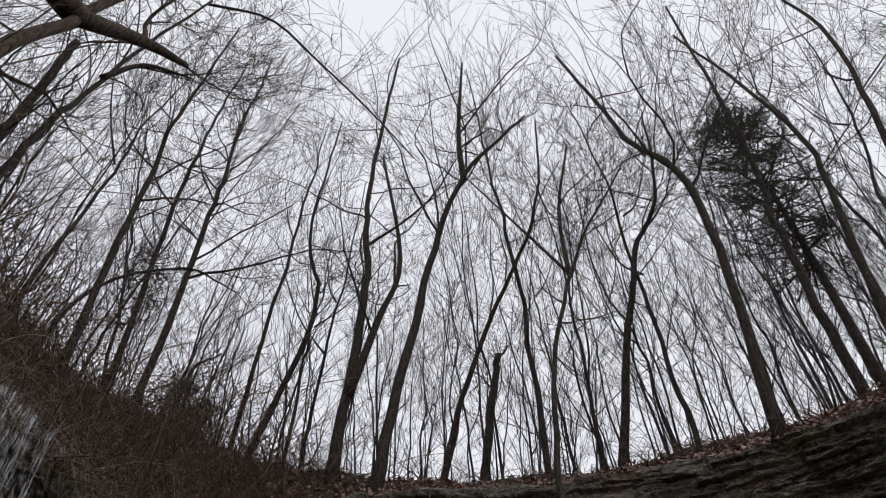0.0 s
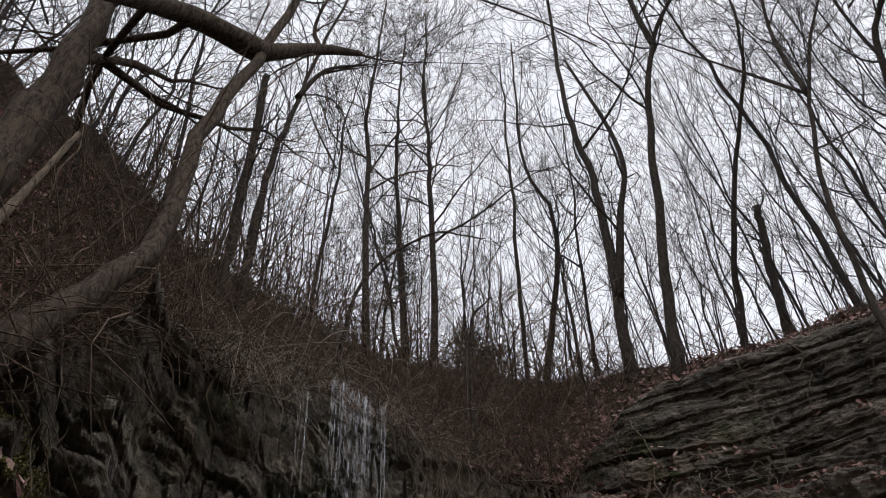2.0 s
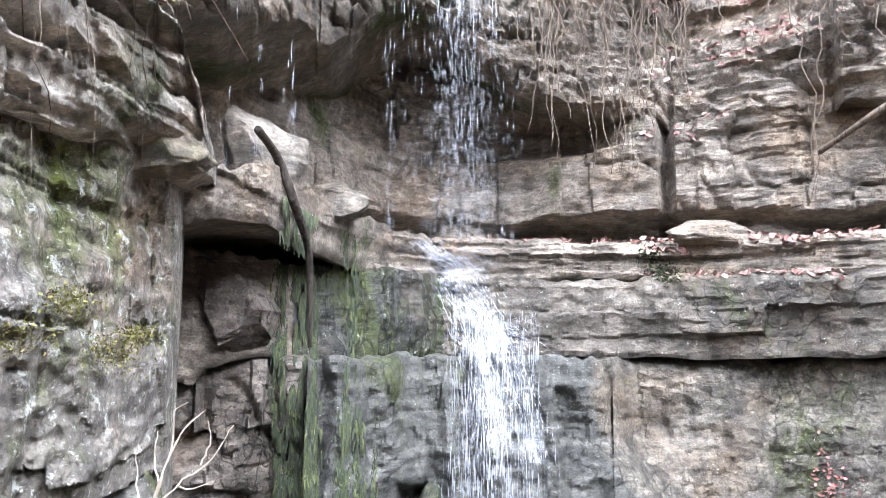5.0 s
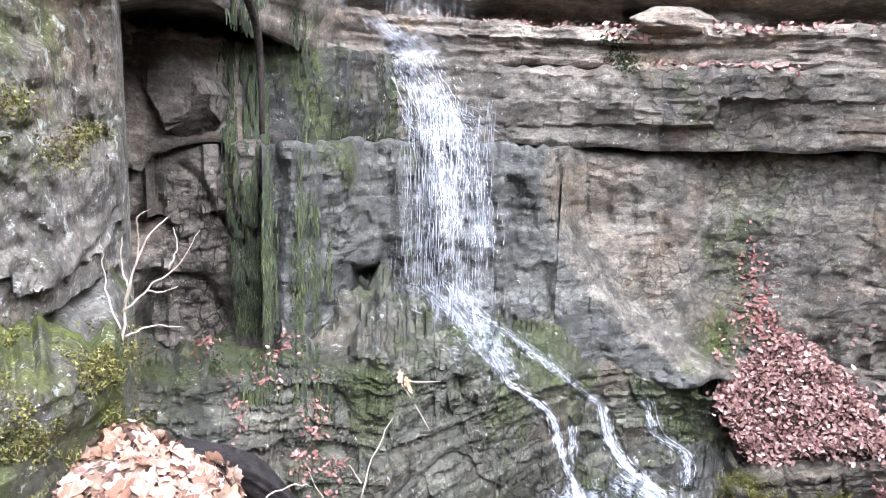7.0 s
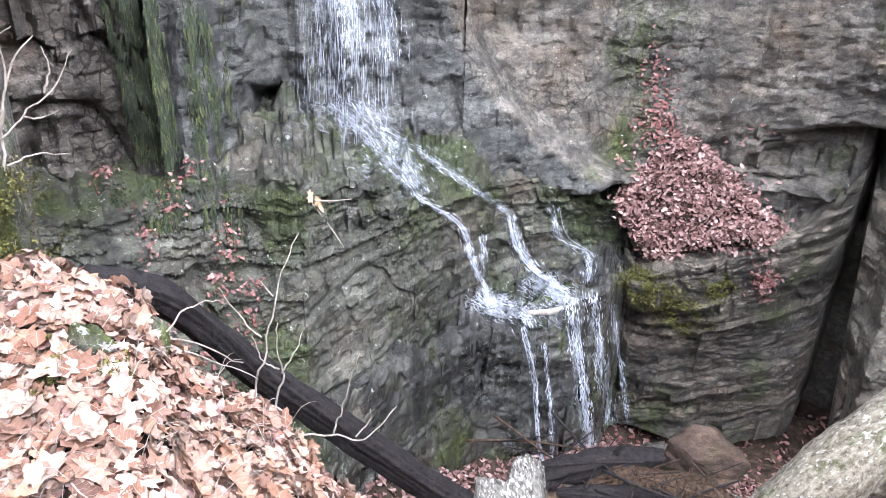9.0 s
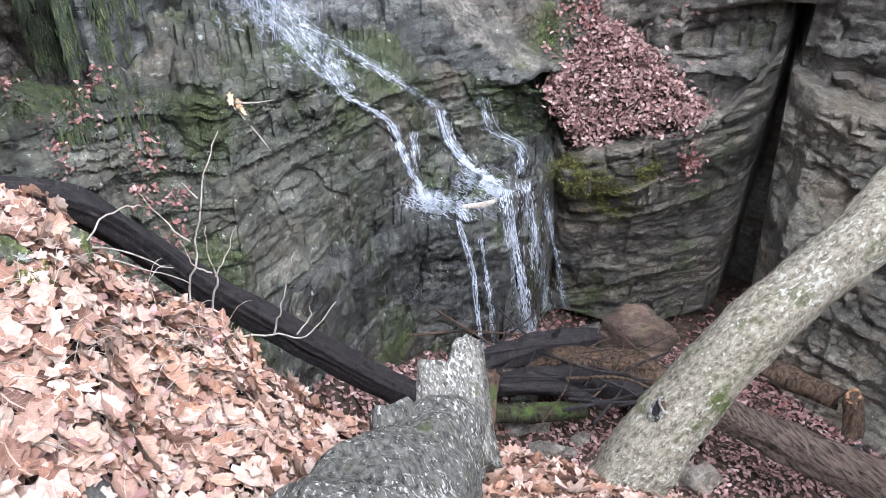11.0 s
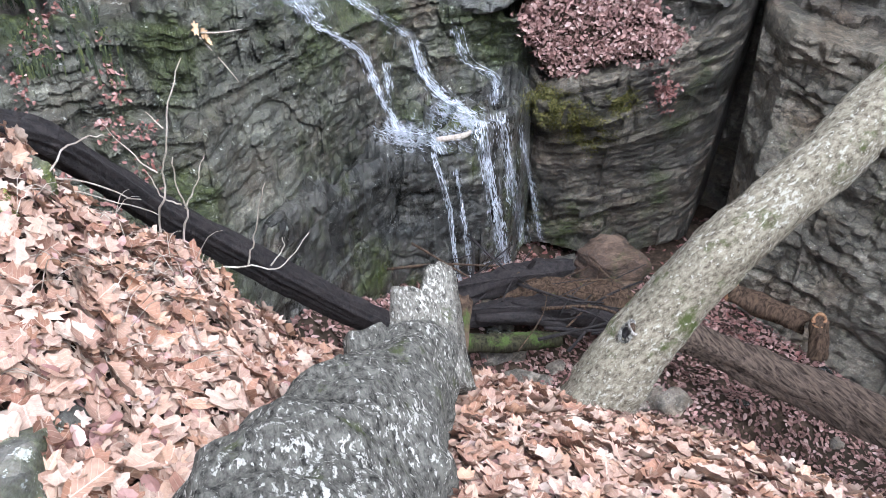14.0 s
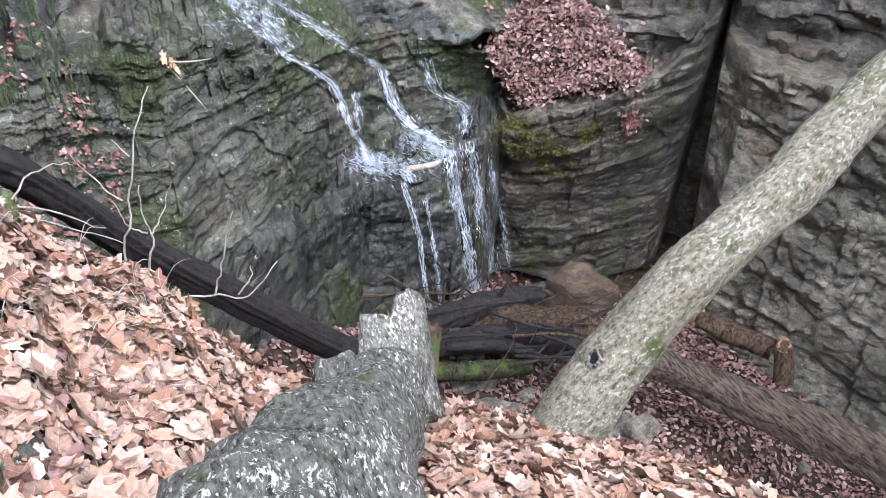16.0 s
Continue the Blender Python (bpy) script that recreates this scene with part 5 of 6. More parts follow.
def single_leaves():
    """The leaves lying nearest to the path's foot, one by one."""
    litter = bpy.data.objects["pale_leaf_litter"]
    rng = np.random.default_rng(12)
    shapes = []
    for k in range(24):
        form = leaf_shape(rng, 1.0)
        me = blade(mesh_of("leaf", *form, smooth=True), form[0])
        me.materials.append(LEAF_SINGLE)
        shapes.append(me)
    az, r = rng.uniform(-26, 62, 290), rng.uniform(0.85, 1.9, 290)
    p, nrm = slope_points(ground_low, az, r)
    for i in range(290):
        leaf = new("leaf", shapes[i % 24])
        leaf.parent = litter
        n = Vector(nrm[i] + rng.normal(0, 0.22, 3)).normalized()
        turn = n.to_track_quat("Z", "Y").to_matrix().to_4x4() @ pose(0, 0, 0, 0, 0, rng.uniform(0, 360))
        leaf.matrix_basis = Matrix.Translation(Vector(p[i]) + n * rng.uniform(0.045, 0.07)) @ turn @ Matrix.Scale(rng.uniform(0.05, 0.105), 4)


single_leaves()


def leaf_pile():
    """The heap of red leaves on the block beside the falls: a low mound and its leaves."""
    pile = thing("leaf_pile", "sloping heap of reddish fallen leaves on a mossy rock", "leaf pile")
    az = np.linspace(26.5, 38.4, 50)
    t = np.linspace(0, 1, 26)[:, None]
    lo_r = np.interp(az, [26.5, 28, 30.6, 34, 37, 38.4], [8.5, 8.42, 8.4, 8.5, 8.8, 9.0])
    hi_r = np.interp(az, [26.5, 28, 30, 33, 37, 38.4], [8.6, 8.85, 9.05, 9.15, 9.2, 9.15])
    lo_z = lo_r * np.tan(np.radians(np.interp(az, [26.5, 28, 30.6, 32, 34, 37, 38.4], [-20.8, -22.8, -24.2, -23.3, -22.3, -21.4, -21.6])))
    hi_z = hi_r * np.tan(np.radians(np.interp(az, [26.5, 27.3, 28.5, 30.4, 33, 35, 37, 38.4], [-20, -18.5, -16.6, -14.6, -16.3, -17.9, -20.2, -21.2])))
    r = lo_r + (hi_r - lo_r) * t
    z = lo_z + (hi_z - lo_z) * t**0.85 + 0.12 * np.sin(np.pi * t) + 0.13 * vnoise(az * 0.5 + 0 * t, t * 6 + 0 * az, 0 * t + 0 * az, 5)
    base = polar(az[None, :], r, z)
    v = np.concatenate([base.reshape(-1, 3), polar(az[None, :], r + 0.12, z - 0.12).reshape(-1, 3)])
    f = grid_faces(26, 50)
    solid("mound", v, np.concatenate([f, f + 26 * 50]), SOIL, pile)
    rng, n = np.random.default_rng(8), 8500
    i, j, u, w = rng.integers(0, 25, n), rng.integers(0, 49, n), rng.random((n, 1)), rng.random((n, 1))
    p = base[i, j] + u * (base[i + 1, j] - base[i, j]) + w * (base[i, j + 1] - base[i, j])
    p[:, 2] += rng.uniform(0, 0.07, n)
    p += rng.normal(0, 0.05, (n, 3))
    tagged(solid("leaf_cover", *laid_leaves(rng, p, np.tile([-0.4, -0.4, 0.8], (n, 1)), (0.032, 0.066), 0.75, False), LEAF_DULL, pile, smooth=False), kind="stuff")


leaf_pile()


def rough_log(name, label, points, radii, mat, seed, sides=14, lumps=0.12, n=30, category="log", stubs=(), torn=None, ridge=0.0, crust=0.0):
    """A fallen trunk with uneven bark, torn ends and branch stubs (share along it, direction, length, radius)."""
    rng = np.random.default_rng(seed)
    line = smooth_line(points, n)
    rad = np.interp(np.linspace(0, 1, n), np.linspace(0, 1, len(radii)), radii)
    v, f = tube(line, rad, sides)
    c = np.repeat(np.concatenate([line[:1], line, line[-1:]]), sides, 0)
    k = 1 + lumps * fbm(v[:, 0] * 5, v[:, 1] * 5, v[:, 2] * 5, 3, 0.6, seed) + 0.4 * lumps * vnoise(v[:, 0] * 22, v[:, 1] * 22, v[:, 2] * 22, seed + 1)
    if crust:
        k = k - crust * np.abs(fbm(v[:, 0] * 16, v[:, 1] * 16, v[:, 2] * 16, 3, 0.6, seed + 5)) + 0.35 * crust * vnoise(v[:, 0] * 70, v[:, 1] * 70, v[:, 2] * 70, seed + 6)
    if ridge:
        grooves = np.convolve(np.tile(rng.normal(0, 1, sides), 3), [0.2, 0.6, 0.2], "same")[sides : 2 * sides]
        split = vnoise(np.repeat(np.arange(n + 2), sides) * 0.22, np.tile(np.arange(sides), n + 2) * 0.9, 0.0 * v[:, 0], seed + 3)
        k = k + ridge * (np.tile(grooves, n + 2) + 0.8 * split)
    v = c + (v - c) * k[:, None]
    along = (line[-1] - line[-2]) / np.linalg.norm(line[-1] - line[-2])
    v[-2 * sides : -sides] += along * rng.uniform(-0.12, 0.14, (sides, 1)) * rad[-1] * 3
    log = thing(name, label, category)
    solid("trunk", v, f, mat, log)
    for t, way, ln, ra in stubs:
        q = line[int(t * (n - 1))]
        w = np.array(way, float) / np.linalg.norm(way)
        p = [q, q + w * ln * 0.55, q + w * ln + rng.normal(0, 0.03 * ln, 3)]
        sv, sf = tube(smooth_line(p, 16), np.linspace(ra * 1.25, ra * 0.75, 16), 14)
        sc = np.repeat(np.concatenate([smooth_line(p, 16)[:1], smooth_line(p, 16), smooth_line(p, 16)[-1:]]), 14, 0)
        sv = sc + (sv - sc) * (1 + 0.22 * fbm(sv[:, 0] * 14, sv[:, 1] * 14, sv[:, 2] * 14, 2, 0.6, seed + 9))[:, None]
        sv[-28:-14] += w * rng.uniform(-0.5, 0.6, (14, 1)) * ra
        solid("branch_stub", sv, sf, torn or mat, log)
    return log


def on_thing(ob, az, el, lift=0.0):
    """Point and normal of one mesh, seen from the origin in that direction."""
    tree = BVHTree.FromPolygons([v.co[:] for v in ob.data.vertices], [p.vertices[:] for p in ob.data.polygons])
    way = Vector(polar(az, math.cos(radians(el)), math.sin(radians(el))))
    hit = tree.ray_cast(Vector((0, 0, 0)), way, 30)
    if not hit[0]:
        hit = tree.find_nearest(way * 2.4)
    return np.array(hit[0] - way * lift), np.array(hit[1])


def torn_prong(log, base, tip, r0, r1, seed, flat=0.75, mat=None):
    """A splintered stump end: grooves run along it, its top is torn into points."""
    rng = np.random.default_rng(seed)
    sides, n = 20, 22
    line = smooth_line([base, 0.5 * np.add(base, tip) + rng.normal(0, 0.008, 3), tip], n)
    v, f = tube(line, np.linspace(r0, r1, n), sides)
    c = np.repeat(np.concatenate([line[:1], line, line[-1:]]), sides, 0)
    groove = np.tile(0.09 * rng.normal(0, 1, sides), n + 2)
    k = 1 + groove + 0.10 * fbm(v[:, 0] * 9, v[:, 1] * 9, v[:, 2] * 9, 3, 0.6, seed)
    v = c + (v - c) * k[:, None]
    w = np.subtract(tip, base) / np.linalg.norm(np.subtract(tip, base))
    tear = np.convolve(rng.uniform(-1, 1, sides + 2), [0.25, 0.5, 0.25], "valid")
    along = np.clip((v - np.array(base)) @ w / np.linalg.norm(np.subtract(tip, base)) - 0.55, 0, 1)
    v = v + w * (along * np.tile(tear, n + 2) * 0.9 * r1)[:, None]
    v[-sides:] -= w * 0.6 * r1
    return solid("torn_end", v, f, mat or BARK_TORN, log, "splintered pale grey torn end")


def ring_scar(parent, at_point, normal, r, label, mat, core):
    """A healed branch scar: a raised oval rim round a dark hollow."""
    n = np.array(normal) / np.linalg.norm(normal)
    u = np.cross(n, [0.2, 0.3, 0.9])
    u /= np.linalg.norm(u)
    w = np.cross(n, u)
    a = np.linspace(0, 2 * np.pi, 22)[:, None]
    rim = at_point + r * (np.cos(a) * u * 0.75 + np.sin(a) * w * 1.15)
    knot = solid("branch_scar", *tube(rim, 0.24 * r * (1 + 0.25 * np.sin(3 * a[:, 0])), 8), mat, parent, label)
    solid("hollow", *tube(np.array([at_point - 0.3 * r * n, at_point, at_point + 0.05 * r * n]), [0.7 * r, 0.75 * r, 0.6 * r], 14), core, knot)


def dead_log():
    log = rough_log("dead_log", "thick grey dead log flecked with white lichen", [(-0.06, 0.5, -1.40), (0.08, 0.92, -1.55), (0.36, 1.36, -1.74), (0.52, 1.62, -1.86), (0.62, 1.78, -1.92)], [0.33, 0.30, 0.215, 0.17, 0.13], BARK_LOG, 31, 90, 0.11, 150, crust=0.03)
    torn_prong(log, (0.36, 1.34, -1.84), (0.395, 1.69, -1.715), 0.15, 0.075, 201, mat=BARK_LOG)
    torn_prong(log, (0.52, 1.58, -1.97), (0.635, 1.94, -1.80), 0.13, 0.075, 202)
    torn_prong(log, (0.62, 1.64, -2.0), (0.765, 2.01, -1.785), 0.12, 0.052, 203)
    torn_prong(log, (0.66, 1.7, -2.08), (0.86, 2.02, -1.97), 0.07, 0.045, 204, mat=BARK_ROT)
    trunk = log.children[0]
    p, n = on_thing(trunk, 14.0, -46.9)
    ring_scar(log, p, n, 0.04, "dark knot hole with a raised rim", BARK_LOG, BARK_BLACK)
    rng = np.random.default_rng(205)
    moss = Heap()
    for i in range(2600):
        az, el = 20.3 + rng.normal(0, 1.0), -49.3 + rng.normal(0, 2.0)
        way = Vector(polar(az, math.cos(radians(el)), math.sin(radians(el))))
        if i == 0:
            tree = BVHTree.FromPolygons([v.co[:] for v in trunk.data.vertices], [q.vertices[:] for q in trunk.data.polygons])
        hit = tree.ray_cast(Vector((0, 0, 0)), way, 5)
        if not hit[0] or vnoise(np.array(az * 1.5), np.array(el * 0.9), np.array(0.0), 4) < -0.45:
            continue
        q = np.array(hit[0])
        d = np.array(hit[1]) * (-1 if np.dot(hit[1], way) > 0 else 1) + rng.normal(0, 0.6, 3)
        d *= rng.uniform(0.010, 0.022) / np.linalg.norm(d)
        s = np.cross(d, rng.normal(0, 1, 3)) * 0.35
        moss.add([q - s, q + s, q + d + 0.3 * s, q + d - 0.3 * s], [[0, 1, 2, 3]])
    tagged(moss.done("moss_cover", MOSS_BRIGHT, log, "bright green moss patch"), kind="stuff")


dead_log()
rough_log("leaning_tree", "leaning lichened live tree growing out of the bank", [(1.22, 1.62, -2.75), (1.36, 1.72, -2.48), (1.58, 1.77, -2.17), (1.92, 1.81, -1.81), (2.34, 1.85, -1.50), (2.8, 1.92, -1.12), (3.6, 1.9, -0.45), (4.6, 1.6, 0.3), (5.6, 0.9, 1.4), (6.5, 0.0, 3.0), (7.0, -1.0, 5.5)],
          [0.20, 0.16, 0.14, 0.125, 0.12, 0.115, 0.11, 0.10, 0.08, 0.05], BARK_PALE, 32, 48, 0.08, 220, "tree", crust=0.05)
LEANER = [o for o in bpy.data.objects if o.name.startswith("leaning_tree")][0]
SCAR = on_thing(LEANER.children[0], 40.1, -42.4)
ring_scar(LEANER, *SCAR, 0.034, "pale branch scar with a dark hollow", WOOD_GREY, BARK_BLACK)
SCAR = on_thing(LEANER.children[0], 45.3, -36.2)
ring_scar(LEANER, *SCAR, 0.026, "pale branch scar with a dark hollow", WOOD_GREY, BARK_ROT)
rough_log("black_log", "wet black fallen log lying down the gully", [(-0.78, 2.60, -1.2), (-0.56, 2.88, -1.46), (-0.26, 3.31, -2.13), (0.44, 3.76, -3.17), (1.1, 3.97, -3.95), (1.75, 4.15, -4.75)], [0.05, 0.066, 0.08, 0.09, 0.095, 0.1], BARK_BLACK, 33, 48, 0.08, 90, ridge=0.15)
rough_log("floor_log", "long split brown log across the ravine floor", [at(38.5, -41.0, 6.1), at(43.4, -41.0, 6.1), at(51.5, -41.5, 6.0), at(62.1, -41.4, 5.8), at(72, -40.5, 5.7)], [0.10, 0.14, 0.19, 0.20, 0.20], BARK_SPLIT, 34, 36, 0.10, 60, ridge=0.11)
JAM = "dark rotting log wedged under the fall"
rough_log("jammed_log", JAM, [at(20.5, -41.6, 5.7), at(25, -40.0, 6.0), at(29.5, -38.6, 6.3), at(33, -37.9, 6.5)], [0.11, 0.13, 0.12, 0.08], BARK_BLACK, 35, 28, 0.16, 50, stubs=[(0.6, (0.3, -0.2, 0.8), 0.25, 0.03)], ridge=0.12)
rough_log("jammed_log", JAM, [at(21.5, -43.0, 5.6), at(27, -41.9, 5.8), at(33, -41.3, 5.95), at(38, -41.2, 6.0)], [0.10, 0.13, 0.14, 0.12], BARK_BLACK, 36, 28, 0.16, 50, ridge=0.12)
rough_log("jammed_log", JAM, [at(26, -40.6, 6.05), at(31, -39.9, 6.15), at(37, -39.6, 6.2), at(41, -40.6, 6.2)], [0.09, 0.13, 0.15, 0.13], BARK_ROT, 37, 28, 0.16, 50, ridge=0.14)
rough_log("jammed_log", JAM, [at(24, -42.6, 5.6), at(30, -42.2, 5.7), at(35, -42.9, 5.65)], [0.05, 0.07, 0.05], BARK_BLACK, 39, 14, 0.18)
rough_log("mossy_log", "short log with bright moss along its top", [at(22.5, -44.6, 5.3), at(27.5, -44.3, 5.4), at(33, -43.4, 5.6)], [0.10, 0.11, 0.08], bark_material("moss_covered_bark", (0.015, 0.013, 0.009), (0.06, 0.055, 0.03), moss=0.75), 38, 10, 0.15)
HOLLOW = "short hollow brown log at the foot of the wall"
RING_WOOD = bark_material("rotten_orange_wood", (0.16, 0.07, 0.035), (0.42, 0.24, 0.13))
for ends, ra, seed in (([at(47.6, -37.0, 7.55), at(50.5, -37.3, 7.5), at(54.0, -37.5, 7.45)], 0.12, 39), ([at(55.0, -36.9, 7.3), at(55.6, -38.2, 7.25), at(56.0, -39.3, 7.2)], 0.10, 40)):
    hollow = rough_log("hollow_log", HOLLOW, ends, [ra, ra * 1.1, ra], BARK_ROT, seed, 20, 0.16, 24, ridge=0.08)
    face = np.subtract(ends[0], ends[1]) + np.array([-0.35, -0.45, 0.35]) * np.linalg.norm(np.subtract(ends[0], ends[1]))
    ring_scar(hollow, np.array(ends[0]) + 0.02 * face, face, 0.8 * ra, "orange-brown rotten ring of the broken end", RING_WOOD, BARK_ROT)
rough_log("stranded_stick", "pale bleached stick on the wet step", [drape(19.6, -28.9, 0.03), drape(21.8, -28.6, 0.05), drape(22.6, -28.2, 0.04)], [0.03, 0.035, 0.02], TWIG_PALE, 41, 7, 0.1, 10, "stick")
rough_log("dead_pole", "thin grey dead pole leaning on the steep bank", [at(-33.2, 33.0, 3.55), at(-30.6, 40.5, 3.75), at(-28.2, 47.0, 3.95)], [0.032, 0.028, 0.018], ROOT, 47, 9, 0.1, 20, "pole")
rough_log("leaning_branch", "long grey dead branch leaning on the cliff", [(4.9, 6.2, 2.55), (4.3, 6.8, 2.13), (4.05, 7.55, 1.88)], [0.03, 0.035, 0.03], ROOT, 42, 7, 0.1, 12, "branch")


def jam_sticks():
    rng = np.random.default_rng(44)
    for i in range(40):
        az, el = rng.uniform(20, 38), rng.uniform(-43, -38.5)
        r = 5.15 / math.tan(radians(-el))
        c = np.array(polar(az, min(r, 6.2), -5.0 + rng.uniform(-0.1, 0.12)))
        d = np.array([rng.normal(1, 0.5), rng.normal(0, 0.5), rng.normal(0, 0.12)])
        d *= rng.uniform(0.25, 0.7) / np.linalg.norm(d)
        pts = [c - d, c + rng.normal(0, 0.05, 3), c + d]
        stick = solid("fallen_stick", *tube(smooth_line(pts, 9), np.linspace(1, 0.5, 9) * rng.uniform(0.006, 0.022), 6, 0.2, rng), BARK_BLACK if i % 3 else BARK_ROT)
        tagged(stick, "dark broken stick in the log jam", "stick", "sticks in the log jam")


jam_sticks()


def boulder(name, label, centre, size, mat, seed, boxy=0.6):
    """A rounded weathered block."""
    bm = bmesh.new()
    bmesh.ops.create_icosphere(bm, subdivisions=4, radius=1)
    v = np.array([q.co[:] for q in bm.verts])
    f = np.array([[w.index for w in q.verts] for q in bm.faces])
    bm.free()
    v = np.sign(v) * np.abs(v) ** boxy
    cut = np.random.default_rng(seed).normal(0, 1, (9, 3))
    for c in cut / np.linalg.norm(cut, axis=1)[:, None]:
        v = v - np.maximum(v @ c - 0.78, 0)[:, None] * c
    k = 1 + 0.16 * fbm(v[:, 0] * 1.4, v[:, 1] * 1.4, v[:, 2] * 1.8, 3, 0.5, seed) + 0.05 * vnoise(v[:, 0] * 6, v[:, 1] * 6, v[:, 2] * 10, seed + 1)
    v = v * k[:, None] * np.array(size) + np.array(centre)
    ob = solid(name, v, f, mat)
    ob.data.set_sharp_from_angle(angle=radians(30))
    return tagged(ob, label, "boulder")


boulder("boulder", "rust-brown boulder with a mossy side under the fall", (4.05, 5.55, -5.42), (0.46, 0.40, 0.42), rock_material("rusty_rock", (0.07, 0.045, 0.03), (0.17, 0.11, 0.075), (0.26, 0.19, 0.14), moss=0.5), 51)
boulder("boulder", "domed grey boulder on the wet ledge", (-1.52, 6.1, 1.36), (0.36, 0.38, 0.42), ROCK_DAMP, 52)
boulder("boulder", "low wet boulder on the ledge", (-0.95, 6.95, 1.2), (0.3, 0.3, 0.2), ROCK_DAMP, 53)
STONE_AT = tuple(polar(-24.5, 1.22, -1.44))
boulder("boulder", "mossy pale stone at the edge of the leaves", STONE_AT, (0.24, 0.26, 0.19), ROCK_MOSSY, 54)
boulder("boulder", "flat leaf-strewn stone on the narrow ledge", (3.2, 8.46, 1.15), (0.5, 0.3, 0.14), ROCK, 55)
boulder("boulder", "mossy stone half buried in the bank", (-1.30, 2.35, -1.2), (0.26, 0.32, 0.36), ROCK_MOSSY, 56)
boulder("boulder", "mossy knob of rock among the leaves beside the log", polar(-12.4, 2.45, -1.42), (0.06, 0.06, 0.15), ROCK_MOSSY, 59)
boulder("boulder", "pale stone with a moss cap among the leaves", polar(-17.3, 2.2, -1.22), (0.10, 0.09, 0.12), ROCK_MOSSY, 60)
boulder("boulder", "mossy stone among the leaves", polar(-17.8, 1.95, -1.36), (0.13, 0.10, 0.12), ROCK_MOSSY, 62)
boulder("boulder", "rounded grey boulder wedged under the layered overhang", polar(-20.6, 3.72, 0.80), (0.24, 0.24, 0.14), ROCK_DAMP, 63)
boulder("boulder", "rounded brown block in the wet alcove", polar(-15.3, 6.5, 0.12), (0.33, 0.33, 0.42), ROCK_ALCOVE, 64, 0.35)
boulder("boulder", "small mossy stone among the leaves", (-0.72, 2.0, -1.42), (0.10, 0.09, 0.10), ROCK_LICHEN, 57)
boulder("boulder", "green mossy stone beside the floor log", (4.05, 4.9, -5.6), (0.28, 0.26, 0.33), ROCK_WET, 58)


def floor_stones():
    rng = np.random.default_rng(61)
    for i in range(64):
        az, r = (rng.uniform(16, 75), rng.uniform(5.0, 8.2)) if i < 42 else (rng.uniform(27, 46), rng.uniform(4.7, 6.0))
        p = np.array(polar(az, r, float(ground_low(np.array([az]), np.array([r]))[0])))
        s = rng.uniform(0.07, 0.22)
        boulder("stone", "loose flat stone on the leafy ravine floor", p + np.array([0, 0, 0.02]), (s, s * rng.uniform(0.6, 1), s * rng.uniform(0.3, 0.6)), (ROCK_WALL if i % 3 else ROCK_WET) if i < 42 else ROCK_DRY, 400 + i)


floor_stones()


# ---- water ----
def falling_drops():
    """The free-falling curtain: strands at the lip that break into drops."""
    fall = thing("upper_waterfall", "thin white curtain of falling water drops", "waterfall")
    rng = np.random.default_rng(71)
    strands, drops = Heap(), Heap()
    heads = [-2.7, -2.1, 0.3, 1.0, 1.7, 2.2, 2.9, 3.4, 4.1, 4.6]
    for i in range(85):
        az = heads[rng.integers(0, len(heads))] + rng.normal(0, 0.16)
        r = float(np.interp(az, [-4, 0, 5], [7.2, 7.6, 8.1])) - rng.uniform(0.0, 0.2)
        top = float(np.interp(az, [-4, -3, -2, 0, 5], [4.1, 4.5, 4.6, 4.95, 4.85]))
        w = rng.uniform(0.3, 0.9)
        strands.twig(smooth_line([polar(az, r + 0.35, top + 0.06), polar(az, r + 0.1, top + 0.05), polar(az, r, top - rng.uniform(0.08, 0.25))], 6), np.linspace(0.007, 0.003, 6) * w, 4)
        z = top - 0.15
        for k in range(rng.integers(2, 6)):
            z -= rng.uniform(0.05, 0.2)
            ln = rng.uniform(0.06, 0.26)
            strands.twig([polar(az, r, z), polar(az + 0.03, r - 0.01, z - ln / 2), polar(az, r - 0.02, z - ln)], np.array([0.001, 0.0058, 0.0018]) * w, 4)
            z -= ln
    for i in range(1900):
        az = rng.normal(2.0, 1.6) if rng.random() < 0.85 else rng.uniform(-4.5, 7)
        r = float(np.interp(az, [-4, 0, 5], [7.2, 7.6, 8.1])) - rng.uniform(0.0, 0.35)
        z = 4.9 - 3.9 * rng.random() ** 0.8
        ln, ra = rng.uniform(0.03, 0.14), rng.uniform(0.0007, 0.0017)
        p = polar(az, r, z)
        drops.twig([p, p - [0, 0, ln * 0.5], p - [0, 0, ln]], [ra * 0.3, ra, ra * 0.5], 4)
    for az0, top, n in ((-16.5, 2.6, 14), (-11.5, 2.4, 26), (-10.6, 2.4, 22), (-14, 3.2, 14), (-3.9, 3.6, 40)):
        for i in range(n):
            az = az0 + rng.normal(0, 0.25)
            w = wall_at(az0, top + 0.25) or 6.0
            p = polar(az, w - 0.05, top - rng.random() * (top - 1.0))
            drops.twig([p, p - [0, 0, 0.05], p - [0, 0, rng.uniform(0.08, 0.2)]], [0.0006, 0.0015, 0.0007], 4)
    tagged(strands.done("water_strand", DROP, fall), kind="stuff")
    tagged(drops.done("spray", DROP, fall), kind="stuff")


falling_drops()


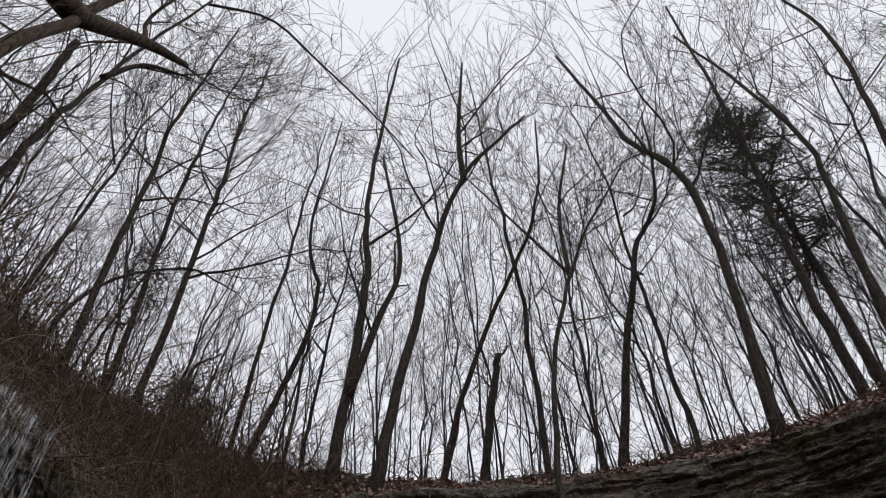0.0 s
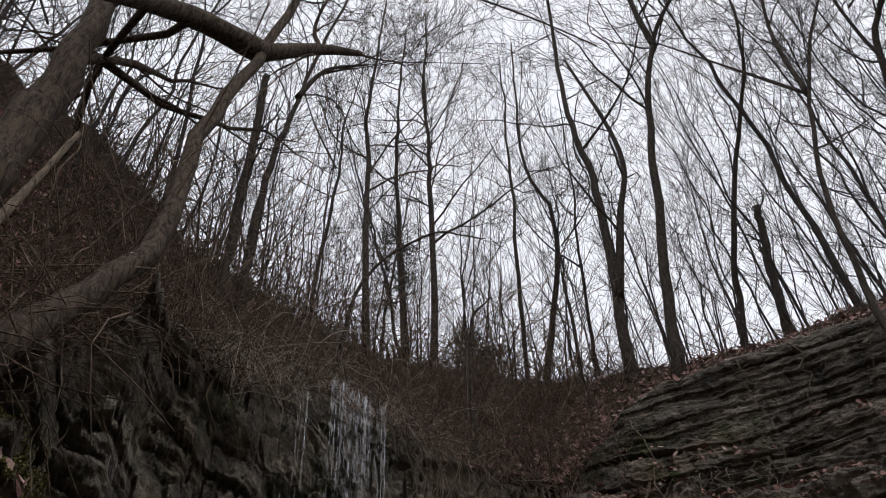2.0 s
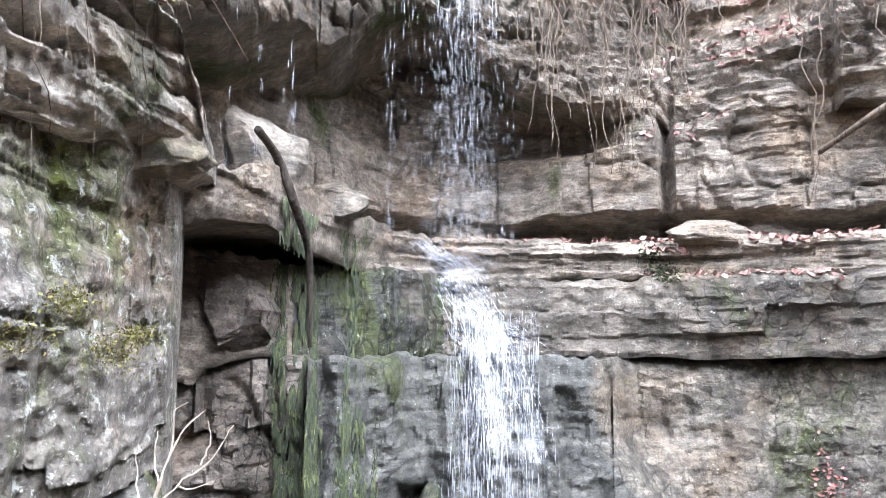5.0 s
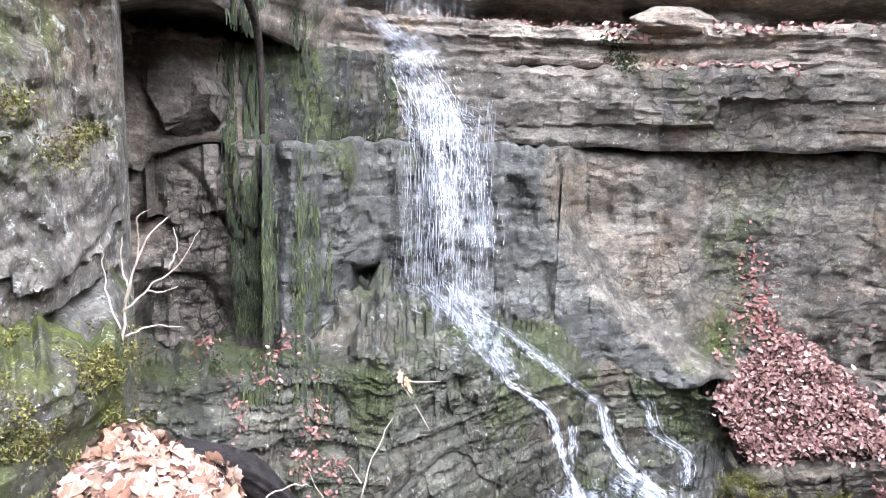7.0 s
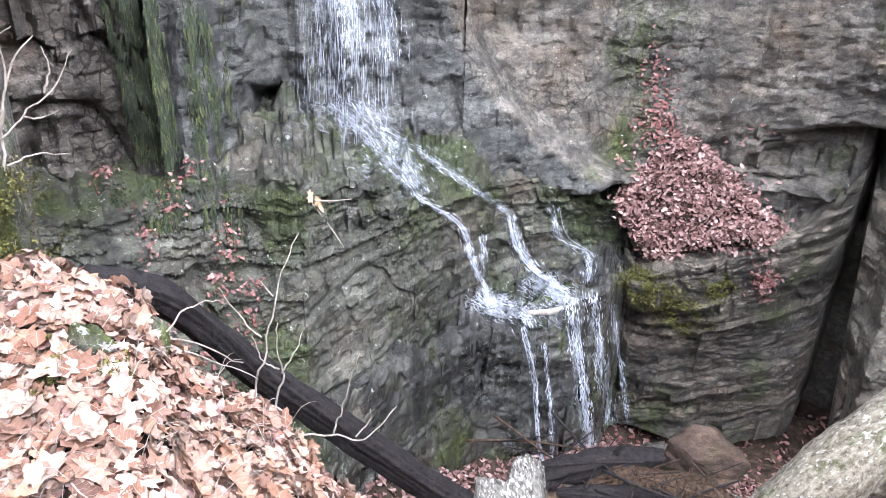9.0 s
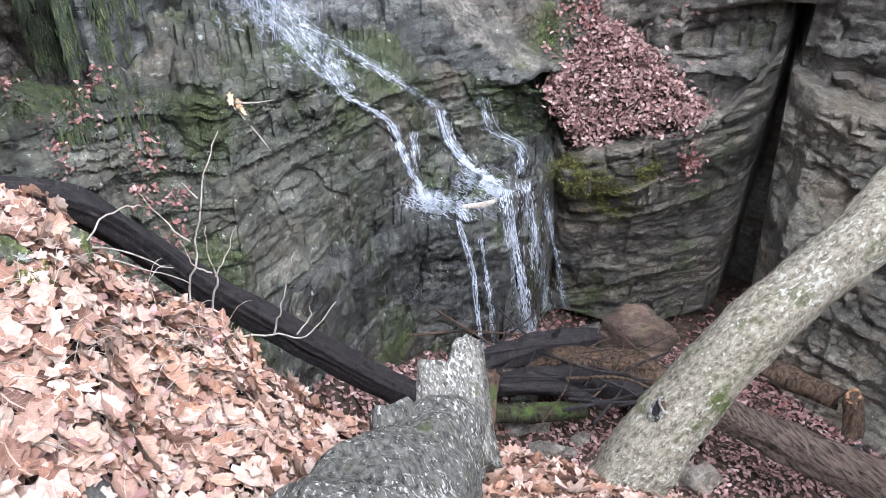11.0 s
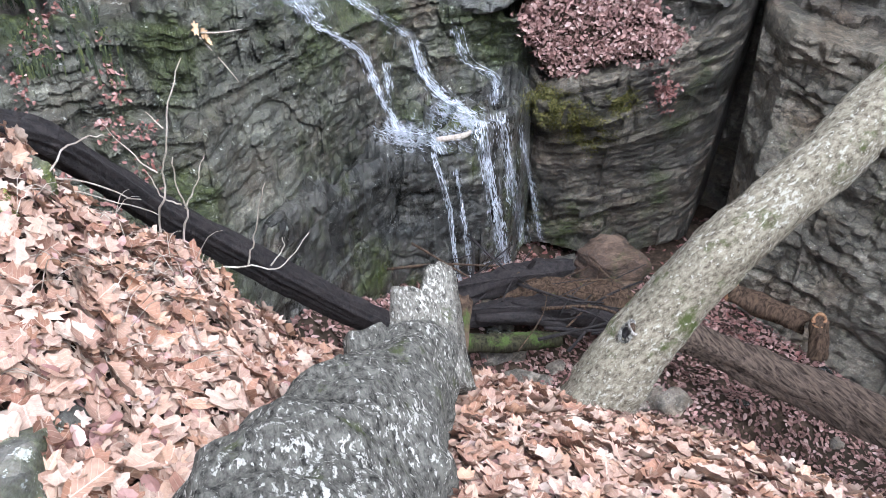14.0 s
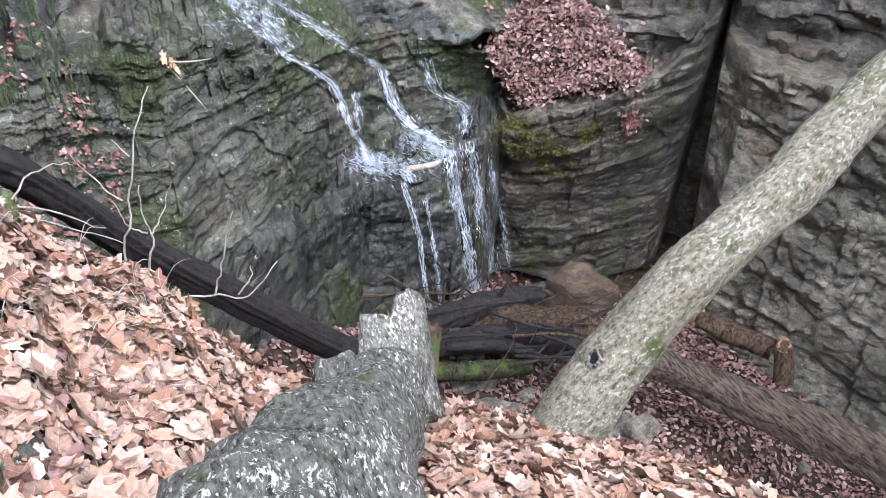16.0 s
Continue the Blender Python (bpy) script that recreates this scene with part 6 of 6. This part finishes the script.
def runnel(heap, rng, path, width, count, ra=0.012, lift=0.035):
    """Threads of white water over the rock along bearings and elevations."""
    line = smooth_line([(a, e, 0) for a, e in path], 18)
    for i in range(count):
        off = rng.normal(0, width, 2)
        t0, t1 = sorted(rng.random(2)) if rng.random() < 0.6 else (0.0, 1.0)
        if t1 - t0 < 0.15:
            t1 = min(1.0, t0 + 0.3)
        pts = []
        for t in np.linspace(t0, t1, 12):
            a, e, _ = line[min(17, int(t * 17))] + (line[min(17, int(t * 17) + 1)] - line[min(17, int(t * 17))]) * (t * 17 % 1)
            q = drape(a + off[0] + rng.normal(0, 0.05 + 0.12 * width), e + 0.2 * off[1], lift + rng.uniform(0, 0.05))
            if q is not None:
                pts.append(q)
        if len(pts) > 3:
            steps = np.linalg.norm(np.diff(pts, axis=0), axis=1)
            if steps.max() < 0.35:
                heap.twig(pts, np.linspace(1, 0.4, len(pts)) * rng.uniform(0.4, 1.3, len(pts)) * ra * rng.uniform(0.25, 0.9), 4)


def cascade(label, runs, seed):
    """White water over rock: a torn skin, a few threads, and flecks of foam thrown about them."""
    rng = np.random.default_rng(seed)
    c = thing("cascade", label, "waterfall")
    for path, width, count, ra in runs:
        heap = Heap()
        for k in range(2):
            heap.add(*sheet(rng, [(a + 0.3 * width * rng.normal(), e) for a, e in path], [width * 0.8, width * 1.4, width * 1.5, width * 1.8], lift=0.03 + 0.03 * k))
        stream = tagged(heap.done("stream", WATER, c), kind="stuff")
        across = 1 - np.abs(np.linspace(-1, 1, 9)) ** 1.6
        shade = np.tile(np.repeat(across[None], 26, 0).ravel(), 2)
        stream.data.attributes.new("cover", "FLOAT", "POINT").data.foreach_set("value", shade.astype(np.float32))
        threads = Heap()
        runnel(threads, rng, path, width, int(0.12 * count), 0.6 * ra)
        line = smooth_line([(a, e, 0) for a, e in path], 60)
        for i in range(int(3.2 * count)):
            k = rng.integers(0, 58)
            a, e = line[k][:2] + rng.normal(0, 1, 2) * [width * 1.15, 0.12]
            way = line[k + 2][:2] - line[k][:2]
            way = way / np.linalg.norm(way) * rng.uniform(0.15, 0.55) + rng.normal(0, 0.03, 2)
            up = 0.015 + 0.05 * rng.random()
            q = [drape(a + way[0] * g, e + way[1] * g, up) for g in (0, 0.4, 1)]
            if all(p is not None for p in q) and np.linalg.norm(q[0] - q[2]) < 0.25:
                threads.twig(q, np.array([0.3, 1, 0.35]) * rng.uniform(0.002, 0.0065), 4)
        if threads.lines:
            tagged(threads.done("foam_line", THREAD, c), kind="stuff")


def veil(label, heads, z_top, z_bot, count, seed):
    """Water falling clear of the wall in broken vertical strands."""
    rng = np.random.default_rng(seed)
    heap = Heap()
    for i in range(count):
        a0, wide = heads[rng.integers(0, len(heads))]
        z = z_top + (z_bot - z_top) * rng.random() ** 1.1
        az = a0 + rng.normal(0, wide) * (0.7 + 1.5 * (z_top - z) / (z_top - z_bot))
        w = wall_at(a0, -0.6)
        if w is None:
            continue
        near = wall_at(az, z, 4.0) or w
        if near < 6.9:
            continue
        p = polar(az, min(w - 0.12 - 0.35 * (z_top - z) / (z_top - z_bot) * rng.uniform(0.3, 1), near - rng.uniform(0.04, 0.12)), z)
        ln, ra = rng.uniform(0.03, 0.22), rng.uniform(0.0009, 0.0034)
        heap.twig([p, p - [0, 0, ln * 0.5], p - [0, 0, ln]], [ra * 0.3, ra, ra * 0.4], 4)
    tagged(heap.done("water_veil", DROP), label, "waterfall", "", "stuff")


def sheet(rng, path, wide, across=9, along=26, lift=0.05):
    """A thin skin of sliding water over the rock; wide: half widths in degrees along it."""
    line = smooth_line([(a, e, 0) for a, e in path], along)
    half = np.interp(np.linspace(0, 1, along), np.linspace(0, 1, len(wide)), wide)
    rows, last = [], None
    for i in range(along):
        row = []
        for j in range(across):
            u = 2 * j / (across - 1) - 1
            q = drape(line[i][0] + u * half[i] + 0.12 * half[i] * rng.normal(), line[i][1] + 0.05 * rng.normal(), lift * (1 - 0.6 * abs(u)) + 0.015 * rng.random())
            row.append(q if q is not None else (last if last is not None else np.zeros(3)))
            last = row[-1]
        rows.append(row)
    v = np.array(rows).reshape(-1, 3)
    f = grid_faces(along, across)
    e = np.linalg.norm(v[f] - v[np.roll(f, 1, 1)], axis=2).max(1)
    return v, f[e < 0.9]


def foam(label, spots, seed):
    """Broken white water: short threads and beads where the water hits the rock."""
    rng = np.random.default_rng(seed)
    heap = Heap()
    for az, el, wa, we, count in spots:
        for i in range(count):
            a, e = az + rng.normal(0, wa), el + rng.normal(0, we)
            q = [drape(a + k * rng.normal(0.1, 0.12), e - 0.14 * k, 0.02 + 0.05 * rng.random()) for k in range(4)]
            if all(p is not None for p in q) and np.linalg.norm(q[0] - q[3]) < 0.5:
                heap.twig(q, np.array([0.3, 1, 0.8, 0.2]) * rng.uniform(0.0015, 0.0055), 4)
    tagged(heap.done("white_water", DROP), label, "white water", "", "stuff")


foam("broken white water and spray on the rocks", [(2.0, 5.2, 1.3, 0.7, 200), (4.5, -0.5, 1.6, 0.7, 160), (3.5, -13.8, 2.6, 0.9, 130), (8, -17, 2.0, 1.0, 80), (16.5, -28, 0.9, 0.45, 180), (20.5, -26.5, 1.0, 0.5, 180), (22.3, -27.2, 0.8, 0.4, 120), (26.8, -38, 1.2, 0.6, 120), (22.2, -40, 0.6, 0.4, 40), (18.5, -28.6, 1.8, 0.6, 220)], 84)
cascade("white water sliding over the slab and down the wall", [([(-1.2, 7.0), (1.2, 4.8), (3.2, 1.5), (5.0, -2.5)], 1.0, 130, 0.012), ([(0.5, 4), (2.2, 0.5), (4.0, -4), (4.6, -9)], 0.8, 60, 0.008),
        ([(3, 2), (5.5, -1.5), (7.0, -6), (7.6, -10)], 0.6, 40, 0.008), ([(3, -13), (6, -16), (9.5, -19.6)], 0.5, 26, 0.008), ([(5.5, -13), (8, -16.5), (10.5, -20)], 0.7, 26, 0.008), ([(7, -15), (12, -18), (17.4, -21.3)], 0.4, 26, 0.006)], 81)
veil("fine broken strands of water falling down the wall", [(1.4, 0.3), (2.4, 0.3), (3.0, 0.4), (3.4, 0.5), (3.7, 0.7), (4.0, 0.5), (4.2, 0.9), (4.6, 0.5), (5.0, 0.4), (5.6, 0.4), (6.6, 0.4), (7.6, 0.3), (3.9, 1.2), (4.3, 1.6)], 0.2, -2.3, 2100, 86)
cascade("white runnels stepping down the mossy shelf", [([(9.7, -20.1), (13.4, -22.3), (14.6, -25), (16.4, -28.2)], 0.2, 90, 0.016), ([(17.6, -21.4), (18.6, -24), (20.5, -25.8), (22.5, -26.8)], 0.28, 100, 0.018),
        ([(20.9, -20.4), (21.8, -22.8), (24.2, -24), (24.6, -26)], 0.25, 34, 0.012), ([(15.2, -23), (15.6, -25.5)], 0.2, 14, 0.009), ([(16.4, -28.2), (19, -28.6), (20.2, -30)], 0.25, 14, 0.010)], 82)
cascade("white strands of the last drop to the ravine floor", [([(23.4, -27.4), (24.2, -31), (25.6, -35.5), (26.6, -38.3)], 0.32, 130, 0.015), ([(25, -26.6), (26.2, -31), (27.6, -35), (28.8, -38)], 0.32, 120, 0.014), ([(26.8, -27.5), (28.2, -32), (29.6, -36)], 0.15, 50, 0.010),
        ([(19.4, -30), (20.8, -34), (21.6, -38), (22.3, -40.4)], 0.12, 60, 0.013), ([(21.3, -31), (22.4, -35.5), (23.2, -39.6)], 0.10, 40, 0.009)], 83)


# ---- moss, roots, tangle ----
def hanging_moss():
    rng = np.random.default_rng(91)
    curtain = Heap()
    for i in range(34000):
        az = rng.choice([-11.4, -10.4, -9.6, -6.6, -5.4], p=[0.3, 0.28, 0.2, 0.12, 0.1]) + rng.normal(0, 0.5)
        z = rng.uniform(-2.3, 0.95)
        if vnoise(np.array(az * 1.6), np.array(z * 0.5), np.array(0.0), 9) < rng.uniform(-0.3, 0.35) or vnoise(np.array(az * 4.0), np.array(z * 5.0), np.array(3.0), 19) < -0.2:
            continue
        w = wall_at(az, z)
        if w is None or w < 5.5:
            continue
        p = polar(az, w - rng.uniform(0.0, 0.07), z)
        ln = rng.uniform(0.03, 0.12)
        s = polar(az + 90, rng.uniform(0.003, 0.009), 0)
        e = p + [rng.normal(0, 0.01), rng.normal(0, 0.01) - 0.01, -ln]
        curtain.add([p - s, p + s, e + 0.4 * s, e - 0.4 * s], [[0, 1, 2, 3]])
    tagged(curtain.done("hanging_moss", MOSS), "dark green moss hanging in wet strands", "moss", "", "stuff")
    spots = [(-25.5, 27.5, 1.8), (-23, 25.5, 1.6), (-27, 30, 1.4), (-21.5, 24, 1.0), (-29, -2, 2.0), (-23, -3, 1.6), (-26, 0.5, 1.4), (-21.5, -1.5, 1.0), (-24, -18, 3.0), (-21, -22, 3.0), (-26, -22, 3.6), (-23, -27, 2.6), (-20.5, -17, 2.0), (-28, -16, 2.4), (16.5, 5.5, 1.0), (17.5, 4.2, 0.9), (30, -26.5, 1.7), (28.6, -25.5, 1.2), (32.5, -27.5, 1.4), (35, -25, 0.9), (-14, -19, 1.2)]
    for bright, name, label in ((True, "moss_cushion", "yellow-green moss cushions on the near rock"), (False, "moss_film", "dull green moss film on the wet rock")):
        tufts = Heap()
        for a0, e0, wide in spots:
            near = a0 < -18 or a0 > 25
            if near != bright:
                continue
            for i in range(3000 if e0 < -15 and near else 2600 if e0 > 20 else 800):
                q = drape(a0 + rng.normal(0, 0.6 * wide), e0 + rng.normal(0, 0.45 * wide), 0.0)
                if q is None or vnoise(np.array(q[0] * 6), np.array(q[1] * 6), np.array(q[2] * 6), 14) < -0.25:
                    continue
                d = rng.normal(0, 1, 3) + np.array([0, -0.8, 0.3])
                d *= rng.uniform(0.006, 0.018) * (np.linalg.norm(q) / 5 + 0.4) / np.linalg.norm(d)
                s = np.cross(d, rng.normal(0, 1, 3))
                s *= 0.3 * np.linalg.norm(d) / (np.linalg.norm(s) + 1e-9)
                tufts.add([q - s, q + s, q + d + 0.3 * s, q + d - 0.3 * s], [[0, 1, 2, 3]])
        tagged(tufts.done(name, MOSS_BRIGHT if bright else MOSS), label, "moss", "", "stuff")


hanging_moss()


def hanging_roots():
    """Roots that hang over the rim, against the rock."""
    rng = np.random.default_rng(95)
    for i in range(88):
        az = rng.choice([rng.uniform(6, 20), rng.uniform(20, 36), rng.uniform(-34, -20), rng.uniform(36, 60)], p=[0.42, 0.28, 0.16, 0.14])
        r, z = float(np.interp(az, RIM_AZ, RIM_R)), float(np.interp(az, RIM_AZ, RIM_Z))
        if az < -18:
            z, r = float(np.interp(az, [-34, -20], [1.6, 1.9])), float(np.interp(az, [-34, -20], [2.7, 3.6]))
        elif az > 20 and rng.random() < 0.75:
            z, r = 4.2, 9.4
        down = rng.uniform(0.6, 2.8) * (0.45 if az < -18 else 1)
        pts, a = [polar(az, r + 0.3, z + 0.05)], az
        for k in range(12):
            a += rng.normal(0, 0.35 if az > 0 else 0.5)
            zz = z - down * k / 11
            w = wall_at(a, zz, 1.0)
            rr = min(r - 0.02, (w or r) - 0.05)
            r = rr if az > 0 else r
            pts.append(polar(a, rr, zz))
        root = solid("hanging_root", *tube(smooth_line(pts, 20), np.linspace(1, 0.35, 20) * rng.uniform(0.005, 0.014) * (0.35 if az < -18 else 1), 5), ROOT)
        tagged(root, "thin pale root hanging down the rock face", "root", "roots over the rim")


hanging_roots()


def tangle(name, label, count, az_span, out_span, length, seed, mat, droop=0.6, ra=0.006):
    """Dead stems and grass lying down the slope."""
    rng = np.random.default_rng(seed)
    heap = Heap()
    azs = rng.uniform(*az_span, count)
    outs = np.interp(azs, RIM_AZ, RIM_R) + out_span[0] + (out_span[1] - out_span[0]) * rng.random(count) ** 1.3
    feet = polar(azs, outs, ground_high(azs, outs))
    for az, p in zip(azs, feet):
        a = radians(az + 180 + rng.normal(0, 70))
        way = np.array([math.sin(a), math.cos(a), 0])
        ln = rng.uniform(*length) * rng.uniform(0.5, 1.2)
        kink = rng.normal(0, 0.22, (3, 3)) * ln
        fall = droop * rng.uniform(-0.3, 1.3)
        pts = [p - [0, 0, 0.05], p + 0.3 * ln * (way * 0.7 + [0, 0, 0.6]) + kink[0], p + ln * (way * 0.7 + [0, 0, 0.5 - fall]) + kink[1], p + ln * (way + [0, 0, 0.35 - 1.5 * fall]) + kink[1] + kink[2]]
        heap.twig(smooth_line(pts, 8), np.linspace(1, 0.35, 8) * ra * rng.uniform(0.4, 1.9), 3)
    tagged(heap.done(name, mat), label, "undergrowth", "", "stuff")


tangle("bank_tangle", "tangled dead stems and roots on the steep bank", 5600, (-52, 2), (-0.1, 4.5), (0.2, 0.85), 96, STEM)
tangle("rim_grass", "pale drooping dead grass along the rim", 900, (-13, 13), (-0.15, 1.2), (0.3, 0.9), 97, TWIG_PALE, 0.75, 0.004)
tangle("rim_roots", "dark roots and vines trailing down the rim", 1500, (3, 22), (-0.1, 2.5), (0.4, 1.4), 98, STEM, 0.8)
tangle("bank_brush", "upright dead brush and saplings on the steep bank", 1500, (-27, 26), (0.8, 6.0), (0.5, 2.4), 100, STEM, -0.35, 0.008)
tangle("slope_brush", "thin dead brush on the slope", 900, (20, 80), (0, 3.5), (0.2, 0.7), 99, STEM, 0.1)


def twig_plant(label, lines, ra=0.0055):
    plant = thing("dry_sapling", label, "sapling")
    for k, pts in enumerate(lines):
        n = 18
        line = smooth_line(pts, n)
        bend = 0.022 * np.linalg.norm(line[-1] - line[0])
        line[2:-1] += bend * np.column_stack([vnoise(np.arange(n) * 0.55 + 9 * k, np.zeros(n), np.zeros(n), 3 + q) for q in range(3)])[2:-1]
        solid("stem" if k == 0 else "twig", *tube(line, np.linspace(1, 0.4, n) * ra * (1 if k == 0 else 0.75), 6), TWIG_PALE, plant)


twig_plant("thin pale leafless sapling beside the black log", [[(-0.26, 2.71, -2.0), (-0.18, 2.75, -1.67), (-0.1, 2.77, -1.39), (0.0, 2.83, -1.17)], [(-0.18, 2.75, -1.6), (-0.26, 2.76, -1.5), (-0.33, 2.76, -1.36)], [(-0.12, 2.77, -1.42), (-0.17, 2.77, -1.34)]])
twig_plant("forked pale dry twig beside the black log", [[(-0.18, 2.77, -2.08), (-0.11, 2.77, -1.81), (-0.12, 2.77, -1.7), (-0.11, 2.77, -1.55)], [(-0.11, 2.77, -1.8), (-0.05, 2.77, -1.7), (0.01, 2.78, -1.57)], [(-0.12, 2.77, -1.78), (-0.19, 2.77, -1.72), (-0.22, 2.77, -1.6)]])
twig_plant("single pale dry twig beside the black log", [[(0.1, 2.88, -2.25), (0.16, 2.88, -2.05), (0.24, 2.87, -1.8)]], 0.005)
twig_plant("pale fallen twig with upturned tips", [[(-0.17, 2.67, -2.08), (0.07, 2.73, -2.12), (0.25, 2.77, -2.2), (0.4, 2.81, -2.07)], [(0.2, 2.76, -2.18), (0.27, 2.77, -2.1), (0.27, 2.77, -2.04)]])
twig_plant("pale bare shrub rooted in the mossy rock", [[(-1.05, 2.86, -0.88), (-1.03, 2.9, -0.66), (-0.98, 2.95, -0.5), (-0.90, 3.0, -0.40)], [(-1.04, 2.88, -0.72), (-1.0, 2.93, -0.55), (-1.0, 2.93, -0.42), (-0.95, 2.95, -0.36)],
            [(-1.04, 2.88, -0.75), (-0.97, 2.93, -0.68), (-0.88, 3.0, -0.6), (-0.79, 3.05, -0.46)], [(-0.97, 2.93, -0.68), (-0.93, 2.98, -0.7), (-0.87, 3.0, -0.68)], [(-0.9, 2.99, -0.61), (-0.87, 3.0, -0.52), (-0.88, 3.0, -0.44)],
            [(-1.05, 2.86, -0.82), (-1.1, 2.88, -0.68), (-1.12, 2.9, -0.52)], [(-1.03, 2.9, -0.66), (-1.06, 2.92, -0.56), (-1.05, 2.92, -0.47)], [(-1.04, 2.87, -0.85), (-0.95, 2.92, -0.82), (-0.84, 2.96, -0.84)]], 0.0065)
twig_plant("tangle of pale stems on the leaf bank", [[(-0.75, 2.3, -1.4), (-0.5, 2.45, -1.38), (-0.25, 2.6, -1.62)], [(-0.7, 2.3, -1.4), (-0.45, 2.5, -1.5), (-0.2, 2.62, -1.72)], [(-0.6, 2.2, -1.38), (-0.4, 2.5, -1.3), (-0.3, 2.62, -1.35)]], 0.006)
rough_log("vine_stem", "thick brown vine hanging over the wet ledge", [(-1.2, 4.83, 1.3), (-1.17, 5.3, 1.22), (-1.07, 5.5, 0.9), (-1.04, 6.0, 0.55), (-1.05, 6.2, -0.18)], [0.03, 0.035, 0.035, 0.03, 0.02], BARK, 43, 8, 0.1, 26, "vine")

# small things on the wet shelf
rough_log("broken_twig", "pale broken twig with a curled yellow leaf", [drape(1.3, -20.3, 0.03), drape(2.8, -20.4, 0.04), drape(4.4, -20.3, 0.03)], [0.008, 0.007, 0.004], TWIG_PALE, 45, 6, 0.1, 10, "twig")
rough_log("broken_twig", "thin pale twig hanging down the wet shelf", [drape(1.2, -20.6, 0.03), drape(2.6, -22.5, 0.03), drape(3.6, -24.0, 0.03)], [0.007, 0.006, 0.003], TWIG_PALE, 46, 6, 0.1, 10, "twig")
def curled_leaf(az, el, size, seed):
    rng = np.random.default_rng(seed)
    v, f = leaf_shape(rng, size)
    v[:, 2] += 9.0 * v[:, 0] ** 2
    q = drape(az, el, 0.05)
    turn = np.array(pose(0, 0, 0, 62, 14, 20 * seed).to_3x3())
    ob = solid("curled_leaf", v @ turn.T + q, f, LEAF_TAN)
    tagged(ob, "curled tan leaf caught on the wet mossy shelf", "leaf", "curled leaves on the shelf")


LEAF_TAN = leaf_material("curled_tan_leaf", [(0.0, (0.44, 0.29, 0.16)), (1.0, (0.50, 0.35, 0.21))], True)
for az, el, size, seed in ((1.0, -20.0, 0.085, 1), (1.4, -20.4, 0.07, 2), (1.6, -20.9, 0.075, 3)):
    curled_leaf(az, el, size, seed)
scatter("patch_leaves", "small patch of red leaves on the rock corner", 150, lambda rng, n: (lambda q: (q, np.tile([-0.4, -0.5, 0.75], (len(q), 1))))(np.array([p for p in (drape(38.1 + rng.normal(0, 0.45), -24.0 + rng.normal(0, 0.5), 0.01) for _ in range(n)) if p is not None])), (0.035, 0.06), LEAF_RED, 13, 0.5, 0.03, False)
scatter("tongue_leaves", "dull red leaves trailing up the flared rock", 260, lambda rng, n: (lambda q: (q, np.tile([-0.4, -0.5, 0.75], (len(q), 1))))(np.array([p for p in (drape(27.4 + 1.5 * t + rng.normal(0, 0.7), -8.0 - 7.5 * t + rng.normal(0, 0.6), 0.01) for t in rng.random(n) ** 0.6) if p is not None])), (0.035, 0.06), LEAF_RED, 14, 0.5, 0.03, False)


def bank_moss():
    """Moss cushions and dead grass along the edge of the leaf bank."""
    rng = np.random.default_rng(111)
    for k in range(8):
        az, r = rng.uniform(-24, -12), rng.uniform(1.9, 2.5)
        wide = rng.uniform(0.03, 0.065)
        clump = Heap()
        for i in range(700):
            d = rng.normal(0, 1, 3)
            d[2] = abs(d[2])
            d /= np.linalg.norm(d)
            a1, r1 = az + math.degrees(d[0] * wide / r), r + d[1] * wide
            foot = polar(a1, r1, float(ground_low(np.array([a1]), np.array([r1]))[0]) + 0.02 + 0.7 * wide * d[2])
            e = (d + rng.normal(0, 0.5, 3)) * rng.uniform(0.004, 0.009)
            s = np.cross(e, rng.normal(0, 1, 3)) * 0.3
            clump.add([foot - s, foot + s, foot + e + 0.3 * s, foot + e - 0.3 * s], [[0, 1, 2, 3]])
        tagged(clump.done("moss_clump", MOSS_BRIGHT), "yellow-green moss cushion at the edge of the leaves", "moss", "moss on the bank", "")
    grass = Heap()
    for i in range(260):
        az, r = rng.uniform(-24, -2), rng.uniform(1.5, 2.55)
        p = np.array(polar(az, r, float(ground_low(np.array([az]), np.array([r]))[0])))
        w = rng.normal(0, 1, 3) * [1, 1, 0.4] + [0.3, 0, 0.5]
        w *= rng.uniform(0.06, 0.22) / np.linalg.norm(w)
        grass.twig(smooth_line([p, p + 0.6 * w + [0, 0, 0.03], p + w - [0, 0, 0.02]], 5), np.linspace(0.0022, 0.0008, 5), 3)
    tagged(grass.done("dead_grass", TWIG_PALE), "thin dead grass and stalks among the leaves", "grass", "", "stuff")


bank_moss()


def near_roots():
    """Long pale rootlets hanging in front of the crumbling overhang."""
    rng = np.random.default_rng(121)
    for i in range(7):
        az = rng.choice([-29.5, -27.5]) + rng.normal(0, 0.8)
        r, z0, z1 = float(np.interp(az, [-35, -30, -24], [2.2, 2.4, 2.85])), 1.55, rng.uniform(0.25, 0.95)
        a, pts = az, []
        for k in range(9):
            a += rng.normal(0, 0.28)
            pts.append(polar(a, r - 0.05 * math.sin(k * 0.5) - 0.03, z0 + (z1 - z0) * k / 8))
        root = solid("hanging_root", *tube(smooth_line(pts, 22), np.linspace(1, 0.3, 22) * rng.uniform(0.0012, 0.003), 5), ROOT_PALE)
        tagged(root, "long pale rootlet hanging in front of the overhang", "root", "roots over the rim")


ROOT_PALE = bark_material("pale_root_bark", (0.16, 0.125, 0.09), (0.42, 0.35, 0.27))
near_roots()
